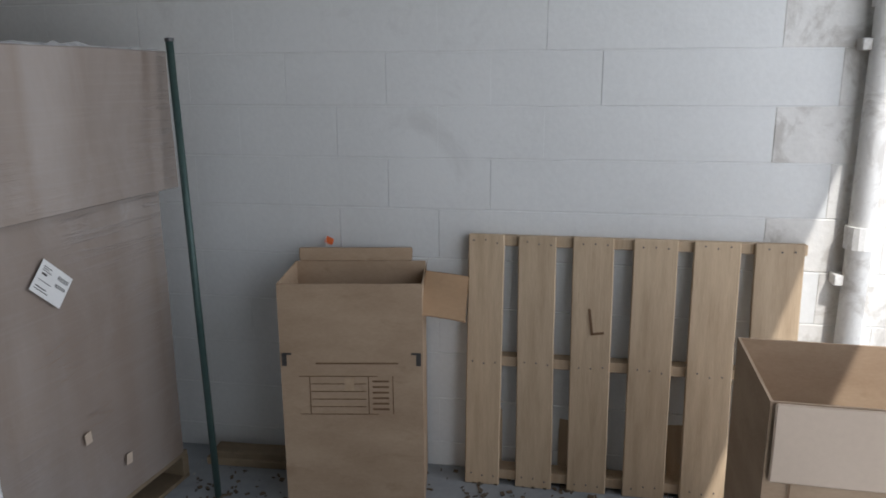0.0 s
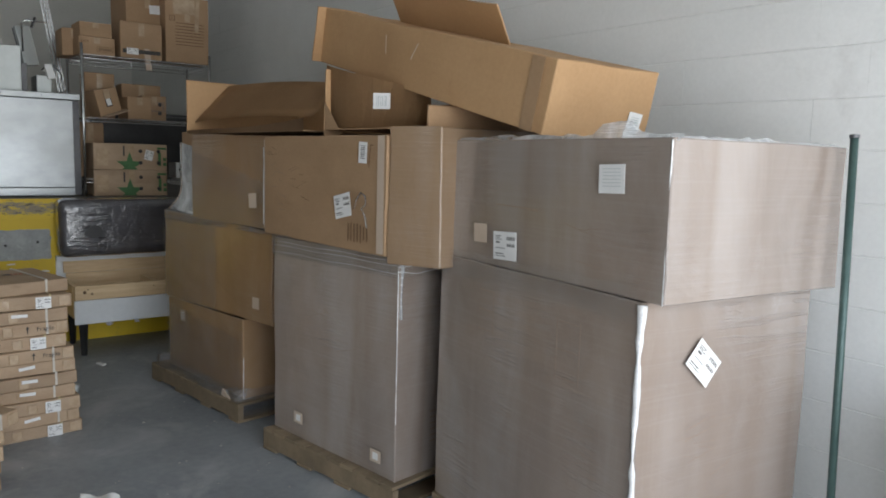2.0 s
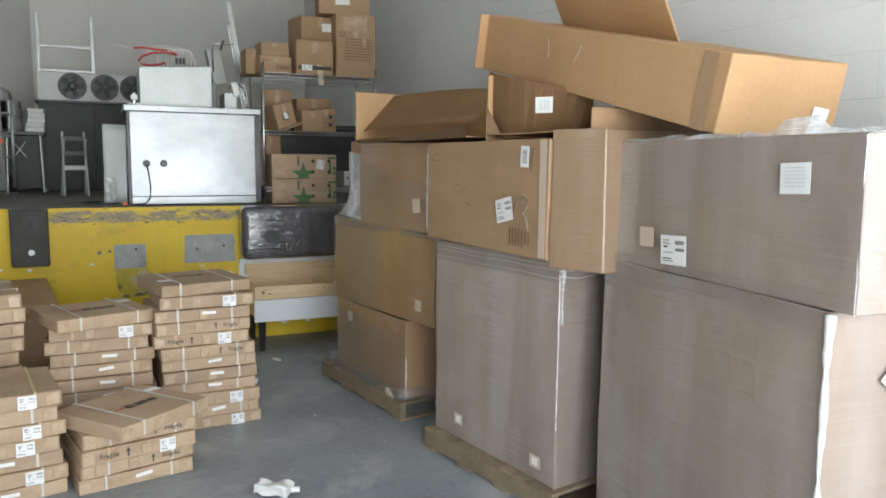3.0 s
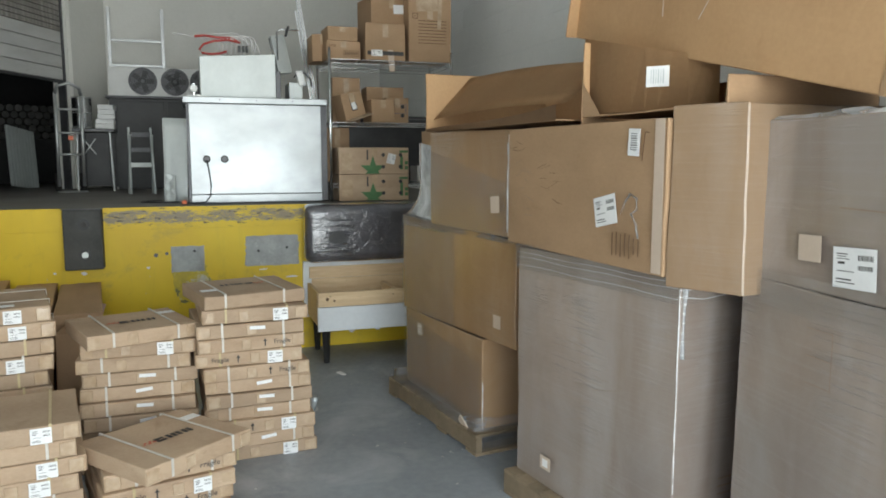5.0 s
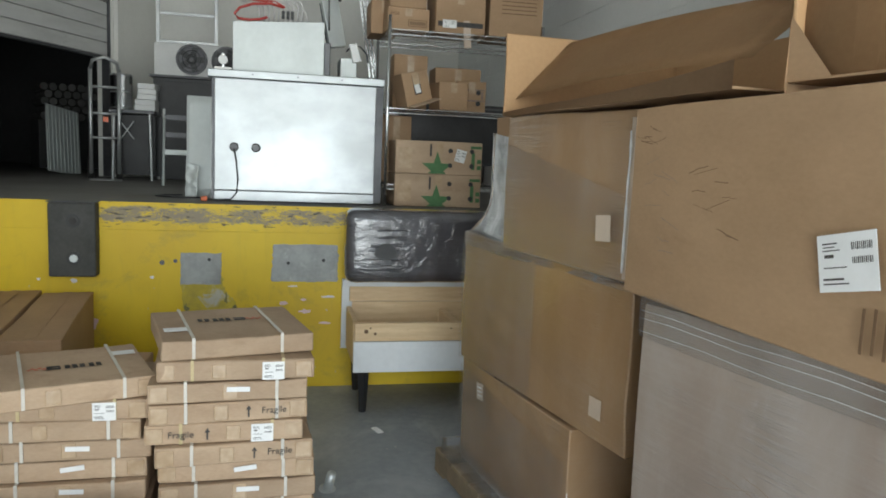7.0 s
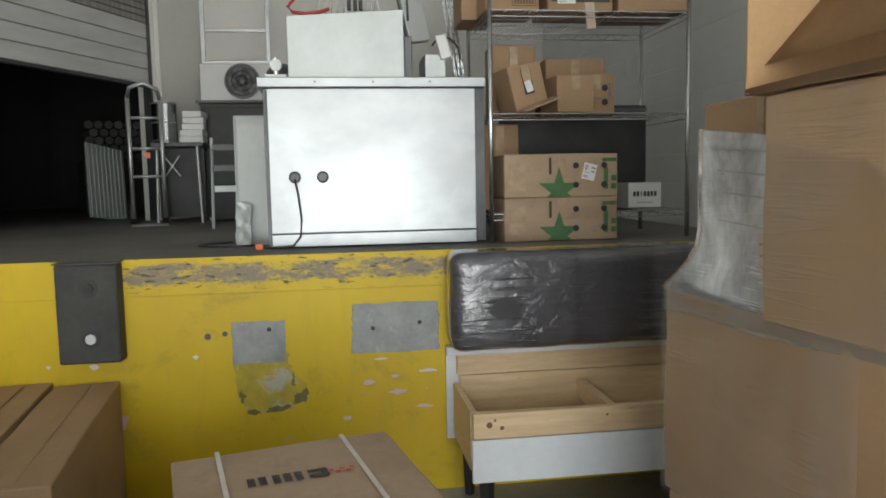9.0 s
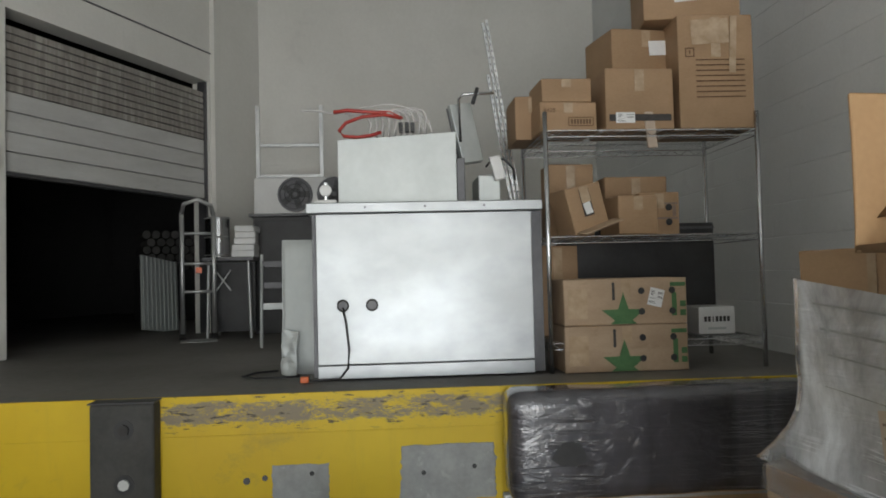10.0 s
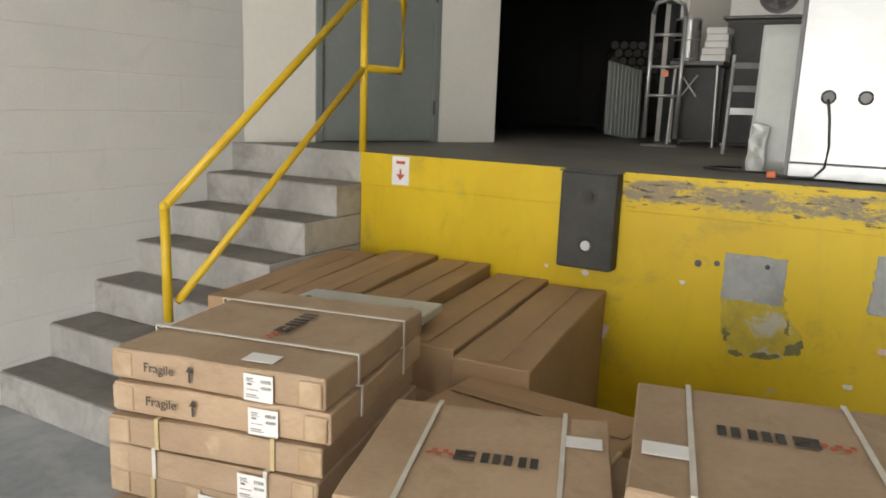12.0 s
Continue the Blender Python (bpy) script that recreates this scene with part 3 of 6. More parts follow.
# the slanting wall with the grey door and the shutter; s runs along it, y outwards
AX = Vector((-0.912, 0.410, 0)).normalized()
SLANT = Matrix.Translation((-6.66, SOUTH, 0)) @ Matrix(((AX.x, -AX.y, 0), (AX.y, AX.x, 0), (0, 0, 1))).to_4x4()
DOOR0, DOOR1, DOORZ, GATE0, GATE1, GATEZ, SEND = 0.50, 1.51, 3.36, 2.07, 4.32, 3.70, 5.18
bm = bmesh.new()
for s0, s1, z0, z1 in ((-0.3, DOOR0, D, TOP), (DOOR0, DOOR1, DOORZ, TOP), (DOOR1, GATE0, D, TOP), (GATE0, GATE1, GATEZ, TOP), (GATE1, SEND, D, TOP)):
    add_box(bm, s0, s1, 0, 0.2, z0 - (0.1 if z0 == D else 0), z1)
wall_slant = structure("wall_slant", bm, PLASTER, "grey-white painted wall with a door and a shutter opening", "wall")
wall_slant.matrix_basis = SLANT
bm = add_box(bmesh.new(), GATE1 + 0.02, SEND + 0.12, -0.05, 0.0, D, TOP)
pil = structure("pilaster", bm, PLASTER, "shallow painted wall pilaster beside the shutter", "pilaster")
pil.matrix_basis = SLANT
# store room behind the shutter; its shade is in the near-black wall colour
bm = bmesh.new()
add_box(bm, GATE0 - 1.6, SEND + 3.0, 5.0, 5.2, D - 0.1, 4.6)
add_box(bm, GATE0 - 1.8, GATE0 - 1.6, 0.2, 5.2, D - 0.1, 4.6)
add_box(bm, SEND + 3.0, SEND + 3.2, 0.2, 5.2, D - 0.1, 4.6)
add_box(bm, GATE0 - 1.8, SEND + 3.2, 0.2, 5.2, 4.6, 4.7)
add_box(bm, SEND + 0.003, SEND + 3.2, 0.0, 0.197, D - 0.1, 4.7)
structure("store_walls", bm, STORE_SHADE, "store room walls coloured near-black for the unlit room", "wall").matrix_basis = SLANT
structure("store_floor", box(GATE0 - 1.8, SEND + 3.2, -0.3, 5.2, D - 0.2, D - 0.006), DOCK_TOP, "dark concrete store room floor", "floor").matrix_basis = SLANT

# dark strip added to draw the crack line above the shutter
structure("wall_trim", box(GATE0 - 0.1, SEND - 0.35, -0.008, 0.0, 3.98, 3.992), DARKSTEEL, "thin dark strip drawn for the crack above the shutter", "trim").matrix_basis = SLANT

# grey door
door = thing("door_1", SLANT @ pose((DOOR0 + DOOR1) / 2, 0, D), "closed grey steel door with closer and knob", "door", "", "structure")
dw = DOOR1 - DOOR0
part("door_leaf", box(-dw / 2 + 0.05, dw / 2 - 0.05, 0.02, 0.065, 0.005, DOORZ - D - 0.05, 0.003), GREYDOOR, door)
bm = bmesh.new()
add_box(bm, -dw / 2, -dw / 2 + 0.047, -0.015, 0.12, 0, DOORZ - D, 0.003)
add_box(bm, dw / 2 - 0.047, dw / 2, -0.015, 0.12, 0, DOORZ - D, 0.003)
add_box(bm, -dw / 2 + 0.047, dw / 2 - 0.047, -0.015, 0.12, DOORZ - D - 0.047, DOORZ - D, 0.003)
part("door_frame", bm, GREYDOOR, door)
bm = add_rod(bmesh.new(), (-0.40, 0.02, 0.97), (-0.40, -0.035, 0.97), 0.018, 12)
add_rod(bm, (-0.40, -0.035, 0.97), (-0.40, -0.075, 0.97), 0.03, 14)
part("door_handle", bm, DARKSTEEL, door, "dull metal door knob", True)
cl = part("door_closer", box(0.0, 0.24, -0.05, 0.015, DOORZ - D - 0.13, DOORZ - D - 0.07, 0.006), DARKSTEEL, door, "dark metal door closer")
part("closer_arm", add_rod(rod((0.05, -0.03, DOORZ - D - 0.06), (0.22, -0.14, DOORZ - D - 0.05), 0.008), (0.22, -0.14, DOORZ - D - 0.05), (0.12, -0.0, DOORZ - D - 0.03), 0.008), DARKSTEEL, cl)
for z in (0.25, 1.05, 1.85):
    part("hinge", rod((dw / 2 - 0.045, -0.012, z - 0.05), (dw / 2 - 0.045, -0.012, z + 0.05), 0.009, 8), DARKSTEEL, door)

# shutter, half raised
gate = thing("door_2", SLANT @ pose((GATE0 + GATE1) / 2, 0, D), "half-raised white shutter door with dirty upper slats", "shutter", "", "structure")
gw, z0 = GATE1 - GATE0, 2.54 - D
k = 0
z = z0
while z < GATEZ - D - 0.14:
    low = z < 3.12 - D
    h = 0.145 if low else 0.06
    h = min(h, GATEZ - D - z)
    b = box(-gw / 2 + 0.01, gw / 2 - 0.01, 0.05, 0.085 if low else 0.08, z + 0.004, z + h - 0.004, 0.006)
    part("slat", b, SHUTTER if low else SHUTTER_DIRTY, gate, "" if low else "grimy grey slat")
    z += h
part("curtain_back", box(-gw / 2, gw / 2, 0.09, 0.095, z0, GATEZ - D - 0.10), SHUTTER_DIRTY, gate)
for sx in (-1, 1):
    part("guide_rail", box(sx * gw / 2 - 0.03, sx * gw / 2 + 0.03, 0.03, 0.12, 0, GATEZ - D), DARKSTEEL if sx > 0 else SHUTTER, gate)
part("bottom_bar", box(-gw / 2 + 0.02, gw / 2 - 0.02, 0.04, 0.1, z0 - 0.03, z0, 0.004), DARKSTEEL, gate)


# ---- fittings on the slanting wall ----
def conduit(s, z0, z1, r=0.013):
    c = thing("conduit", SLANT @ pose(s, -0.02, z0), "white painted electrical conduit running up the wall", "conduit")
    part("pipe", rod((0, 0, 0), (0, 0, z1 - z0), r, 10), WHITEPLASTIC, c, smooth=True)
    for q in (0.5, 1.5, 2.4):
        if q < z1 - z0:
            part("clip", box(-0.025, 0.025, -0.017, 0.02, q - 0.008, q + 0.008), WHITEPLASTIC, c)


for s, z0, z1 in ((1.80, 2.42, TOP), (1.92, 2.72, TOP), (0.30, 2.64, TOP)):
    conduit(s, z0, z1)
def wall_box(name, s, z, w, h, mat, label, holes):
    o = thing(name, SLANT @ pose(s, 0, z), label, "electrical box")
    part("body", box(-w / 2, w / 2, -0.05, 0.0, -h / 2, h / 2, 0.005), mat, o)
    if holes:
        for q in (-0.022, 0.022):
            part("socket", box(-0.014, 0.014, -0.053, -0.049, q - 0.012, q + 0.012), DARKSTEEL, o)
    else:
        part("cover", box(-w / 2 + 0.008, w / 2 - 0.008, -0.056, -0.0505, -h / 2 + 0.008, h / 2 - 0.008, 0.002), mat, o)
wall_box("outlet_box", 1.79, 2.36, 0.12, 0.12, WHITEPLASTIC, "white power outlet box on the wall", True)
wall_box("switch_box", 1.93, 2.62, 0.11, 0.16, surface("beige_box_paint", (0.32, 0.30, 0.24), (0.40, 0.38, 0.31), 0.5, big=8), "beige metal switch box on the wall", False)
wall_box("switch_box", 0.30, 2.54, 0.10, 0.19, PATCH, "grey metal switch box beside the door", False)


def warning_sticker(m, w=0.1, h=0.15):
    o = thing("sticker", m, "white warning sticker with red arrow", "sticker")
    part("paper", quad_plate(w, h), PAPER, o)
    bm = add_box(bmesh.new(), -0.006, 0.006, -h * 0.12, h * 0.06, 0.0013, 0.002)
    vs = [bm.verts.new(c) for c in ((-0.028, -h * 0.12, 0.0018), (0.028, -h * 0.12, 0.0018), (0, -h * 0.34, 0.0018))]
    bm.faces.new(vs)
    add_box(bm, -0.028, 0.028, h * 0.24, h * 0.34, 0.0013, 0.002)
    part("print", bm, REDINK, o)


warning_sticker(Matrix.Translation((FACE + 0.028, -1.695, 1.135)) @ FACE_PX, 0.11, 0.155)
for s, z in ((1.66, 3.12), (0.16, 3.30)):
    warning_sticker(SLANT @ Matrix.Translation((s, -0.002, z)) @ FACE_NY, 0.06, 0.13)

# ---- stairs ----
R, T = D / 7, 0.262
stairs = thing("stairs", pose(-5.03, -2.47, 0), "concrete dock stairs with worn dirty treads", "stairs", "", "structure")
for k in range(6):
    x1, z1 = -k * T, (k + 1) * R
    part("step", box(FACE + 5.03 + 0.001, x1 + 0.0, SOUTH + 2.47 + 0.003, 0.50, z1 - R + 0.0, z1 - 0.004, 0.006), STEP, stairs)
    part("tread", box(x1 - T + 0.006, x1 - 0.014, SOUTH + 2.47 + 0.006, 0.485, z1 - 0.0035, z1 + 0.001), TREAD, stairs, "dark worn tread")
part("landing_edge", box(FACE + 5.03 + 0.001, FACE + 5.03 + 0.022, SOUTH + 2.47 + 0.003, 0.50, 6 * R, D + 0.0, 0.006), STEP, stairs)

rail = thing("handrail", pose(-5.28, -2.0, 0), "yellow painted steel pipe handrail on the stairs", "handrail")
RR = 0.021
xt, zt, ztm, zb, zbm = -6.575 + 5.28, 2.10, 1.68, 1.03, 0.60
part("post", rod((0, -0.06, 3 * R), (0, -0.06, zb), RR, 14), RAILPAINT, rail, smooth=True)
part("post", rod((xt + 0.0, 0.03, D), (xt, 0.03, zt), RR, 14), RAILPAINT, rail, smooth=True)
part("top_rail", rod((0, -0.06, zb), (xt, 0.03, zt), RR, 14), RAILPAINT, rail, smooth=True)
part("mid_rail", rod((-0.05, -0.06, zbm), (xt, 0.03, ztm), RR * 0.9, 14), RAILPAINT, rail, smooth=True)
part("end_loop", tube([(xt, 0.03, zt), (xt - 0.36, 0.03, zt), (xt - 0.385, 0.03, zt - 0.03), (xt - 0.385, 0.03, ztm + 0.03), (xt - 0.36, 0.03, ztm), (xt, 0.03, ztm)], RR, seg=12), RAILPAINT, rail, smooth=True)
for q in ((0, -0.06, zb), (xt, 0.03, zt)):
    bm = bmesh.new()
    bmesh.ops.create_uvsphere(bm, u_segments=12, v_segments=8, radius=RR * 1.12, matrix=Matrix.Translation(q))
    part("elbow", bm, RAILPAINT, rail, smooth=True)

# ---- dock face details ----
bump_ = thing("dock_bumper", pose(FACE + 0.028, -0.60, 0.76), "black rubber dock bumper bolted to the dock face", "dock bumper")
part("pad", box(0, 0.10, -0.135, 0.135, 0, 0.455, 0.012), BUMPERBLACK, bump_)
for z, mat in ((0.345, RUBBER), (0.115, GALV)):
    b = part("bolt_recess", rod((0.0995, 0.01, z), (0.102, 0.01, z), 0.042, 20), BLACK, bump_)
    part("bolt", rod((0.101, 0.01, z), (0.112, 0.01, z), 0.024, 8), mat, b)
part("top_plate", box(0, 0.105, -0.14, 0.14, 0.455, 0.462, 0.002), DARKSTEEL, bump_)


def dock_patch(y0, y1, z0, z1, label, bolts):
    o = thing("steel_patch", pose(FACE + 0.021, (y0 + y1) / 2, (z0 + z1) / 2), label, "wall patch")
    bm = bmesh.new()
    n = 64
    ring = []
    for k in range(n):
        a = 2 * math.pi * k / n
        q = 1 / max(abs(math.cos(a)), abs(math.sin(a)))
        w = 1 + 0.05 * noise.noise((math.cos(a) * 2 + y0 * 9, math.sin(a) * 2, 3.0)) + 0.05 * noise.noise((math.cos(a) * 9 + y0 * 9, math.sin(a) * 9, 5.0))
        ring.append((math.cos(a) * q * (y1 - y0) / 2 * w, math.sin(a) * q * (z1 - z0) / 2 * w))
    lo = [bm.verts.new((0, y, z)) for y, z in ring]
    hi = [bm.verts.new((0.003, y * 0.985, z * 0.985)) for y, z in ring]
    bm.faces.new(hi)
    for k in range(n):
        bm.faces.new((lo[k], lo[(k + 1) % n], hi[(k + 1) % n], hi[k]))
    part("plate", bm, PATCH, o)
    for y, z in bolts:
        part("bolt_hole", rod((0.002, y, z), (0.0045, y, z), 0.011, 10), BLACK, o)


dock_patch(0.58, 1.01, 0.72, 0.97, "bare grey steel repair plate on the yellow dock", [(-0.11, 0.0), (0.12, 0.02)])
dock_patch(0.012, 0.262, 0.70, 0.905, "bare grey patch where the bumper was torn off", [(0.05, 0.06)])
scuff = surface("grey_green_scuff", (0.30, 0.25, 0.05), (0.56, 0.42, 0.03), 0.6, big=7, fine=30, bumpy=0.4, spots=(8, 0.5, 0.6, (0.46, 0.46, 0.42), 0.85))
SMUDGE = surface("black_green_smudge", (0.12, 0.12, 0.06), (0.22, 0.20, 0.06), 0.7, big=14, fine=50, bumpy=0.3)


def ragged(bm, x, pts, jag, seed):
    """A flat patch with a torn outline through the given corners."""
    vs = []
    for k, (y, z) in enumerate(pts):
        y2, z2 = pts[(k + 1) % len(pts)]
        for j in range(6):
            q = j / 6
            n1 = noise.noise_vector((y * 9 + q * 7, z * 9 + k * 3.3, seed)) * jag
            vs.append(bm.verts.new((x, y + (y2 - y) * q + n1[0], z + (z2 - z) * q + n1[1])))
    f = bm.faces.new(vs)
    return f


o = thing("paint_scuff", pose(FACE + 0.021, 0.19, 0.60), "scuffed grey-green patch of worn paint", "paint wear")
bm = bmesh.new()
ragged(bm, 0.0015, [(-0.18, 0.13), (0.07, 0.17), (0.10, 0.06), (0.165, -0.02), (0.16, -0.10), (0.08, -0.13), (-0.04, -0.15), (-0.12, -0.145), (-0.16, -0.05)], 0.02, 2.0)
part("stain", bm, scuff, o)
for pts in ([(0.10, 0.05), (0.115, 0.02), (0.105, -0.03), (0.092, 0.0)], [(0.11, -0.07), (0.17, -0.03), (0.165, -0.10), (0.10, -0.115)], [(-0.02, -0.125), (0.09, -0.112), (0.08, -0.135), (-0.03, -0.152)],
            [(-0.15, -0.02), (-0.125, -0.06), (-0.14, -0.09), (-0.158, -0.06)], [(-0.12, -0.13), (-0.06, -0.135), (-0.05, -0.152), (-0.12, -0.15)]):
    bm = bmesh.new()
    ragged(bm, 0.0025, pts, 0.014, 5.0)
    part("smudge", bm, SMUDGE, o, "dark greenish smudge")
random.seed(5)
for y, z, w in ((-0.1, 0.84, 0.016), (-0.02, 0.85, 0.013)):
    o = thing("bolt_hole", pose(FACE + 0.021, y, z), "old bolt hole in the dock face", "bolt hole")
    part("hole", rod((0, 0, 0), (0.002, 0, 0), w, 12), DARKSTEEL, o)
FLAKE = surface("flaked_white_primer", (0.62, 0.60, 0.60), (0.74, 0.70, 0.72), 0.6, big=20)
PINKFLAKE = surface("flaked_pink_primer", (0.66, 0.46, 0.48), (0.72, 0.55, 0.56), 0.6, big=20)
for y, z, w, h, pk in ((-0.62, 0.72, 0.05, 0.03, 0), (-0.82, 0.73, 0.035, 0.02, 0), (-0.16, 0.745, 0.035, 0.025, 0), (0.66, 0.575, 0.06, 0.035, 1), (0.79, 0.60, 0.06, 0.02, 1), (0.80, 0.52, 0.1, 0.035, 1),
                       (0.96, 0.62, 0.12, 0.02, 0), (0.93, 0.44, 0.1, 0.02, 1), (-0.52, 0.45, 0.10, 0.09, 1), (0.72, 0.69, 0.08, 0.015, 0), (0.55, 0.40, 0.05, 0.03, 0), (1.45, 0.12, 0.07, 0.04, 0), (1.68, 0.12, 0.06, 0.035, 0)):
    o = thing("paint_chip", pose(FACE + 0.021, y, z), "small flaked spot in the yellow paint", "paint wear")
    bm = bmesh.new()
    vs = []
    for k in range(11):
        a = 2 * math.pi * k / 11
        q = random.uniform(0.55, 1.0)
        vs.append(bm.verts.new((0.001, w / 2 * q * math.cos(a), h / 2 * q * math.sin(a))))
    bm.faces.new(vs)
    part("chip", bm, PINKFLAKE if pk else FLAKE, o)

# ---- cartons and pallet loads along the block wall ----
def pallet(x, y, yaw, sx=1.2, sy=1.0, mat=PALLET_OLD, label="rough wooden pallet under a wrapped load"):
    p = thing("pallet", pose(x, y, 0, 0, 0, yaw), label, "pallet", "pallets")
    for q in (-sy / 2 + 0.02, 0, sy / 2 - 0.02):
        part("stringer", box(-sx / 2, sx / 2, q - 0.019, q + 0.019, 0.018, 0.102, 0.003), mat, p)
    for k in range(11):
        q = -sx / 2 + sx / 22 + k * sx / 11
        part("deck_board", box(q - sx / 22 + 0.003, q + sx / 22 - 0.003, -sy / 2, sy / 2, 0.102, 0.12, 0.003), mat, p)
    for k in range(4):
        q = -sx / 2 + 0.06 + k * (sx - 0.12) / 3
        part("bottom_board", box(q - 0.06, q + 0.06, -sy / 2, sy / 2, 0.0, 0.018, 0.003), mat, p)
    return p


def carton(x, y, z, sx, sy, sz, yaw, mat, label, seed, wrap=None, amp=0.006, seams=True, group="", tilt=0.0, sag=0.0):
    """A closed carton with its centre line at x, y and its base at z."""
    c = thing("cardboard_box", pose(x, y, z, 0, tilt, yaw), label, "cardboard box", group)
    part("body", dented(sx, sy, sz, amp, 5, seed, sag), mat, c)
    if wrap:
        bm = dented(sx + 0.014, sy + 0.014, sz + 0.006, amp, 5, seed, sag)
        f = part("stretch_film", bm, wrap, c, "clear wrinkled stretch film")
    return c


def seam_tape(c, face, at, w, h, mat=BANDTAPE, label="clear packing tape"):
    return plate("tape", w, h, mat, c, face, at, 0, label)


def film_ridge(c, at, high, wide, seed, label="gathered film on the box corner, glint coloured white", mat=None):
    """Stretch film gathered into an uneven upright ridge over a carton's corner; its white paints the glint."""
    bm = bmesh.new()
    rings = []
    n = max(12, int(high / 0.022))
    for k in range(n + 1):
        z = high * k / n
        q = wide * (0.55 + 0.55 * noise.noise((seed, z * 4.0, 1.0)) + 0.35 * noise.noise((seed, z * 19.0, 7.0)))
        q = max(0.002, q)
        ox, oy = 0.35 * wide * noise.noise((seed + 5, z * 7.0, 0.0)), 0.35 * wide * noise.noise((seed + 9, z * 7.0, 0.0))
        rings.append([bm.verts.new((ox + q * math.cos(a), oy + 0.8 * q * math.sin(a), z)) for a in (2 * math.pi * i_ / 9 for i_ in range(9))])
    for p_, q_ in zip(rings, rings[1:]):
        for i_ in range(9):
            bm.faces.new((p_[i_], p_[(i_ + 1) % 9], q_[(i_ + 1) % 9], q_[i_]))
    bm.faces.new(rings[0])
    bm.faces.new(rings[-1])
    ob = part("corner_film", bm, mat or FILMEDGE, c, label, True)
    ob.matrix_basis = Matrix.Translation(at)
    return ob


def film_apron(c, x0, x1, y, z0, z1, slope, seed, mat=None):
    """A loose sheet of clear film over a carton's face, its upper edge sloping by the given height."""
    sk = bmesh.new()
    grid = []
    for k in range(15):
        u = k / 14
        x, top = x0 + (x1 - x0) * u, z1 + slope * u
        grid.append([sk.verts.new((x, y - 0.002 - 0.011 * abs(noise.noise((x * 6 + seed, q * 0.9, 3.0))), z0 + (top - z0) * q / 9 + 0.008 * noise.noise((x * 5, seed, q)))) for q in range(10)])
    for p_, q_ in zip(grid, grid[1:]):
        for k in range(9):
            sk.faces.new((p_[k], p_[k + 1], q_[k + 1], q_[k]))
    return part("film_sheet", sk, mat or FILM, c, "cloudy film drawn across the box", True)


def torn_scuff(c, face, at, w, h, seed, mat=None):
    """Rubbed crease marks in the film: a loose handful of short thin strokes."""
    random.seed(seed)
    bm = bmesh.new()
    for k in range(9):
        x, y, ln, a = random.uniform(-w, w) / 2, random.uniform(-h, h) / 2, random.uniform(0.25, 0.7) * w, random.uniform(-0.35, 0.35)
        pts = [(x + ln * (q / 4 - 0.5), y + ln * a * (q / 4 - 0.5) + 0.006 * noise.noise((seed + q * 1.7, k, 0))) for q in range(5)]
        t_ = random.uniform(0.0005, 0.0011)
        for (x0, y0), (x1, y1) in zip(pts, pts[1:]):
            bm.faces.new([bm.verts.new(v_) for v_ in ((x0, y0 - t_, 0), (x1, y1 - t_, 0), (x1, y1 + t_, 0), (x0, y0 + t_, 0))])
    ob = part("crease", bm, mat or FAINTINK, c)
    tagged(ob, "rubbed dark creases", "", "", "stuff")
    ob.matrix_basis = Matrix.Translation(at) @ face
    return ob


# load beside the pole: a tall dusty carton with a second one on top
YAW1 = -6.0
pallet(-1.685, 2.255, YAW1, 1.20, 0.9)
c = carton(-1.685, 2.253, 0.12, 1.195, 0.86, 1.10, YAW1, WRAP_GREY, "large dusty cardboard box wrapped in film on a pallet", 1.0, None, 0.008)
shipping_label(c, FACE_PX, (0.612, -0.15, 0.88), 0.14, 0.105, -42)
film_ridge(c, (0.597, -0.432, 0.0), 1.09, 0.022, 3.0)
bars("print", [(0.0, -0.1 * k, 0.12 if k % 2 else 0.10, 0.003) for k in range(3)] + [(0.06, -0.1, 0.003, 0.22), (-0.06, -0.1, 0.003, 0.22)], FAINTINK, c, FACE_NY, (0.28, -0.442, 0.97))
bars("print", [(0.0, -0.08 * k, 0.10, 0.003) for k in range(3)] + [(0.05, -0.08, 0.003, 0.17)], FAINTINK, c, FACE_NY, (-0.22, -0.442, 1.0))
film_apron(c, -0.60, 0.585, -0.441, 1.03, 1.135, 0.01, 40.0)
torn_scuff(c, FACE_PX, (0.613, -0.12, 0.62), 0.20, 0.14, 4)
torn_scuff(c, FACE_PX, (0.613, -0.05, 0.45), 0.16, 0.20, 5)
torn_scuff(c, FACE_NY, (0.36, -0.444, 0.55), 0.20, 0.28, 6)
torn_scuff(c, FACE_NY, (-0.02, -0.444, 0.50), 0.16, 0.26, 7)
plate("label", 0.03, 0.04, PALEBOX, c, FACE_PX, (0.612, -0.08, 0.32), 4, "small pale label under film")
plate("label", 0.03, 0.04, PALEBOX, c, FACE_PX, (0.612, 0.1, 0.15), -6, "small pale label under film")
c = carton(-1.645, 2.255, 1.221, 1.275, 0.86, 0.495, YAW1, WRAP_GREY, "wide dusty cardboard box wrapped in film on another box", 2.0, None, 0.007, sag=0.01)
shipping_label(c, FACE_NY, (-0.155, -0.444, 0.09), 0.15, 0.11, 3)
plate("label", 0.09, 0.075, PALEBOX, c, FACE_NY, (-0.325, -0.444, 0.125), 2, "pale square paper label")
lab = plate("label", 0.115, 0.092, PAPER, c, FACE_NY, (0.405, -0.444, 0.368), 2, "square paper label with grey text")
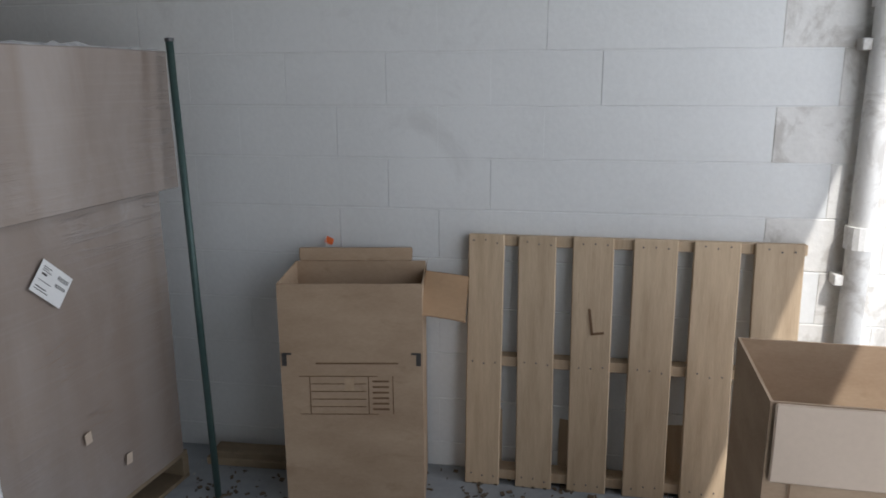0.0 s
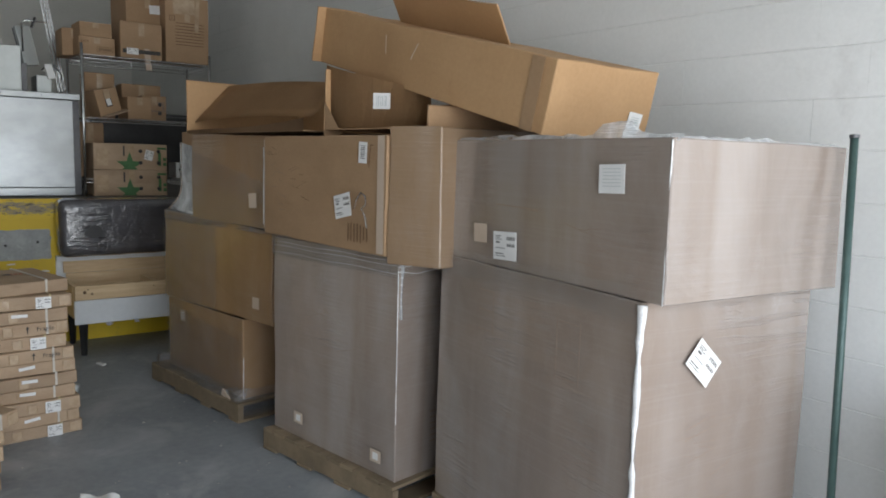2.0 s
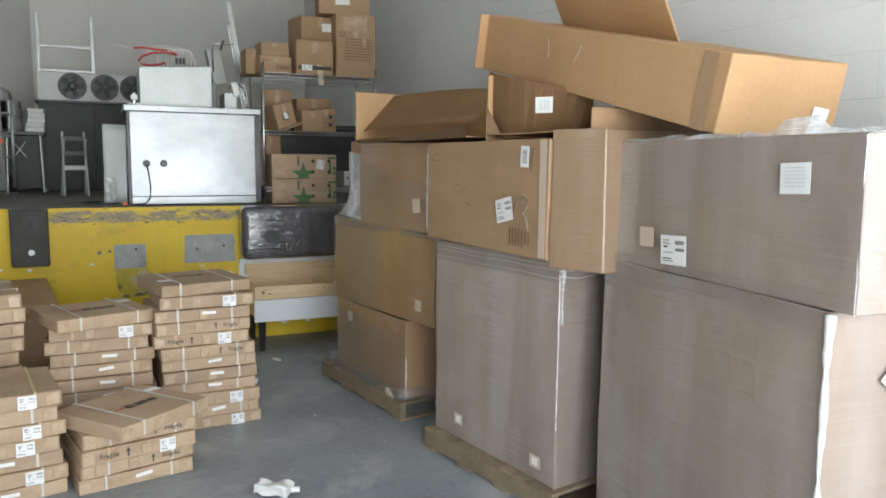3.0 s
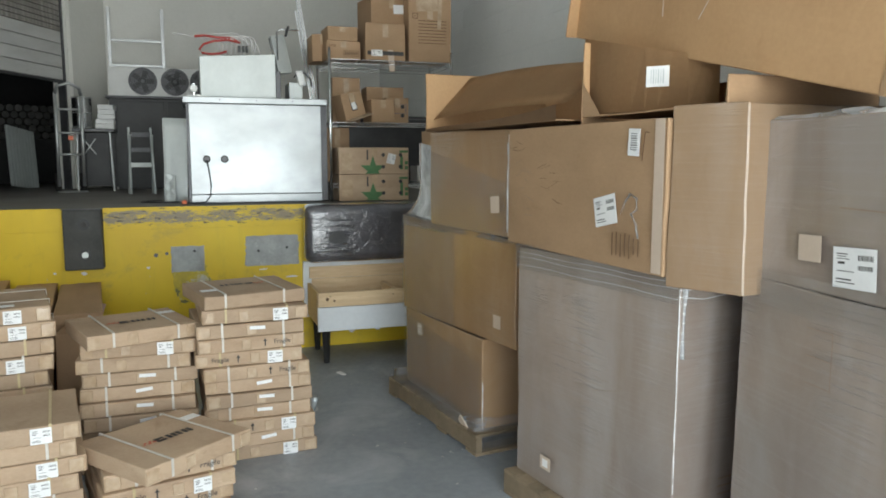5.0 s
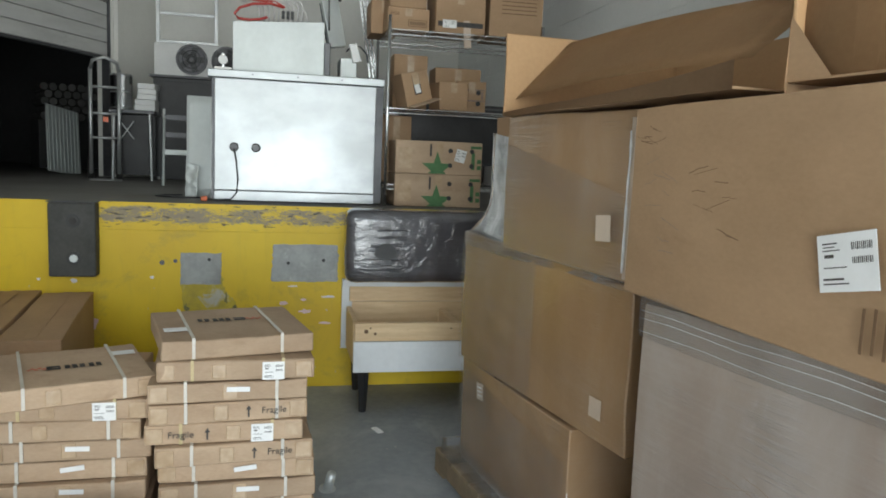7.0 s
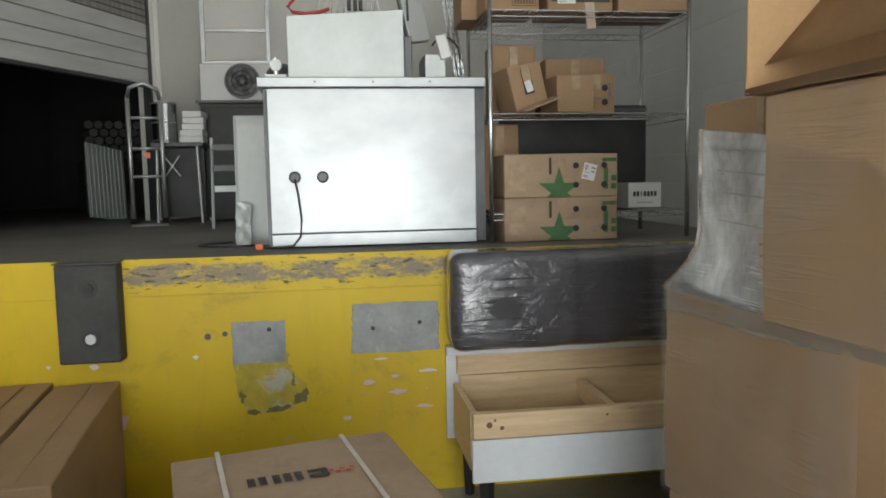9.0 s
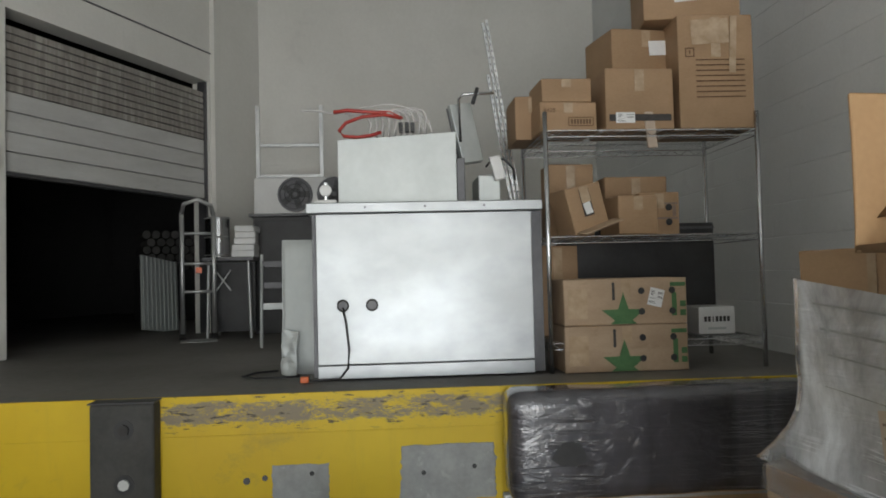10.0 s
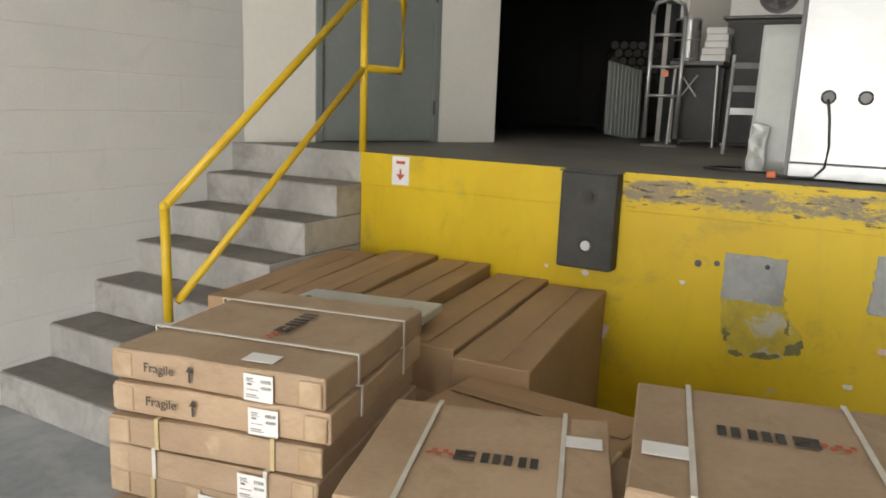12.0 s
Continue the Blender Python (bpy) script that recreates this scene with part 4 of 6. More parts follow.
bars("label_print", [(0, 0.032 - 0.011 * k, 0.08, 0.0022) for k in range(6)], GALV, lab, Matrix.Identity(4), (0, 0, 0.0013))
bars("print", [(0, 0, 0.26, 0.004), (0.1, -0.005, 0.06, 0.004)], FAINTINK, c, FACE_NY, (-0.09, -0.444, 0.245), -1, label="rubbed dark crease")
torn_scuff(c, FACE_NY, (0.40, -0.444, 0.14), 0.32, 0.12, 8)
film_ridge(c, (0.630, -0.430, 0.0), 0.49, 0.006, 4.0)
# loose film standing up along the top rim
sk = bmesh.new()
rim = [(-0.63 + 0.0425 * k, 0.012 + 0.022 * abs(noise.noise((k * 0.31, 2.0, 0.5))) + (0.03 if 22 <= k <= 25 else 0)) for k in range(31)]
low = [sk.verts.new((x, -0.425 + 0.004 * math.sin(3 * x), 0.488)) for x, h_ in rim]
top_ = [sk.verts.new((x + 0.01 * noise.noise((x * 9, 0, 0)), -0.40 + 0.02 * noise.noise((x * 7, 3, 0)), 0.492 + h_)) for x, h_ in rim]
for k in range(30):
    sk.faces.new((low[k], low[k + 1], top_[k + 1], top_[k]))
part("film_rim", sk, FILM_WHITE, c, "loose cloudy film along the top edge", True)
sk = bmesh.new()
rim = [(-0.42 + 0.03 * k, 0.008 + 0.02 * abs(noise.noise((k * 0.37, 5.0, 0.5)))) for k in range(29)]
low = [sk.verts.new((0.622, y, 0.488)) for y, h_ in rim]
top_ = [sk.verts.new((0.60 + 0.01 * noise.noise((y * 9, 1, 0)), y, 0.492 + h_)) for y, h_ in rim]
for k in range(28):
    sk.faces.new((low[k], low[k + 1], top_[k + 1], top_[k]))
part("film_rim", sk, FILM_WHITE, c, "loose cloudy film along the top edge", True)

# middle load
YAW2 = 6.0
pallet(-3.06, 2.13, YAW2 + 4, 1.06, 0.98)
c = carton(-3.062, 2.16, 0.12, 1.00, 0.94, 1.075, YAW2 + 3, WRAP_GREY, "tall cardboard box wrapped in glossy film on a pallet", 7.0, None, 0.008)
for dx, dz in ((-0.25, 0.12), (0.38, 0.1)):
    lab = plate("label", 0.075, 0.06, PALEBOX, c, FACE_NY, (dx, -0.485, dz), 0, "small pale paper label")
    bars("label_print", [(0, 0, 0.04, 0.035)], PAPER, lab, Matrix.Identity(4), (0, 0, 0.0013))
bars("print", [(0.05, 0.1 - 0.03 * k, 0.2, 0.006) for k in range(6)], FAINTINK, c, FACE_PX, (0.507, -0.2, 0.2))
film_ridge(c, (0.497, -0.467, 0.0), 1.07, 0.0045, 8.0, "bunched film along the box corner")
film_ridge(c, (0.500, -0.45, 0.78), 0.29, 0.020, 12.0, "folded film bunched at the top corner", FILM_WHITE)
torn_scuff(c, FACE_NY, (0.0, -0.484, 0.6), 0.3, 0.5, 14)
part("film_band", dented(1.018, 0.958, 0.11, 0.010, 9, 7.0), FILM, c, "folded film round the top edge").matrix_basis = Matrix.Translation((0, 0, 0.975))
for z, w in ((1.05, 0.502), (1.03, 0.503), (0.995, 0.502)):
    part("film_rope", tube([(w, -0.483 - 0.001 * k, z + 0.012 * math.sin(5 * z + 2.1 * k)) if k < 0 else (w + 0.003, -0.48 + 0.12 * k, z + 0.010 * math.sin(40 * z + 2.1 * k)) for k in range(9)], 0.002, seg=5), FILMEDGE, c, "rope of gathered film", True)
    part("film_rope", tube([(-0.50 + 0.125 * k, -0.478, z + 0.003 * math.sin(30 * z + 1.7 * k)) for k in range(9)], 0.001, seg=5), FILMEDGE, c, "rope of gathered film", True)
c = carton(-3.07, 2.10, 1.20, 1.16, 0.90, 0.535, YAW2 - 3, BROWN, "wide brown cardboard box with shipping labels", 11.0, None, 0.007)
shipping_label(c, FACE_NY, (0.25, -0.462, 0.205), 0.14, 0.11, 12)
lab = plate("label", 0.065, 0.095, PAPER, c, FACE_NY, (0.415, -0.462, 0.455), -3, "narrow white barcode label")
bars("label_print", [(0, 0.03 - 0.008 * k, 0.035, 0.002 + 0.001 * (k % 3)) for k in range(8)], INK, lab, Matrix.Identity(4), (0, 0, 0.0013))
torn_scuff(c, FACE_NY, (-0.17, -0.462, 0.30), 0.14, 0.17, 15, BROWNINK)
torn_scuff(c, FACE_NY, (-0.47, -0.462, 0.45), 0.10, 0.05, 16, BROWNINK)
torn_scuff(c, FACE_NY, (-0.40, -0.462, 0.25), 0.12, 0.30, 17)
bars("print", [(0.026 * k, 0.004 * (k % 2), 0.007, 0.085 if k < 5 else 0.06) for k in range(7)], BROWNINK, c, FACE_NY, (0.30, -0.462, 0.085), label="faded upright printed lines")
bars("print", [(0, 0, 0.004, 0.10), (0.012, 0.05, 0.02, 0.004)], BROWNINK, c, FACE_NY, (0.47, -0.462, 0.44), -8, label="faded printed mark")
part("film_knot", tube([(0.36, -0.47, 0.20), (0.39, -0.478, 0.24), (0.42, -0.475, 0.275), (0.45, -0.47, 0.26), (0.455, -0.472, 0.22), (0.43, -0.478, 0.205), (0.45, -0.47, 0.17), (0.46, -0.468, 0.12)], 0.004, seg=6), FILM_DENSE, c, "twisted knot of clear film", True)
seam_tape(c, FACE_NY, (0.555, -0.461, 0.27), 0.05, 0.52, PALEBOX, "pale edge protector strip")
bm = dented(0.235, 0.82, 0.60, 0.008, 5, 13.0)
for v in bm.verts:
    if v.co.y < 0:
        v.co.y += 0.10 * (v.co.x + 0.117) / 0.235
e = part("end_section", bm, WRAP_TAN, c, "tan end folded open under thin film")
e.matrix_basis = Matrix.Translation((0.703, -0.03, -0.03))

# far load, three layers
def sloped(bm, sx, drop):
    """Lets a carton's top settle towards its +x end."""
    hi = max(v.co.z for v in bm.verts)
    for v in bm.verts:
        v.co.z -= drop * (v.co.x / sx) * max(0.0, v.co.z / hi)
    return bm


YAW3 = 7.0
pallet(-4.60, 1.99, YAW3 + 1, 1.22, 1.0)
c = carton(-4.57, 1.99, 0.12, 1.02, 0.84, 0.50, YAW3 + 1, WRAP_BROWN, "low brown cardboard box wrapped in film on a pallet", 17.0, None, 0.008)
lab = plate("label", 0.07, 0.075, PALEBOX, c, FACE_NY, (-0.27, -0.43, 0.40), 6, "small pale label under film")
bars("label_print", [(0, 0.018 - 0.018 * k, 0.05, 0.006) for k in range(3)], PAPER, lab, Matrix.Identity(4), (0, 0, 0.0013))
part("film_ruffle", dented(1.14, 0.95, 0.17, 0.026, 15, 35.0), FILM_DENSE, c, "torn film bunched round the pallet", True).matrix_basis = Matrix.Translation((-0.02, 0.0, -0.115))
part("loose_flap", dented(0.12, 0.008, 0.05, 0.012, 3, 21.0), PALEBOX, c, "torn pale cardboard flap").matrix_basis = pose(0.40, -0.475, -0.02, 12, 38, 10)
film_ridge(c, (0.507, -0.415, 0.0), 0.50, 0.005, 19.0, "bunched film along the box corner")
film_apron(c, -0.51, 0.50, -0.428, 0.0, 0.47, -0.10, 18.0)
c = carton(-4.46, 2.04, 0.623, 1.31, 0.88, 0.585, YAW3 + 2.8, WRAP_BROWN, "wide brown cardboard box loosely wrapped in film", 23.0, None, 0.012)
for ob in c.children:
    for v in ob.data.vertices:
        v.co.z -= 0.045 * (v.co.x / 1.31) * v.co.z / 0.585
part("film_band", sloped(dented(1.322, 0.892, 0.045, 0.016, 11, 23.0), 1.31, 0.045), FILM_DENSE, c, "cloudy film gathered at the top edge").matrix_basis = Matrix.Translation((0, 0, 0.545))
part("label", quad_plate(0.07, 0.07), PALEBOX, c, "small pale paper label").matrix_basis = Matrix.Translation((0.5, -0.452, 0.12)) @ FACE_NY
film_apron(c, -0.655, 0.05, -0.452, 0.0, 0.575, 0.02, 24.0)
c = carton(-4.22, 2.03, 1.205, 0.92, 0.84, 0.54, YAW3 + 1, WRAP_BROWN, "brown cardboard box partly covered by cloudy film", 29.0, None, 0.008)
film_apron(c, -0.462, 0.423, -0.428, 0.004, 0.44, -0.17, 29.0)
lab = plate("label", 0.085, 0.085, PALEBOX, c, FACE_NY, (0.33, -0.442, 0.16), 4, "pale paper label under film")
seam_tape(c, FACE_NY, (0.445, -0.426, 0.26), 0.03, 0.50, PALEBOX, "pale edge protector strip")
film_ridge(c, (0.432, -0.43, 0.03), 0.44, 0.007, 31.0, "film gathered along the edge strip, gleam coloured white")
# the carton behind it, under bright cloudy film that flares down to the box below
c = carton(-4.86, 2.02, 1.225, 0.50, 0.74, 0.55, 4, BROWN, "open brown cardboard box under bright cloudy film", 37.0, None, 0.007)
seam_tape(c, FACE_NY, (0.03, -0.374, 0.49), 0.03, 0.11, BANDTAPE, "clear tape seam")
sk = bmesh.new()
grid = []
for k in range(13):
    u = k / 12
    x, top = -0.262 + 0.52 * u, 0.475 - 0.055 * u
    col_ = []
    for q in range(12):
        z = top * (1 - q / 11)
        flare = max(0.0, 1 - z / 0.17) ** 2
        col_.append(sk.verts.new((x - 0.085 * flare * (1 - u) + 0.004 * noise.noise((z * 8, u * 3, 5)), -0.378 - 0.075 * flare - 0.008 * abs(noise.noise((u * 4, z * 14, 2.0))), z - 0.012 * flare)))
    grid.append(col_)
side = []
for q in range(12):
    z = 0.475 * (1 - q / 11)
    flare = max(0.0, 1 - z / 0.17) ** 2
    side.append(sk.verts.new((-0.262 - 0.10 * flare, 0.36, z)))
for p_, q_ in zip([side] + grid, grid):
    for k in range(11):
        sk.faces.new((p_[k], p_[k + 1], q_[k + 1], q_[k]))
part("film_skirt", sk, FILM_WHITE, c, "bright cloudy film stretched down to the lower box", True)
lab = plate("label", 0.10, 0.12, PALEBOX, c, FACE_NY, (0.12, -0.40, 0.13), 8, "pale label under film")
bars("label_print", [(-0.02, 0.03 - 0.03 * k, 0.04, 0.006) for k in range(3)], FAINTINK, lab, Matrix.Identity(4), (0, 0, 0.0013))
bars("fold", [(0, 0, 0.36, 0.005), (0.02, -0.06, 0.34, 0.006), (0.03, -0.12, 0.30, 0.005), (-0.02, -0.20, 0.22, 0.003)], PATCH, c, FACE_NY, (0.02, -0.394, 0.40), -4, label="dark fold line in the film")


def open_carton(name, m, sx, sy, sz, mat, label, seed, flaps=(), t=0.007, floor_z=0.0):
    """An open-topped carton: four walls, a bottom, flaps (side, length, angle from upright)."""
    c = thing(name, m, label, "cardboard box")
    for k, (x0, x1, y0, y1, z0, z1) in enumerate(((-sx / 2, sx / 2, -sy / 2, -sy / 2 + t, 0, sz), (-sx / 2, sx / 2, sy / 2 - t, sy / 2, 0, sz), (-sx / 2, -sx / 2 + t, -sy / 2 + t, sy / 2 - t, 0, sz),
                                               (sx / 2 - t, sx / 2, -sy / 2 + t, sy / 2 - t, 0, sz), (-sx / 2 + t, sx / 2 - t, -sy / 2 + t, sy / 2 - t, floor_z, floor_z + t))):
        part("side_panel" if k < 4 else "bottom_panel", box(x0, x1, y0, y1, z0, z1), mat, c)
    for side, ln, ang in flaps:
        bm = dented(sx if side in "ns" else sy, 0.006, ln, 0.004, 4, seed)
        f = part("flap", bm, mat, c)
        at = {"n": (0, sy / 2, sz), "s": (0, -sy / 2, sz), "e": (sx / 2, 0, sz), "w": (-sx / 2, 0, sz)}[side]
        rz = {"n": 0, "s": 180, "e": -90, "w": 90}[side]
        f.matrix_basis = Matrix.Translation(at) @ Matrix.Rotation(radians(rz), 4, "Z") @ Matrix.Rotation(radians(-ang), 4, "X")
    return c


# the empty cartons on top
c = thing("open_cardboard_box", pose(-3.99, 2.02, 1.757, 0, 0, 4), "large open cardboard tray lying on stacked boxes", "cardboard box")
part("bottom_panel", dented(1.50, 0.84, 0.007, 0.003, 5, 41.0), BROWN, c)
part("side_panel", dented(0.007, 0.84, 0.345, 0.005, 5, 42.0), ORANGE, c, "upright end flap").matrix_basis = pose(-0.75, 0, 0)
part("back_panel", dented(1.50, 0.007, 0.30, 0.006, 5, 47.0), ORANGE, c).matrix_basis = pose(0, 0.415, 0)
lean_ = bmesh.new()
grid = []
for k in range(13):
    u = k / 12
    grid.append([lean_.verts.new((-0.745 + 1.49 * u, -0.37 + 0.24 * q / 4 + 0.012 * math.sin(3 * u), 0.075 + 0.02 * math.sin(math.pi * u) + (0.255 - 0.065 * u) * q / 4)) for q in range(5)])
for p_, q_ in zip(grid, grid[1:]):
    for k in range(4):
        lean_.faces.new((p_[k], p_[k + 1], q_[k + 1], q_[k]))
bmesh.ops.solidify(lean_, geom=lean_.faces, thickness=0.006)
part("inner_flap", lean_, ORANGE, c, "flap fallen back inside the tray", True)
lip = bmesh.new()
grid = []
for k in range(17):
    u = k / 16
    bow = math.sin(math.pi * u)
    grid.append([lip.verts.new((-0.75 + 1.5 * u, -0.42 - 0.015 * bow, z_)) for z_ in (0.0, 0.016 + 0.03 * (1 - bow) * u + 0.022 * u)])
for p_, q_ in zip(grid, grid[1:]):
    lip.faces.new((p_[0], p_[1], q_[1], q_[0]))
bmesh.ops.solidify(lip, geom=lip.faces, thickness=0.006)
part("front_lip", lip, BROWN, c, "low bowed front edge", True)

c = thing("open_cardboard_box", pose(-2.76, 2.12, 1.765, 0, 0, 6), "open cardboard box lying on its side with a barcode label", "cardboard box")
W_, H_, DP = 0.78, 0.30, 0.72
part("side_panel", dented(0.008, DP, H_, 0.008, 5, 43.0), ORANGE, c).matrix_basis = pose(-W_ / 2, 0, 0)
part("side_panel", dented(0.008, DP, 0.10, 0.006, 5, 44.0), BROWN, c).matrix_basis = pose(W_ / 2, 0, 0)
part("bottom_panel", dented(W_, DP, 0.008, 0.004, 5, 45.0), BROWN, c)
part("back_panel", dented(W_, 0.008, 0.17, 0.004, 5, 46.0), BROWN, c).matrix_basis = pose(0, DP / 2, 0)
bent = bmesh.new()
x, y, seat = -0.45, -0.31, None
for k in range(13):
    hd = radians(-18 + 6.5 * k)
    bent.verts.new((x, y, 0.01))
    bent.verts.new((x, y, 0.33 - 0.012 * k))
    if k == 8:
        seat = Matrix.Translation((x, y, 0.135)) @ Matrix.Rotation(hd, 4, "Z") @ Matrix.Translation((0, -0.009, 0))
    x, y = x + 0.054 * math.cos(hd), y + 0.054 * math.sin(hd)
bent.verts.ensure_lookup_table()
for k in range(12):
    bent.faces.new((bent.verts[2 * k], bent.verts[2 * k + 2], bent.verts[2 * k + 3], bent.verts[2 * k + 1]))
bmesh.ops.solidify(bent, geom=bent.faces, thickness=0.006)
part("curved_panel", bent, ORANGE, c, "bowed cardboard panel", True)
lab = plate("label", 0.085, 0.075, PAPER, c, FACE_NY, (0, 0, 0), 0, "white barcode label")
lab.matrix_basis = seat @ FACE_NY
bars("label_print", [(-0.024 + 0.009 * k, 0, 0.003 + 0.002 * (k % 2), 0.05) for k in range(6)], GALV, lab, Matrix.Identity(4), (0, 0, 0.0013))

c = thing("long_cardboard_box", pose(-2.64, 2.21, 1.945, 0, 13.4, 0), "long golden cardboard box lying tilted over other boxes", "cardboard box")
part("body", dented(1.82, 0.60, 0.285, 0.008, 7, 51.0), ORANGE, c)
lab = plate("label", 0.085, 0.11, PAPER, c, FACE_PX, (0.914, 0.20, 0.06), -6, "white barcode label")
bars("label_print", [(0, 0.035 - 0.009 * k, 0.05, 0.003 + 0.001 * (k % 3)) for k in range(8)], GALV, lab, Matrix.Identity(4), (0, 0, 0.0013))
seam_tape(c, FACE_NY, (0.82, -0.304, 0.14), 0.07, 0.28, BROWN, "creased end fold")
for dx, a in ((-0.25, 12), (0.0, -30)):
    plate("tape_scar", 0.005, 0.09, PALEBOX, c, FACE_NY, (dx, -0.304, 0.18), a, "pale torn tape mark")
part("flap", dented(0.9, 0.008, 0.2, 0.008, 5, 53.0), ORANGE, c, "raised top flap").matrix_basis = pose(-0.15, 0.0, 0.28, 35, 0, 0)
part("flap", dented(0.35, 0.008, 0.29, 0.008, 5, 54.0), ORANGE, c, "folded end flap").matrix_basis = pose(-0.925, -0.18, 0.0, 0, 0, 98)

# ---- corner by the pole: pole, wardrobe carton, upright pallet, open carton ----
c = thing("steel_pole", pose(-0.90, 2.53, 0), "dark green steel pole standing against stacked boxes", "pole")
part("shaft", rod((0.05, -0.02, 0), (-0.02, 0.03, 1.75), 0.0135, 14), GREENPOLE, c, smooth=True)
part("cap", rod((-0.02, 0.03, 1.745), (-0.0204, 0.0303, 1.757), 0.016, 14), DARKSTEEL, c)

c = thing("tall_cardboard_box", pose(-0.305, 2.67, 0, 0, 0, 9), "tall narrow tan cardboard box with open top", "cardboard box")
t, w, d, h = 0.006, 0.52, 0.34, 0.905
for k, (x0, x1, y0, y1, z0, z1) in enumerate(((-w / 2, w / 2, -d / 2, -d / 2 + t, 0, h), (-w / 2, w / 2, d / 2 - t, d / 2, 0, h), (-w / 2, -w / 2 + t, -d / 2 + t, d / 2 - t, 0, h), (w / 2 - t, w / 2, -d / 2 + t, d / 2 - t, 0, h - 0.03), (-w / 2 + t, w / 2 - t, -d / 2 + t, d / 2 - t, 0.002, t))):
    part("side_panel" if k < 4 else "bottom_panel", box(x0, x1, y0, y1, z0, z1), KRAFT, c)
part("flap", dented(0.45, t, 0.055, 0.004, 3, 61.0), KRAFT, c, "raised back flap").matrix_basis = pose(-0.02, d / 2, h, -6, 0, 0)
part("flap", dented(0.17, 0.25, t, 0.012, 4, 62.0), BROWN, c, "side flap folded outwards").matrix_basis = pose(w / 2 + 0.082, -0.03, h - 0.085, 24, 10, 0)
rects = [(-0.05, 0.075, 0.29, 0.003), (-0.05, -0.075, 0.29, 0.003)] + [(-0.05, 0.045 - 0.03 * k, 0.20, 0.003) for k in range(4)] + [(-0.155, 0, 0.003, 0.15), (0.06, 0, 0.003, 0.15), (0.15, 0, 0.003, 0.15)] + [(0.105, 0.055 - 0.022 * k, 0.06, 0.007) for k in range(6)]
bars("print", rects, BROWNINK, c, FACE_NY, (-0.0, -d / 2 - 0.001, 0.48))
bars("print", [(0, 0, 0.3, 0.006)], BROWNINK, c, FACE_NY, (0.02, -d / 2 - 0.001, 0.605))
for sx in (-1, 1):
    bars("hand_slot", [(0, 0, 0.018, 0.05), (-sx * 0.012, 0.022, 0.03, 0.008)], INK, c, FACE_NY, (sx * 0.245, -d / 2 - 0.001, 0.62), label="dark cut hand slot")
plate("tape", 0.035, 0.05, BANDTAPE, c, FACE_NY, (-0.01, -d / 2 - 0.002, 0.525), 0, "scrap of clear tape")
c = thing("pennant", pose(-0.47, 2.86, 0.965), "tiny orange and white tag poking out of the box", "tag")
part("tag", dented(0.035, 0.004, 0.03, 0.006, 3, 63.0), ORANGEBIT, c).matrix_basis = pose(0, 0, 0, 0, 20, 0)
part("stem", rod((-0.01, 0, -0.3), (-0.01, 0, 0.03), 0.003, 8), WHITEPLASTIC, c)

# pallet stood on edge and leaning on the wall: boards upright, runners level
lean = thing("wooden_pallet", pose(0.72, 2.775, 0.0, -3.5, 0, 0), "raw pine pallet standing upright against the wall", "pallet")
PW = 1.235
for z in (0.02, 0.50, 0.985):
    part("runner", box(-PW / 2, PW / 2, 0.02, 0.105, z, z + 0.04, 0.003), PALLET_WOOD, lean)
random.seed(11)
xs = [-0.55, -0.345, -0.135, 0.085, 0.305, 0.525]
for k, x in enumerate(xs):
    w = 0.14 + 0.006 * k + random.uniform(-0.006, 0.006)
    b = part("board", dented(w, 0.018, 1.03, 0.003, 4, 70 + k), PALLET_WOOD, lean)
    b.matrix_basis = pose(x, 0.010, 0.0, 0, random.uniform(-0.5, 0.5), 0)
    for z in (0.04, 0.52, 1.005):
        for q in (-0.045, 0, 0.045):
            dz = random.uniform(-0.008, 0.008)
            part("nail", rod((x + q, -0.001, z + dz), (x + q, -0.0035, z + dz), 0.0035, 6), DARKSTEEL, lean)
for k, x in enumerate((-0.55, -0.18, 0.19, 0.55)):
    part("back_board", dented(0.14, 0.016, 1.03, 0.003, 3, 80 + k), PALLET_WOOD, lean).matrix_basis = pose(x, 0.114, 0)
bars("scuff", [(0, 0, 0.05, 0.01), (-0.02, 0.05, 0.01, 0.1)], BROWNINK, lean, FACE_NY, (-0.115, -0.001, 0.66), 8)

c = open_carton("open_cardboard_box", pose(1.28, 1.98, 0.0, 0, 0, -2), 0.62, 0.44, 0.885, KRAFT, "open tan cardboard box with red lettering standing in the sun", 91.0, (), floor_z=0.25)
part("flap", dented(0.60, 0.006, 0.20, 0.003, 3, 92.0), PALEBOX, c, "pale front flap folded down").matrix_basis = pose(0, -0.228, 0.685, 0, 0, 0)
plate("print", 0.004, 0.3, BROWNINK, c, FACE_NY, (-0.25, -0.224, 0.6), 0)
bars("print", [(-0.12, 0, 0.09, 0.1), (0.0, 0, 0.08, 0.1), (0.09, 0, 0.03, 0.1), (0.17, 0, 0.08, 0.1)], REDINK, c, FACE_NY, (0.05, -0.224, 0.58), label="worn red brand lettering")
# rough down pipe at the end of the wall
c = thing("downpipe", pose(1.50, NORTH - 0.055, 0), "painted flaking downpipe on the block wall", "pipe")
part("pipe", rod((0, 0, 0), (0, 0, TOP), 0.042, 16), BLOCK_STAINED, c, smooth=True)
for z in (0.9, 1.72, 3.3):
    part("bracket", box(-0.07, 0.07, -0.01, 0.055, z - 0.02, z + 0.02, 0.004), BLOCK_STAINED, c)
    part("coupling", rod((0, 0, z + 0.12), (0, 0, z + 0.2), 0.052, 16), BLOCK_STAINED, c)

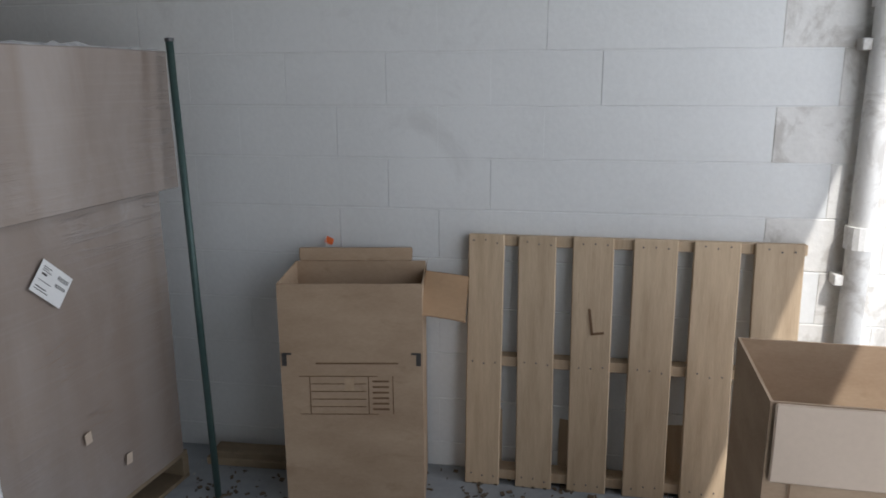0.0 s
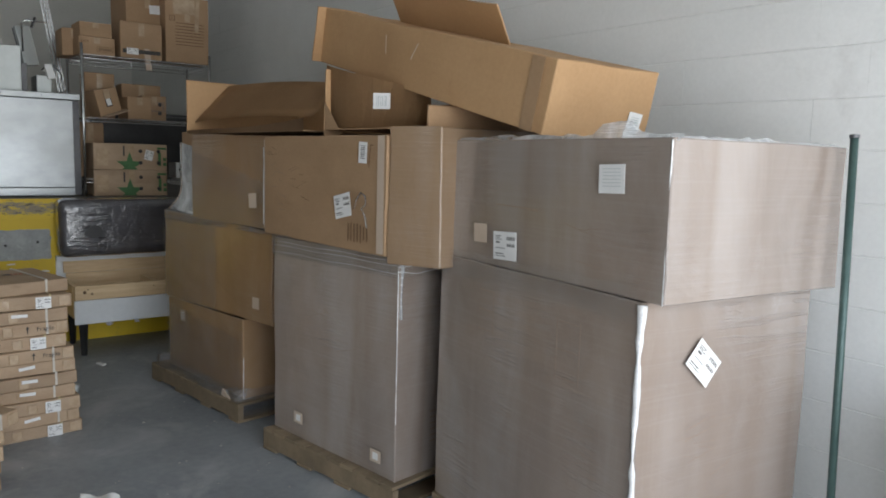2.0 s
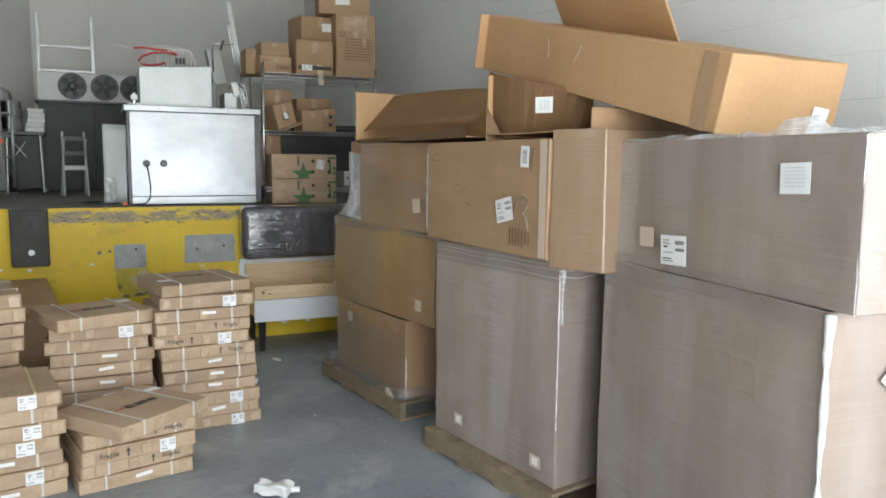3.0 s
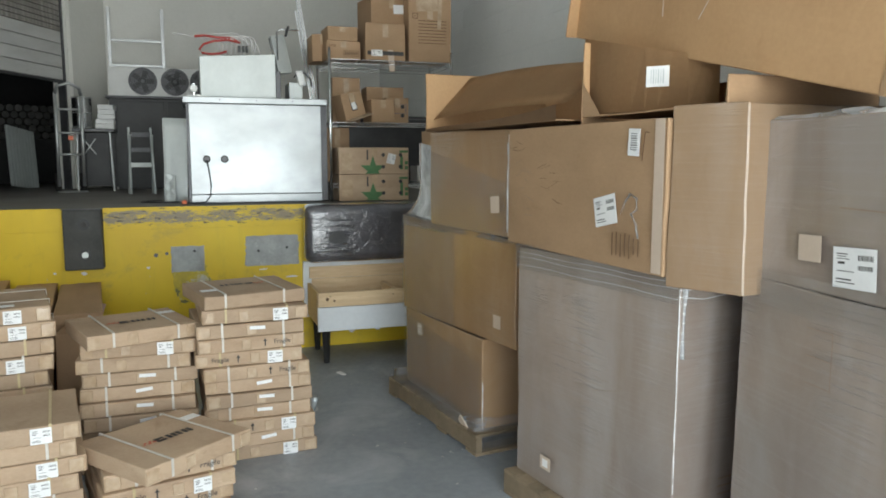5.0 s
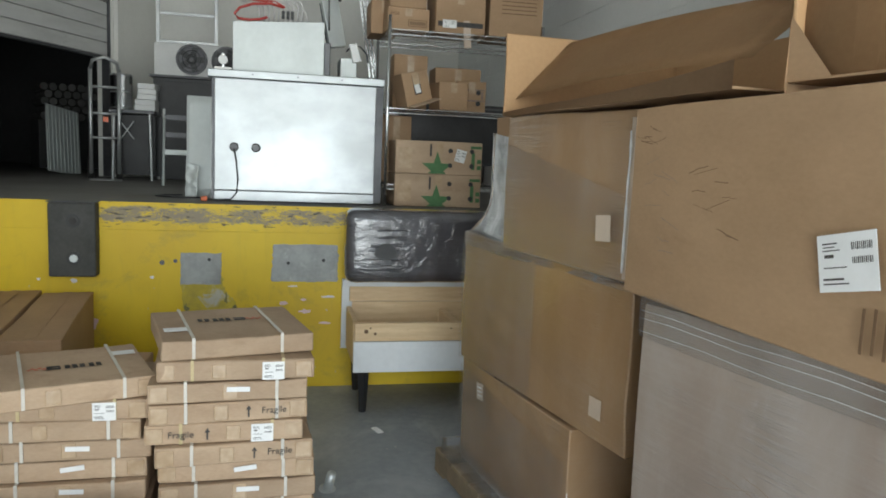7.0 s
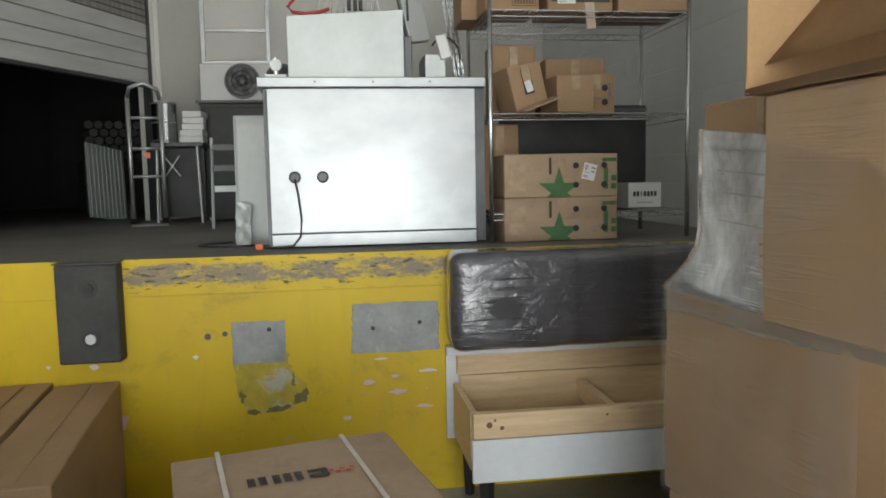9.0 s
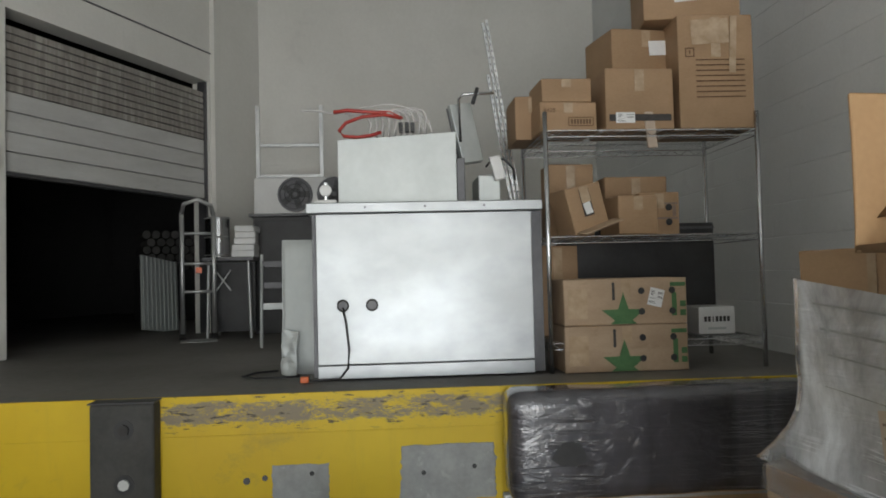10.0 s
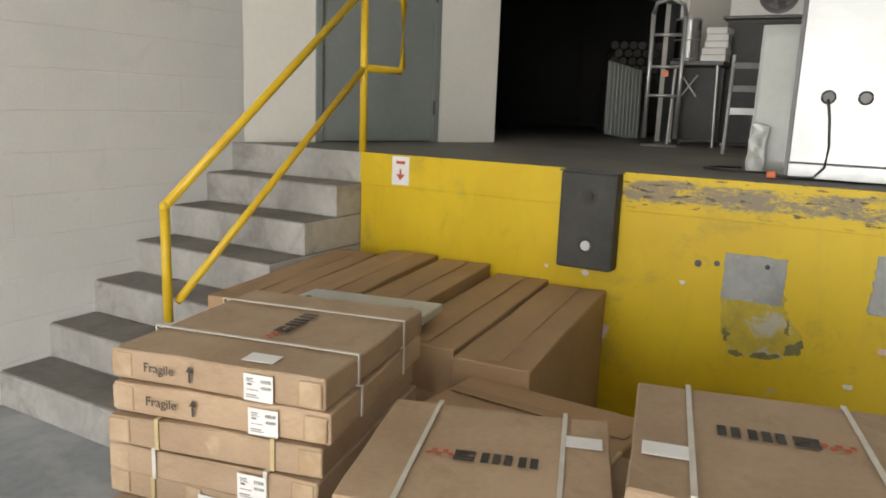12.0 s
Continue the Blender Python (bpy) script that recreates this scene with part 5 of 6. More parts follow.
# ---- flat cartons in stacks ----
FW, FD, FH = 0.545, 0.50, 0.0745
FRAGILE = text_mesh("Fragile", 0.034)
FRAGILE.materials.append(INK)


def arrow(c, at):
    bm = add_box(bmesh.new(), -0.003, 0.003, -0.02, 0.008, 0, 0.0008)
    top = [[bm.verts.new((x, y, z)) for x, y in ((-0.010, 0.006), (0.010, 0.006), (0.0, 0.023))] for z in (0.0, 0.0008)]
    bm.faces.new(top[1])
    for k in range(3):
        bm.faces.new((top[0][k], top[0][(k + 1) % 3], top[1][(k + 1) % 3], top[1][k]))
    ob = part("arrow", bm, INK, c, "black printed arrow")
    ob.matrix_basis = Matrix.Translation(at) @ FACE_PX


def flat_box(seed, strap, front, FD=FD, along=False, FH=FH, FW=FW):
    c = thing("flat_cardboard_box", pose(0, 0, -30), "flat tan cardboard box bound with straps, stacked", "cardboard box", "flat boxes in stacks")
    part("body", dented(FD, FW, FH - 0.003, 0.007, 5, seed), KRAFT, c)
    for q in (-0.15, 0.165):
        e, o, zt_ = 0.005, 0.0075, FH - 0.003
        L = FW if along else FD
        for x0, x1, z0, z1 in ((-L / 2 - o, L / 2 + o, zt_ + e, zt_ + o), (L / 2 + e, L / 2 + o, 0.003, zt_ + e), (-L / 2 - o, -L / 2 - e, 0.003, zt_ + e)):
            st = part("strap", box(x0, x1, q - 0.0055, q + 0.0055, z0, z1), strap, c, "plastic packing strap")
            if along:
                st.matrix_basis = pose(0, 0, 0, 0, 0, 90)
    for q in (-1, 1):
        part("tape", dented(0.004, 0.06, FH - 0.016, 0.003, 3, seed + q), BANDTAPE, c, "shiny clear tape at the corner").matrix_basis = pose(FD / 2 + 0.001, q * (FW / 2 - 0.033), 0.006)
    if seed % 3:
        part("tape", dented(0.004, 0.05, FH - 0.02, 0.003, 3, seed + 5), BANDTAPE, c, "shiny clear tape").matrix_basis = pose(FD / 2 + 0.001, 0.03 * (seed % 5) - 0.09, 0.008)
    x = FD / 2 + 0.009
    if "f" in front:
        lettering("Fragile", 0.042, INK, c, FACE_PX, (x, 0.155 if "r" in front else -0.15, FH / 2), 0, FRAGILE)
        arrow(c, (x, 0.065 if "r" in front else -0.06, FH / 2))
    if "l" in front:
        shipping_label(c, FACE_PX, (x, 0.13 if "r" not in front else -0.04, FH / 2 - 0.004), 0.078, 0.066)
    if "s" in front:
        plate("sticker", 0.08, 0.018, PAPER, c, FACE_PX, (x, 0.03, FH / 2 + 0.008), 6 if "r" in front else -2, "narrow white sticker")
    if "t" in front:
        # printed mark on the lid, as plain blocks
        turn, mark = (90, (0.0, 0.03)) if along else (0, (0.03, 0.0))
        bars("logo", [(-0.044, 0.015, 0.046, 0.016), (-0.044, -0.013, 0.046, 0.018), (-0.058, 0, 0.016, 0.03), (0.001, 0, 0.017, 0.046), (0.026, 0, 0.017, 0.046), (0.051, 0, 0.017, 0.046), (0.082, 0, 0.017, 0.046), (0.107, 0, 0.017, 0.046)], INK, c, FACE_UP, (*mark, FH + 0.003), turn, label="dark printed brand mark")
        bars("logo_dots", [(-0.012, 0.012, 0.012, 0.012), (0.012, 0.012, 0.012, 0.012), (0, -0.004, 0.012, 0.012), (0.026, -0.002, 0.012, 0.012), (-0.024, -0.004, 0.01, 0.01)], REDINK, c, FACE_UP, (0.10, 0.03, FH + 0.003) if along else (0.03, -0.10, FH + 0.003), turn, label="small red printed dots")
        lab = plate("label", 0.085, 0.055, PAPER, c, FACE_UP, (0.27, 0.10, FH + 0.003) if along else (-0.10, 0.21, FH + 0.003), 0, "white paper label")
    return c


FA = 0.0795
LARGE = [flat_box(111, STRAP, "flt", 0.66, True, FA, 0.59), flat_box(112, STRAP_Y, "s", 0.66, False, FA, 0.585), flat_box(113, STRAP_Y, "", 0.66, False, FA, 0.585), flat_box(114, STRAP, "l", 0.66, False, FA, 0.585)]
PROTOS = [flat_box(101, STRAP, "t"), flat_box(102, STRAP, "frlt"), flat_box(103, STRAP, "s"), flat_box(104, STRAP_Y, "fl"), flat_box(105, STRAP, "sr"), flat_box(106, STRAP_Y, "l"), flat_box(107, STRAP, "fr")]
random.seed(21)


def stack(x, y, yaw, kinds, jitter=0.016, shift=None, protos=PROTOS, high=FH):
    for k, v in enumerate(kinds):
        dx, dy, dr = random.uniform(-jitter, jitter), random.uniform(-jitter, jitter), random.uniform(-2.4, 2.4)
        if shift:
            dx, dy = dx + shift(k)[0], dy + shift(k)[1]
        turn = yaw + dr
        copy_thing(protos[v], pose(x + dx, y + dy, k * high, 0, 0, turn))


stack(-4.54, 0.455, 3, (5, 4, 3, 2, 2, 4, 6, 3, 6, 2, 5), 0.019, lambda k: (0, 0.035 if k < 6 else -0.005))
copy_thing(PROTOS[0], pose(-4.60, 0.435, 11 * FH, 0, 0, 193))
stack(-4.60, -0.12, 0, (2, 5, 3, 4, 2, 4, 2, 0, 5), 0.019)
copy_thing(PROTOS[0], pose(-4.54, -0.145, 9 * FH, 0, 0, 19))
stack(-4.66, -0.86, 12, (1, 3, 2, 1, 3, 2, 1, 3, 2), 0.014, protos=LARGE, high=FA)
copy_thing(LARGE[0], pose(-4.67, -0.85, 9 * FA, 0, 0, 13.5))
copy_thing(LARGE[0], pose(-4.68, -0.86, 10 * FA, 0, 0, 12))
stack(-3.87, -0.60, 10, (2, 5, 2, 3, 5, 0), 0.018)
stack(-3.87, -0.01, 13, (4, 6, 3, 6), 0.018)
copy_thing(PROTOS[5], pose(-3.86, -0.60, 6 * FH, 0, 0, 9))
copy_thing(PROTOS[0], pose(-3.77, 0.03, 4 * FH, 0, 0, 38))
for p in PROTOS + LARGE:
    for o in list(p.children_recursive) + [p]:
        bpy.data.objects.remove(o)

# long brown cartons between the stacks and the dock
for k, (x, y, sx, sy, sz, yaw) in enumerate(((-5.90, -0.57, 1.24, 0.275, 0.655, 6.5), (-5.93, -0.87, 1.24, 0.275, 0.66, 6.5), (-5.93, -1.17, 1.18, 0.27, 0.70, 8), (-5.90, -1.46, 1.18, 0.27, 0.71, 9), (-5.80, -1.74, 1.10, 0.25, 0.70, 10))):
    c = carton(x, y, 0.0, sx, sy, sz, yaw, BROWN, "long plain brown cardboard box lying by the dock", 120 + k, None, 0.006, group="long boxes by the dock")
    seam_tape(c, FACE_UP, (0, 0, sz + 0.003), 0.05, sx * 0.96, BROWN, "brown sealing tape")
    seam_tape(c, FACE_PX, (sx / 2 + 0.005, 0.0, sz * 0.7), sy * 0.6, 0.06, BANDTAPE, "shiny clear tape")
c = carton(-5.13, -0.27, 0.0, 0.30, 0.62, 0.60, -4, BROWN, "brown cardboard box wedged behind a stack", 131, None, 0.006)
seam_tape(c, FACE_UP, (0, 0, 0.604), 0.58, 0.05, BROWN, "brown sealing tape")
seam_tape(c, FACE_PX, (0.155, 0.1, 0.45), 0.12, 0.06)
c = thing("grey_board", pose(-5.41, -1.10, 0.71, 0, -2, 12), "flat grey painted board lying on brown boxes", "board")
part("panel", dented(0.22, 0.55, 0.035, 0.002, 2, 133), GALV, c)
for q in (-0.22, 0.2):
    part("screw", rod((0.05, q, 0.036), (0.05, q, 0.041), 0.012, 10), DARKSTEEL, c)

# ---- bench frame with a black wrapped cushion ----
c = thing("bench_frame", pose(-6.20, 1.72, 0), "white and raw pine bench frame on dark legs", "bench frame")
BX0, BX1, BY0, BY1 = -0.30, 0.22, -0.65, 0.65
part("front_rail", box(BX1 - 0.02, BX1, BY0, BY1, 0.26, 0.45, 0.004), WHITEWOOD, c, "white painted front rail")
part("front_beam", box(BX1 - 0.045, BX1 - 0.0, BY0 + 0.005, BY1, 0.454, 0.565, 0.004), PINE, c, "raw knotty pine beam")
for y, z, r_ in ((BY0 + 0.075, 0.515, 0.016), (BY0 + 0.13, 0.50, 0.011), (BY0 + 0.10, 0.535, 0.007), (-0.05, 0.53, 0.006), (0.32, 0.50, 0.009)):
    part("knot", rod((BX1 - 0.001, y, z), (BX1 + 0.0015, y, z), r_, 12, r_ * 0.6), BROWNINK, c, "dark wood knot")
part("side_rail", box(BX0, BX1 - 0.05, BY0, BY0 + 0.03, 0.30, 0.565, 0.004), PINE, c)
part("side_rail", box(BX0, BX1 - 0.05, BY1 - 0.03, BY1, 0.30, 0.565, 0.004), PINE, c)
part("cross_beam", box(BX0, BX1 - 0.05, -0.02, 0.02, 0.46, 0.55, 0.003), PINE, c)
part("deck", box(BX0, BX1 - 0.05, BY0 + 0.035, BY1 - 0.035, 0.32, 0.335), PINE, c)
part("inner_panel", box(BX0 + 0.001, BX0 + 0.012, BY0 + 0.035, BY1 - 0.035, 0.336, 0.60), PINE, c, "raw pine inner panel")
part("back_beam", box(BX0 - 0.03, BX0, BY0 + 0.02, BY1, 0.60, 0.70, 0.004), PINE, c, "raw pine back beam")
part("back_panel", box(BX0 - 0.045, BX0 - 0.031, BY0 - 0.03, BY1, 0.27, 0.745, 0.003), WHITEWOOD, c, "white painted back panel")
part("back_cap", box(BX0 - 0.045, BX0 + 0.01, BY0 - 0.03, BY1, 0.70, 0.745, 0.004), WHITEWOOD, c, "white painted top rail")
for x, y in ((BX1 - 0.05, BY0 + 0.07), (BX1 - 0.05, BY1 - 0.07), (BX0 + 0.03, BY0 + 0.07), (BX0 + 0.03, BY1 - 0.07)):
    part("leg", rod((x, y, 0.0), (x, y, 0.27), 0.022, 4, 0.036), BLACK, c, "dark tapered leg")
c = thing("wrapped_cushion", pose(-6.43, 1.74, 0.75), "long black cushion wrapped in glossy plastic film", "cushion")
bm = box(-0.115, 0.115, -0.70, 0.70, 0, 0.475, 0.0)
bmesh.ops.bevel(bm, geom=list(bm.edges), offset=0.075, segments=4, affect="EDGES", profile=0.6)
bmesh.ops.subdivide_edges(bm, edges=[e for e in bm.edges if e.calc_length() > 0.3], cuts=12, use_grid_fill=True)
for v in bm.verts:
    v.co += Vector(noise.noise_vector(v.co * 5.0)) * 0.007
part("cover", bm, WRAP_BLACK, c, smooth=True)
bm = bmesh.new()
bm.faces.new([bm.verts.new((0.126, -0.44 + 0.09 * math.cos(a) * (1 if math.sin(a) < 0 else 0.72), 0.21 + 0.055 * math.sin(a))) for a in (2 * math.pi * k / 9 for k in range(9))])
part("tear", bm, BLACK, c, "dull torn hole in the film")

# ---- small things on the floor ----
c = thing("paper_scrap", pose(-5.70, 1.19, 0.001, 0, 0, 20), "scrap of white paper on the floor", "litter")
part("scrap", dented(0.09, 0.035, 0.003, 0.003, 3, 141), PAPER, c)
c = thing("plastic_bag", pose(-3.21, 0.63, 0.012, 0, 0, 55), "white plastic bag bundle lying on the floor", "litter")
part("bag", crumpled(dented(0.17, 0.085, 0.055, 0.02, 11, 143), 0.022, 17.0), WHITEPLASTIC, c, smooth=True)
part("neck", rod((0.09, 0, 0.028), (0.13, 0.01, 0.03), 0.014, 10), WHITEPLASTIC, c)
c = thing("pipe_piece", pose(-4.97, 0.86, 0.0, 0, 12, 25), "short galvanised pipe fitting standing on the floor", "pipe")
part("tube", rod((0, 0, 0.0), (0.02, 0, 0.10), 0.022, 12), GALV, c, smooth=True)
part("flange", rod((0, 0, 0.0), (0, 0, 0.008), 0.04, 14), GALV, c)
random.seed(31)
bm = bmesh.new()
for k in range(120):
    x, y = random.uniform(-5.6, -1.0), random.choice((random.gauss(1.45, 0.12), random.uniform(0.4, 1.5), random.gauss(2.75, 0.12)))
    if y > 2.85 or y < 0.2:
        continue
    s = random.uniform(0.002, 0.006)
    bmesh.ops.create_icosphere(bm, subdivisions=1, radius=s, matrix=Matrix.Translation((x, y, s * 0.4)) @ Matrix.Diagonal((1, random.uniform(0.6, 1.6), 0.6, 1)))
tagged(part("floor_debris", bm, surface("pale_grit", (0.35, 0.33, 0.31), (0.6, 0.58, 0.55), 0.8, big=30)), "scattered pale grit and chips on the floor", "debris", "", "stuff")

c = thing("wooden_board", pose(-0.62, 2.80, 0.0, 0, 0, 1.5), "dirty dark board lying along the foot of the wall", "board")
part("plank", dented(0.80, 0.11, 0.035, 0.004, 4, 147), PALLET_OLD, c)
part("plank", dented(0.78, 0.09, 0.03, 0.004, 4, 149), PALLET_OLD, c).matrix_basis = pose(0.02, 0.0, 0.036, 0, 0, 2)
random.seed(33)
bm = bmesh.new()
for k in range(420):
    x, y = random.uniform(-1.0, 1.2), min(2.87, 2.45 + abs(random.gauss(0.0, 0.5)) % 0.42)
    q = random.uniform(0.004, 0.016)
    m = Matrix.Translation((x, y, 0.002 + q * 0.15)) @ Matrix.Rotation(random.uniform(0, 6.28), 4, "Z") @ Matrix.Rotation(random.uniform(-0.4, 0.4), 4, "X") @ Matrix.Diagonal((q, q * random.uniform(0.3, 0.8), q * 0.25, 1))
    bmesh.ops.create_cube(bm, size=1.6, matrix=m)
tagged(part("leaf_litter", bm, surface("dark_litter", (0.05, 0.04, 0.03), (0.16, 0.12, 0.08), 0.85, big=30)), "dark leaf litter and dirt along the wall", "debris", "", "stuff")

# ---- on the dock: steel cabinet and what stands on it ----
c = thing("steel_cabinet", pose(-6.92, 0.735, D), "large brushed stainless steel cabinet with marble-like sheen", "cabinet")
part("front_panel", box(-0.02, 0.0, -0.55, 0.545, 0.075, 0.83, 0.004), STEEL, c)
part("toe_panel", box(-0.025, -0.003, -0.55, 0.545, 0.004, 0.071, 0.003), STEEL, c, "steel kick strip")
part("body", box(-0.70, -0.026, -0.57, 0.60, 0.01, 0.83), DARKSTEEL, c, "dark steel side of the cabinet")
part("top", box(-0.72, 0.025, -0.595, 0.60, 0.832, 0.885, 0.005), STEEL, c, "steel worktop edge")
for y in (-0.3, 0.0, 0.3):
    part("screw", rod((0.024, y, 0.86), (0.028, y, 0.86), 0.006, 8), DARKSTEEL, c)
for y in (-0.42, -0.275):
    h = part("port", rod((-0.002, y, 0.37), (0.006, y, 0.37), 0.029, 24), DARKSTEEL, c, "dark round cable port")
    part("grommet", tube([(0.006, y + 0.027 * math.cos(a), 0.37 + 0.027 * math.sin(a)) for a in (2 * math.pi * k / 20 for k in range(20))], 0.005, True), RUBBER, h, smooth=True)
part("cord", tube([(0.008, -0.42, 0.36), (0.02, -0.405, 0.28), (0.016, -0.392, 0.15), (0.02, -0.40, 0.06), (0.03, -0.44, 0.012), (0.03, -0.53, 0.008), (0.05, -0.60, 0.010)], 0.006), BLACK, c, "black power cord", True)
part("plug", box(0.03, 0.07, -0.63, -0.59, 0.0, 0.03, 0.005), ORANGEBIT, c, "orange plug")

c = thing("steel_box_unit", pose(-7.10, 0.605, D + 0.886), "plain galvanised steel box on the cabinet", "metal box")
bm = box(-0.5, 0, -0.315, 0.315, 0, 0.37, 0.003)
for v in bm.verts:
    if v.co.z > 0.3:
        v.co.z += 0.02 * (v.co.y / 0.315)
part("shell", bm, GALV, c)
part("side_flange", box(-0.3, -0.01, 0.316, 0.36, 0.0, 0.25, 0.004), DARKSTEEL, c)
TUBEMAT = surface("clear_white_tube", (0.62, 0.60, 0.58), (0.72, 0.70, 0.68), 0.3, big=10)
c = thing("tube_bundle", pose(-7.28, 0.60, D + 1.275), "bundle of bent white tubes with red hoses", "tubing")
for k in range(10):
    y = -0.14 + 0.034 * k
    part("tube", tube([(0, y, 0.0), (0, y + 0.005, 0.08 + 0.004 * k), (-0.01, y - 0.01, 0.12 + 0.004 * k), (-0.02, y - 0.06, 0.145 + 0.003 * k), (-0.03, y - 0.14, 0.15)], 0.008), TUBEMAT, c, smooth=True)
part("tube", tube([(0.0, 0.21, 0.0), (0, 0.19, 0.09), (-0.02, 0.10, 0.17), (-0.03, -0.03, 0.20), (-0.04, -0.18, 0.185), (-0.05, -0.34, 0.15), (-0.06, -0.42, 0.17), (-0.06, -0.52, 0.175)], 0.006), TUBEMAT, c, smooth=True)
part("tube", tube([(0.0, 0.17, 0.0), (0, 0.15, 0.08), (-0.02, 0.06, 0.15), (-0.03, -0.08, 0.17), (-0.05, -0.26, 0.14)], 0.006), TUBEMAT, c, smooth=True)
part("red_hose", tube([(0.02, 0.03, 0.11), (0.04, -0.06, 0.125), (0.06, -0.18, 0.11), (0.07, -0.27, 0.075), (0.08, -0.305, 0.03), (0.08, -0.28, 0.0), (0.08, -0.21, -0.006), (0.07, -0.13, 0.006), (0.06, -0.08, 0.025)], 0.010), REDHOSE, c, "red rubber hose", True)
part("red_hose", tube([(0.0, -0.34, 0.15), (0.0, -0.26, 0.16), (-0.01, -0.14, 0.15), (-0.02, -0.03, 0.15), (0.0, 0.04, 0.11)], 0.011), REDHOSE, c, "red rubber hose", True)
for y in (0.03, 0.065, 0.095):
    part("valve", box(0.0, 0.03, y - 0.011, y + 0.011, 0.03, 0.085, 0.003), BLACK, c)
c = thing("tap_machine", pose(-7.15, 1.10, D + 0.886), "grey machine with a tilted panel and white lever", "machine")
part("body", box(-0.30, 0.0, -0.06, 0.06, 0.0, 0.16, 0.006), GALV, c)
p_ = part("panel", box(-0.02, 0.02, -0.07, 0.06, 0.0, 0.34, 0.005), GALV, c, "tilted grey panel")
p_.matrix_basis = pose(-0.14, -0.07, 0.25, 10, -6, 18)
part("panel_back", box(-0.03, -0.021, -0.075, 0.065, 0.0, 0.33, 0.003), DARKSTEEL, p_)
part("lever", dented(0.03, 0.06, 0.13, 0.008, 4, 151), WHITEPLASTIC, c, "white plastic lever").matrix_basis = pose(0.03, 0.055, 0.13, 14, 0, 0)
part("pipe", tube([(-0.1, -0.14, 0.36), (-0.1, -0.145, 0.60), (-0.09, -0.12, 0.625), (-0.09, 0.05, 0.63)], 0.008), CHROME, c, smooth=True)
part("handle", rod((-0.09, -0.07, 0.57), (-0.09, -0.04, 0.66), 0.011), BLACK, c, "black handle")
part("cable", tube([(0.02, -0.02, 0.2), (0.03, 0.02, 0.25), (0.03, 0.08, 0.24), (0.02, 0.13, 0.19), (0.01, 0.14, 0.13)], 0.006), BLACK, c, smooth=True)
c = thing("pressure_gauge", pose(-6.98, 0.235, D + 0.886), "small white gauge fitting standing on the cabinet", "gauge")
part("base", box(-0.04, 0.04, -0.055, 0.055, 0, 0.018, 0.003), WHITEPLASTIC, c)
part("stem", rod((0, 0, 0.018), (0, 0, 0.11), 0.012, 10), CHROME, c)
part("dial", rod((-0.012, 0, 0.07), (0.014, 0, 0.07), 0.03, 20), WHITEPLASTIC, c)
c = thing("shelf_standard", pose(-8.0, 1.28, D), "slotted chrome shelving uprights leaning on the wall", "metal upright")
for k, (dy, top) in enumerate(((0.0, 2.20), (-0.03, 1.85), (0.026, 2.22))):
    part("upright", add_box(bmesh.new(), -0.012, 0.012, -0.010, 0.010, 0, top, 0.002), CHROME, c).matrix_basis = pose(0, 0.265 + dy, 0, 9, 0, 0)
    for q in range(int(top / 0.045)):
        part("slot", box(0.0122, 0.0128, -0.003, 0.003, 0.02 + q * 0.045, 0.035 + q * 0.045), DARKSTEEL, c).matrix_basis = pose(0, 0.265 + dy, 0, 9, 0, 0)
c = thing("steel_sheet", pose(-7.22, 0.06, D, 0, 0, 0), "crumpled shiny steel sheet beside the cabinet", "metal sheet")
part("sheet", dented(0.20, 0.010, 0.72, 0.008, 8, 161), GALV, c, smooth=True).matrix_basis = pose(0, 0, 0, -3, 0, 76)
part("torn_foil", crumpled(dented(0.09, 0.006, 0.24, 0.006, 12, 163), 0.012, 24.0), GALV, c, "crumpled foil").matrix_basis = pose(0.06, -0.05, 0, -6, 0, 70)
c = thing("electric_cable", pose(-7.15, -0.12, D + 0.004), "loose black cable on the dock floor", "cable")
part("cable", tube([(0.1, 0.2, 0.006), (0.13, 0.1, 0.006), (0.12, -0.02, 0.006), (0.04, -0.1, 0.006), (-0.1, -0.06, 0.006), (-0.16, 0.05, 0.006)], 0.006), BLACK, c, smooth=True)

# ---- wire shelving with cartons ----
rack = thing("wire_shelving", pose(-7.225, 1.92, D), "chrome wire shelving rack on the dock", "shelf")
RX, RY = 0.325, 0.56
for x in (-RX, RX):
    for y in (-RY, RY):
        part("post", rod((x, y, 0.0), (x, y, 1.33), 0.0125, 12), CHROME, rack, smooth=True)
for z in (0.15, 0.69, 1.235):
    bm = bmesh.new()
    for x in (-RX, RX):
        for dz in (0.0, -0.032):
            add_rod(bm, (x, -RY, z + dz), (x, RY, z + dz), 0.0035, 6)
        for k in range(22):
            y = -RY + k * 2 * RY / 22
            add_rod(bm, (x, y, z - (0.032 if k % 2 else 0)), (x, y + 2 * RY / 22, z - (0 if k % 2 else 0.032)), 0.002, 4)
    for y in (-RY, RY):
        add_rod(bm, (-RX, y, z), (RX, y, z), 0.0035, 6)
        add_rod(bm, (-RX, y, z - 0.032), (RX, y, z - 0.032), 0.0035, 6)
    for k in range(40):
        y = -RY + (k + 0.5) * 2 * RY / 40
        add_rod(bm, (-RX, y, z + 0.004), (RX, y, z + 0.004), 0.002, 4)
    for x in (-0.1, 0.1):
        add_rod(bm, (x, -RY, z - 0.002), (x, RY, z - 0.002), 0.003, 5)
    part("shelf", bm, CHROME, rack, "chrome wire shelf")
S1, S2, S3 = D + 0.16, D + 0.70, D + 1.245


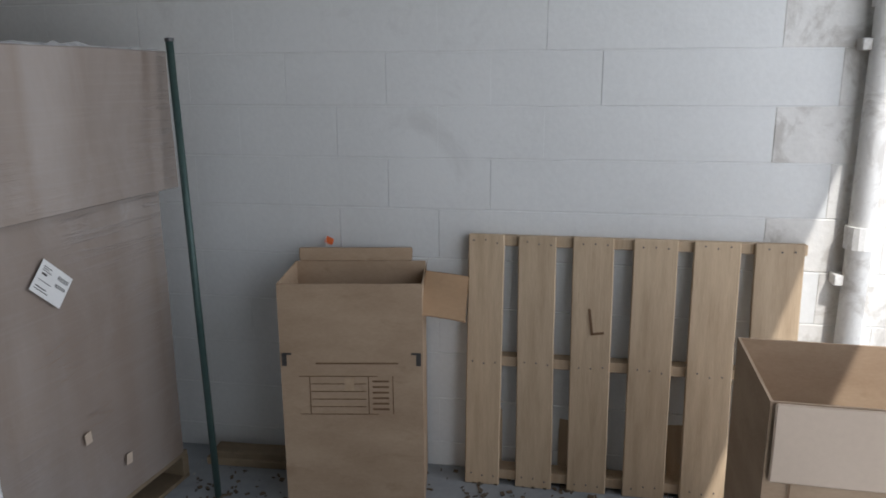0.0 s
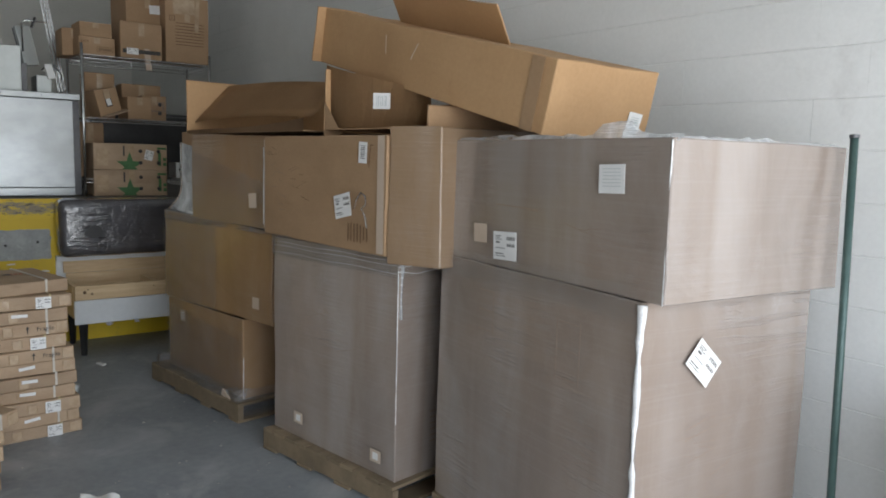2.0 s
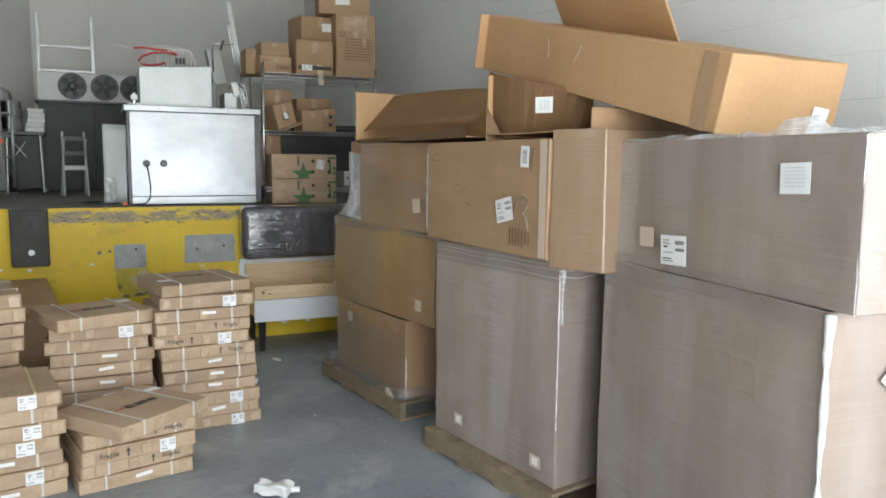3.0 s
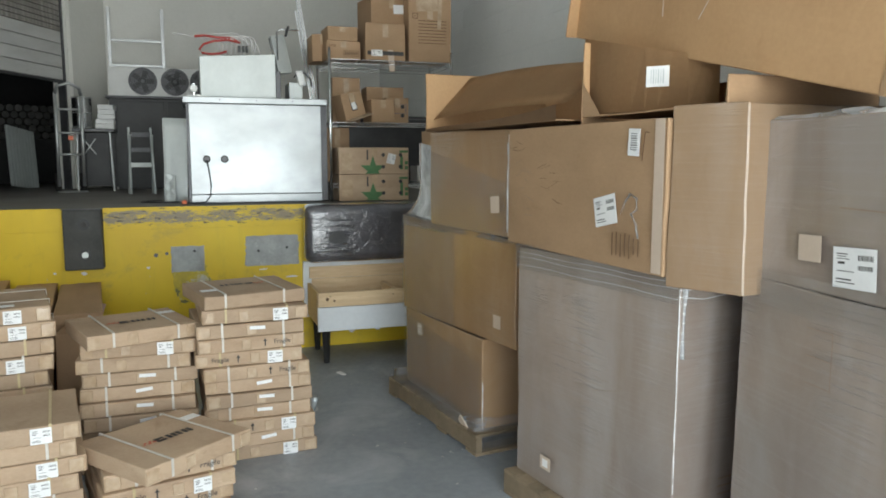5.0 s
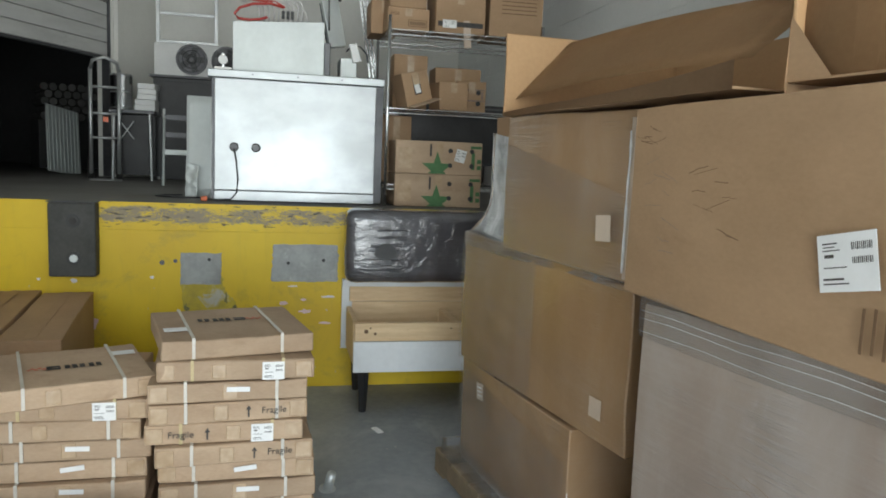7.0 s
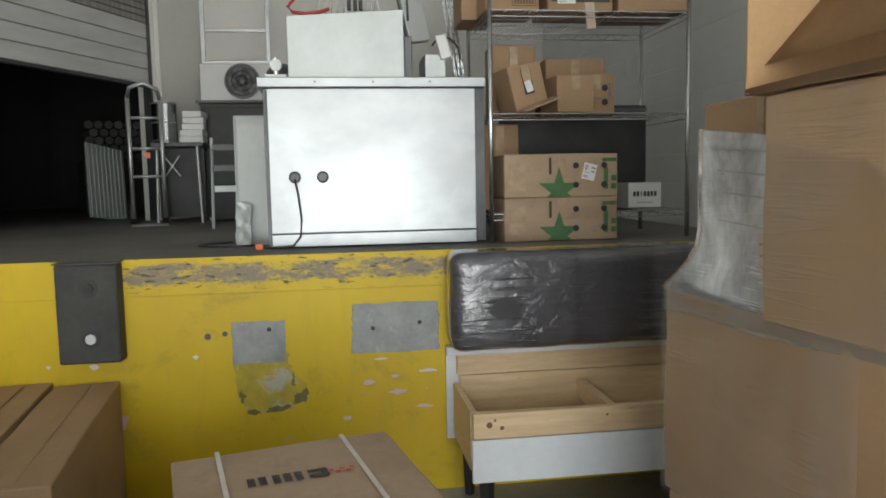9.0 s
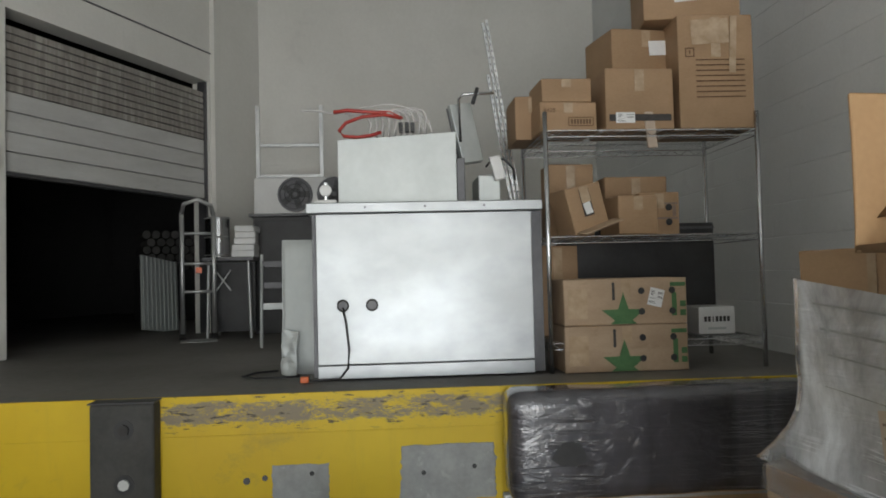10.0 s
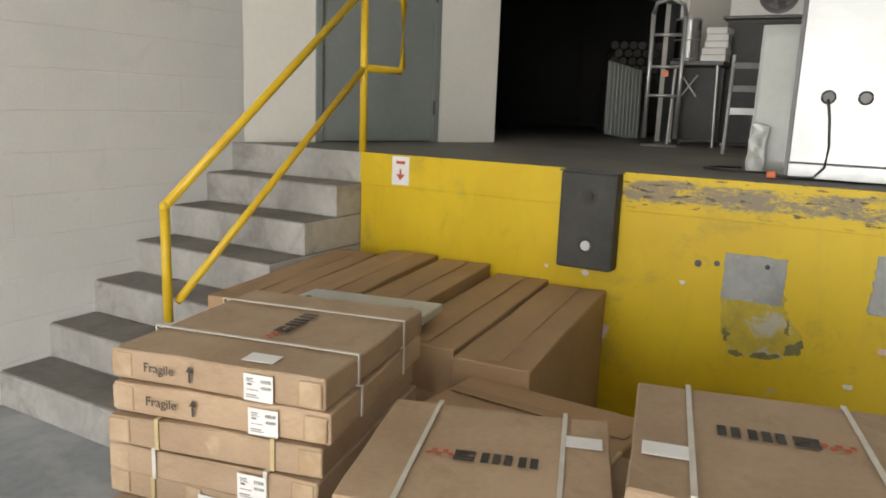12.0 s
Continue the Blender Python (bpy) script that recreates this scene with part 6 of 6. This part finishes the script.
def shelf_box(x, y, z, sx, sy, sz, yaw, mat, label, seed, tilt=0.0, roll=0.0, flapped=False):
    c = thing("cardboard_box", pose(x, y, z, roll, tilt, yaw), label, "cardboard box", "boxes on the wire shelving")
    part("body", dented(sx, sy, sz, 0.005, 3, seed), mat, c)
    plate("tape", 0.05, sz * 0.35, BANDTAPE, c, FACE_PX, (sx / 2 + 0.004, 0, sz * 0.80), 0, "clear tape")
    return c


def fruit_box(y, z, seed, lab=False):
    c = shelf_box(-7.08, y, z, 0.40, 0.64, 0.235, 0, KRAFT, "printed fruit carton with green star and round holes", seed)
    x = 0.206
    bm = bmesh.new()
    pts = []
    for k in range(10):
        a, r = math.pi / 2 + 2 * math.pi * k / 10, 0.125 if k % 2 == 0 else 0.05
        pts.append((r * math.cos(a) * 0.95, max(-0.035, r * math.sin(a))))
    bm.faces.new([bm.verts.new((0, y_, z_)) for y_, z_ in pts])
    part("star_print", bm, GREENINK, c, "dark green printed star").matrix_basis = Matrix.Translation((x, -0.015, 0.038))
    for py, pz in ((0.08, 0.17), (0.24, 0.17), (0.08, 0.065), (0.24, 0.065)):
        part("vent_hole", rod((x - 0.001, py, pz), (x + 0.001, py, pz), 0.017, 14), BLACK, c)
    bars("hand_slot", [(0, 0, 0.014, 0.09)], INK, c, FACE_PX, (x, -0.065, 0.17), label="dark hand slot")
    bars("print", [(0, 0.08, 0.08, 0.02), (-0.02, -0.02, 0.025, 0.12), (0.025, -0.02, 0.03, 0.03), (0.025, -0.065, 0.03, 0.03)], GREENINK, c, FACE_PX, (x, 0.27, 0.12), label="green printed blocks")
    plate("tape", 0.10, 0.15, BANDTAPE, c, FACE_PX, (x, -0.25, 0.11), 0, "shiny tape patch")
    if lab:
        shipping_label(c, FACE_PX, (x + 0.001, 0.155, 0.135), 0.075, 0.09, -14)


fruit_box(1.745, D + 0.0, 171)
fruit_box(1.745, D + 0.237, 173, True)
c = shelf_box(-7.12, 1.50, S3 + 0.0, 0.30, 0.30, 0.155, 0, BROWN, "low tan cardboard box with brown print", 181)
bars("print", [(0, 0.022, 0.13, 0.004), (0, -0.022, 0.13, 0.004), (-0.065, 0, 0.004, 0.044), (0.065, 0, 0.004, 0.044)] + [(-0.048 + 0.016 * k, 0, 0.010, 0.024) for k in range(7)], BROWNINK, c, FACE_PX, (0.157, 0.065, 0.05), label="brown printed panel")
lettering("8428", 0.032, BROWNINK, c, FACE_PX, (0.157, -0.10, 0.11))
c = shelf_box(-7.12, 1.49, S3 + 0.157, 0.28, 0.27, 0.125, 2, BROWN, "small tan cardboard box on a low box", 183)
shelf_box(-7.35, 1.36, S3, 0.30, 0.20, 0.24, 0, BROWN, "brown cardboard box at the shelf end", 184)
c = shelf_box(-7.10, 1.87, S3, 0.34, 0.36, 0.32, 0, BROWN, "tan cardboard box with torn hanging tape", 185)
shipping_label(c, FACE_PX, (0.177, -0.08, 0.06), 0.10, 0.055)
bars("band", [(0.0, 0, 0.33, 0.035)], INK, c, FACE_PX, (0.176, 0, 0.06), label="dark printed band")
part("torn_strip", dented(0.006, 0.055, 0.30, 0.008, 5, 186), PALEBOX, c, "torn strip hanging down").matrix_basis = pose(0.185, 0.06, -0.10, 4, -4, 0)
c = shelf_box(-7.28, 1.95, S3 + 0.322, 0.36, 0.40, 0.26, 8, BROWN, "tan cardboard box with a white label", 187)
plate("label", 0.13, 0.08, PAPER, c, FACE_PX, (0.185, 0.08, 0.16), 4, "white paper label")
c = shelf_box(-7.12, 2.29, S3, 0.40, 0.40, 0.60, -2, BROWN, "tall tan cardboard box with printed lines and tape", 188)
bars("print", [(0, 0.1 - 0.028 * k, 0.26, 0.006) for k in range(8)], BROWNINK, c, FACE_PX, (0.206, 0.02, 0.26))
plate("tape", 0.20, 0.13, BANDTAPE, c, FACE_PX, (0.207, -0.03, 0.51), 3, "glossy clear tape")
plate("tape", 0.035, 0.30, BANDTAPE, c, FACE_PX, (0.208, 0.09, 0.44), -3, "strip of glossy clear tape")
bars("print", [(0, 0.022, 0.05, 0.005), (0, -0.022, 0.05, 0.005), (0.022, 0, 0.005, 0.044), (-0.022, 0, 0.005, 0.044), (0, 0, 0.006, 0.02)], BROWNINK, c, FACE_PX, (0.206, -0.14, 0.40), label="small printed square")
c = shelf_box(-7.18, 2.22, S3 + 0.602, 0.42, 0.50, 0.30, -10, BROWN, "brown cardboard box with a white paper on top of the pile", 189)
plate("label", 0.14, 0.08, PAPER, c, FACE_PX, (0.216, -0.02, 0.13), 3, "white paper label")
c = shelf_box(-7.02, 1.58, S2 + 0.02, 0.22, 0.20, 0.24, 10, BROWN, "torn open tan cardboard box tipped sideways", 190, 0.0, 14.0)
bars("hole", [(0, 0.02, 0.055, 0.14)], INK, c, FACE_PX, (0.113, 0.0, 0.13), label="dark open side")
plate("inside", 0.04, 0.06, PAPER, c, FACE_PX, (0.116, 0.0, 0.12), 6, "white content")
part("flap", dented(0.10, 0.22, 0.006, 0.006, 3, 191), KRAFT, c, "loose flap").matrix_basis = pose(0.15, 0.02, 0.01, 6, 10, 0)
shelf_box(-7.05, 1.83, S2, 0.24, 0.22, 0.20, 6, BROWN, "small tan cardboard box", 192)
c = shelf_box(-7.22, 2.02, S2 + 0.0, 0.24, 0.22, 0.23, 0, BROWN, "tan cardboard box with holes", 193)
for z in (0.07, 0.15):
    part("vent_hole", rod((0.123, 0.05, z), (0.127, 0.05, z), 0.018, 14), BLACK, c)
bars("print", [(0, 0.05, 0.14, 0.012), (0, -0.03, 0.14, 0.012), (0.05, 0.01, 0.02, 0.06)], FAINTINK, c, FACE_PX, (0.124, 0.03, 0.12), label="faded printed bands")
shelf_box(-7.38, 1.95, S2, 0.22, 0.36, 0.34, 0, BROWN, "brown cardboard box at the back of the shelf", 194)
shelf_box(-7.38, 1.58, S2, 0.20, 0.26, 0.42, 0, BROWN, "tall brown cardboard box at the back of the shelf", 195)
c = thing("black_panel", pose(-7.40, 1.98, S1 + 0.0), "large flat black screen panel standing on the shelf", "panel")
part("screen", box(-0.03, 0.03, -0.46, 0.46, 0.0, 0.62, 0.006), BLACK, c)
part("bezel", box(0.031, 0.036, -0.46, 0.46, 0.585, 0.60), DARKSTEEL, c)
shelf_box(-7.33, 1.48, S1, 0.2, 0.22, 0.50, 0, BROWN, "brown cardboard box leaning behind the fruit cartons", 196)
c = thing("white_product_box", pose(-7.18, 2.30, S1), "white product box with dark lettering", "box")
part("body", box(-0.12, 0.12, -0.10, 0.10, 0.0, 0.145, 0.003), WHITEPLASTIC, c)
bars("lettering", [(-0.063 + 0.021 * k, 0, 0.015 if k != 2 else 0.006, 0.028) for k in range(7)], INK, c, FACE_PX, (0.121, 0, 0.08), label="dark brand lettering")
bars("print", [(0, 0, 0.10, 0.012)], GALV, c, FACE_PX, (0.121, 0, 0.03))

# ---- back of the dock ----
c = thing("evaporator_unit", pose(-10.30, -0.12, D + 1.13), "white cooling unit with three dark fans", "cooling unit")
part("housing", box(-0.42, 0.0, -0.60, 0.60, 0.0, 0.345, 0.006), WHITEPLASTIC, c)
for y in (-0.21, 0.16, 0.50):
    f = part("fan_ring", rod((0.0, y, 0.18), (0.03, y, 0.18), 0.165, 28), DARKSTEEL, c, "dark round fan opening")
    for k in range(5):
        a = 2 * math.pi * k / 5
        part("blade", add_box(bmesh.new(), 0.031, 0.034, 0.02, 0.13, -0.03, 0.03), BLACK, f).matrix_basis = Matrix.Translation((0, y, 0.18)) @ Matrix.Rotation(a, 4, "X") @ Matrix.Rotation(0.0, 4, "Y")
    for r in (0.05, 0.095, 0.14):
        part("guard_ring", tube([(0.045, y + r * math.cos(2 * math.pi * k / 24), 0.18 + r * math.sin(2 * math.pi * k / 24)) for k in range(24)], 0.003, True, 4), DARKSTEEL, f)
c = thing("ladder_frame", pose(-10.42, -0.39, D + 1.476), "aluminium ladder section standing on the cooling unit", "ladder")
for y in (-0.305, 0.305):
    part("rail", box(-0.015, 0.015, y - 0.02, y + 0.02, 0.0, 0.72, 0.003), ALU, c)
for z in (0.03, 0.33):
    part("rung", box(-0.012, 0.012, -0.285, 0.285, z - 0.016, z + 0.016, 0.003), ALU, c)
c = thing("dark_cooler", pose(-10.55, -0.10, D), "dark cabinet holding up the cooling unit", "cabinet")
part("body", box(-0.35, 0.30, -0.62, 0.65, 0.0, 1.10, 0.006), BLACK, c)
part("top_board", box(-0.36, 0.32, -0.66, 0.66, 1.102, 1.128, 0.004), DARKSTEEL, c)
for y in (-0.3, 0.34):
    part("door", box(0.302, 0.318, y - 0.30, y + 0.30, 0.03, 1.06, 0.004), BLACK, c)
c = thing("work_table", pose(-10.0, -0.86, D), "small dark table with metal legs", "table")
part("tabletop", box(-0.28, 0.22, -0.22, 0.22, 0.68, 0.715, 0.004), DARKSTEEL, c)
for x in (-0.25, 0.19):
    for y in (-0.19, 0.19):
        part("leg", rod((x, y, 0), (x, y * 0.9, 0.68), 0.014, 10), ALU, c)
part("brace", add_rod(rod((0.20, -0.12, 0.40), (0.20, 0.02, 0.60), 0.007), (0.20, 0.02, 0.42), (0.20, -0.10, 0.58), 0.007), ALU, c)
part("front_panel", box(0.02, 0.03, -0.2, 0.2, 0.05, 0.67), BLACK, c)
c = thing("metal_bucket", pose(-9.95, -0.985, D + 0.716), "shiny cylindrical metal canister on the table", "canister")
part("drum", rod((0, 0, 0), (0, 0, 0.36), 0.105, 28), CHROME, c)
for z in (0.02, 0.18, 0.35):
    part("hoop", tube([(0.107 * math.cos(a), 0.107 * math.sin(a), z) for a in (2 * math.pi * k / 28 for k in range(28))], 0.006, True), ALU, c, smooth=True)
for k in range(5):
    o = thing("binder", pose(-9.95 + 0.004 * k, -0.74 + 0.006 * k, D + 0.716 + 0.055 * k, 0, 0, random.uniform(-4, 4)), "pale paper carton in a pile on the table", "carton", "pile of pale cartons")
    part("body", dented(0.24, 0.20 - 0.008 * k, 0.053, 0.003, 2, 201 + k), PAPER, o)

c = thing("hand_truck", pose(-9.72, -1.10, D + 0.0, 0, 4, 14), "aluminium two-wheel hand truck standing upright", "hand truck")
for y in (-0.13, 0.13):
    part("rail", rod((0, y, 0.06), (0, y, 1.10), 0.019, 12), ALU, c, smooth=True)
    part("wheel", rod((-0.10, y - 0.025 * (1 if y > 0 else -1), 0.10), (-0.10, y + 0.03 * (1 if y > 0 else -1), 0.10), 0.10, 22), RUBBER, c, "black rubber wheel")
for z in (0.42, 0.66, 0.92):
    part("crossbar", rod((0, -0.12, z), (0, 0.12, z), 0.013, 10), ALU, c, smooth=True)
part("toe_plate", box(0.0, 0.18, -0.15, 0.15, 0.0, 0.012, 0.003), ALU, c)
part("handle", tube([(0, -0.13, 1.08), (0.03, -0.11, 1.17), (0.06, 0.0, 1.21), (0.03, 0.11, 1.16), (0, 0.13, 1.07)], 0.018, seg=10), ALU, c, smooth=True)
part("tag", box(0.02, 0.024, -0.02, 0.03, 0.58, 0.63), ORANGEBIT, c, "orange tag")
c = thing("step_stool", pose(-8.85, -0.30, D, 0, 0, 10), "folded grey metal chair behind the cabinet", "folding chair")
for y in (-0.12, 0.12):
    part("leg", rod((0, y, 0), (-0.10, y * 0.9, 0.70), 0.012, 10), GALV, c)
    part("rear_leg", rod((-0.2, y, 0), (0.0, y * 0.9, 0.62), 0.012, 10), GALV, c)
for z in (0.28, 0.44, 0.60):
    part("slat", box(-0.09 - z * 0.05, -0.05 - z * 0.05, -0.11, 0.11, z, z + 0.05, 0.004), GALV if z < 0.3 else DARKSTEEL, c)

# in the dark store behind the shutter
c = thing("corrugated_sheet", SLANT @ pose(4.46, 0.75, D, -8, 8, 0), "grey corrugated panel leaning in the store", "metal sheet")
part("sheet", box(-0.27, 0.27, -0.01, 0.01, 0, 0.77, 0.003), GALV, c)
for k in range(9):
    part("rib", box(-0.25 + 0.06 * k, -0.23 + 0.06 * k, -0.018, -0.011, 0.01, 0.76), GALV, c)
ROLLEND = surface("dusty_roll_ends", (0.05, 0.049, 0.046), (0.12, 0.117, 0.11), 0.85, big=9, fine=40)
c = thing("roll_stack", SLANT @ pose(6.2, 2.3, D, 0, 0, -41), "dim stack of dark rolls in the store", "rolls")
random.seed(41)
for r_ in range(5):
    for k in range(5, 13):
        x, z = -0.75 + 0.115 * k + (0.057 if r_ % 2 else 0), 0.72 + 0.10 * r_
        part("roll", rod((x, -0.3 - random.uniform(0, 0.08), z), (x, 0.4, z), 0.052, 12), ROLLEND if random.random() < 0.6 else BUMPERBLACK, c)
# crate coloured near-black as well, so it sinks into the store's shade
part("crate", box(-0.25, 0.75, -0.3, 0.4, 0.0, 0.665, 0.01), STORE_SHADE, c)

# overhead pipes at the back wall
c = thing("overhead_pipe", pose(-10.9, -0.5, 4.85, 0, 0, 0), "dark sprinkler pipe high on the back wall", "pipe")
part("pipe", rod((0, -0.1, 0), (-0.05, 3.2, 0.25), 0.025, 12), DARKSTEEL, c, smooth=True)
part("drop", rod((0, 1.95, 0.15), (0, 1.95, -0.12), 0.016, 10), DARKSTEEL, c)
part("sprinkler", rod((0, 1.95, -0.12), (0, 1.95, -0.17), 0.03, 12, 0.012), DARKSTEEL, c)
part("hanger", rod((0, 0.4, 0.03), (0, 0.4, 0.55), 0.006, 6), DARKSTEEL, c)


# ---- wall blocks: shallow painted joints ----
def block_mesh(w, h, upright, out=0.0034):
    """Front of one block: base rim on the wall, face proud by out, looking to -y; the upright joint is often filled with paint."""
    bm = bmesh.new()
    g, e = 0.004, (0.004 if upright else 0.0002)
    a = [bm.verts.new(q) for q in ((0.0, 0, 0.001), (w, 0, 0.001), (w, 0, h - 0.001), (0.0, 0, h - 0.001))]
    b = [bm.verts.new(q) for q in ((e, -out, g), (w - 0.0002, -out, g), (w - 0.0002, -out, h - g), (e, -out, h - g))]
    bm.faces.new(b)
    for k in range(4):
        bm.faces.new((a[k], a[(k + 1) % 4], b[(k + 1) % 4], b[k]))
    return bm


def block_wall(wall, x0, x1, m, near0, near1, nearz, mat, stained=None, zmax=TOP, shift=0.0, lift=0.0):
    """Running bond of 0.4 x 0.2 m blocks between x0 and x1 of the wall, pieces of their own inside the near stretch."""
    BW, BH = 0.406, 0.2
    kinds = []
    for upright in (False, True):
        me = bpy.data.meshes.new("block")
        b = block_mesh(BW, BH, upright)
        bmesh.ops.recalc_face_normals(b, faces=b.faces)
        b.to_mesh(me)
        b.free()
        me.materials.append(mat)
        alt = me.copy()
        alt.materials.clear()
        alt.materials.append(stained or mat)
        kinds.append((me, alt))
    rnd = random.Random(7)
    verts, faces = [], []
    row = -1
    while lift + row * BH < zmax:
        x = x0 - shift - (BW / 2 if row % 2 else 0)
        while x < x1:
            a, c_ = max(x, x0), min(x + BW, x1)
            z = max(0.0, lift + row * BH)
            z1 = lift + (row + 1) * BH
            upright = rnd.random() < 0.22
            rough_end = stained and a > 1.1
            whole = c_ - a > BW - 0.001 and z1 - z > BH - 0.001
            if (whole or (rough_end and c_ - a > 0.03 and z1 - z > BH - 0.001)) and near0 <= a and c_ <= near1 and z < nearz:
                o = new("block", kinds[1 if upright or rough_end else 0][1 if rough_end else 0])
                o.parent = wall
                o.matrix_basis = m @ pose(a, 0, z) @ Matrix.Diagonal(((c_ - a) / BW, 1, 1, 1))
            elif c_ - a > 0.03 and z1 - z > 0.02:
                q = len(verts)
                g, out, e = 0.004, 0.0034, 0.004 if upright else 0.0002
                for px, py, pz in ((a, 0, z), (c_, 0, z), (c_, 0, z1), (a, 0, z1), (a + e, -out, z + g), (c_ - 0.0002, -out, z + g), (c_ - 0.0002, -out, z1 - g), (a + e, -out, z1 - g)):
                    verts.append((px, py, pz))
                faces += [(q + 4, q + 5, q + 6, q + 7)] + [(q + k, q + (k + 1) % 4, q + 4 + (k + 1) % 4, q + 4 + k) for k in range(4)]
            x += BW
        row += 1
    me = bpy.data.meshes.new("far_blocks")
    me.from_pydata(verts, [], faces)
    me.materials.append(mat)
    far = new("far_blocks", me)
    far.parent = wall
    far.matrix_basis = m
    tagged(far, "painted concrete blocks of the wall", "", "", "stuff")


block_wall(wall_north, WEST, EAST, Matrix.Translation((0, NORTH, 0)), -4.4, 2.2, 3.0, BLOCK, BLOCK_STAINED, shift=0.094, lift=0.112)
block_wall(wall_south, -EAST, 6.66, Matrix.Translation((0, SOUTH, 0)) @ Matrix.Rotation(math.pi, 4, "Z"), 3.0, 6.66, 2.9, BLOCK)
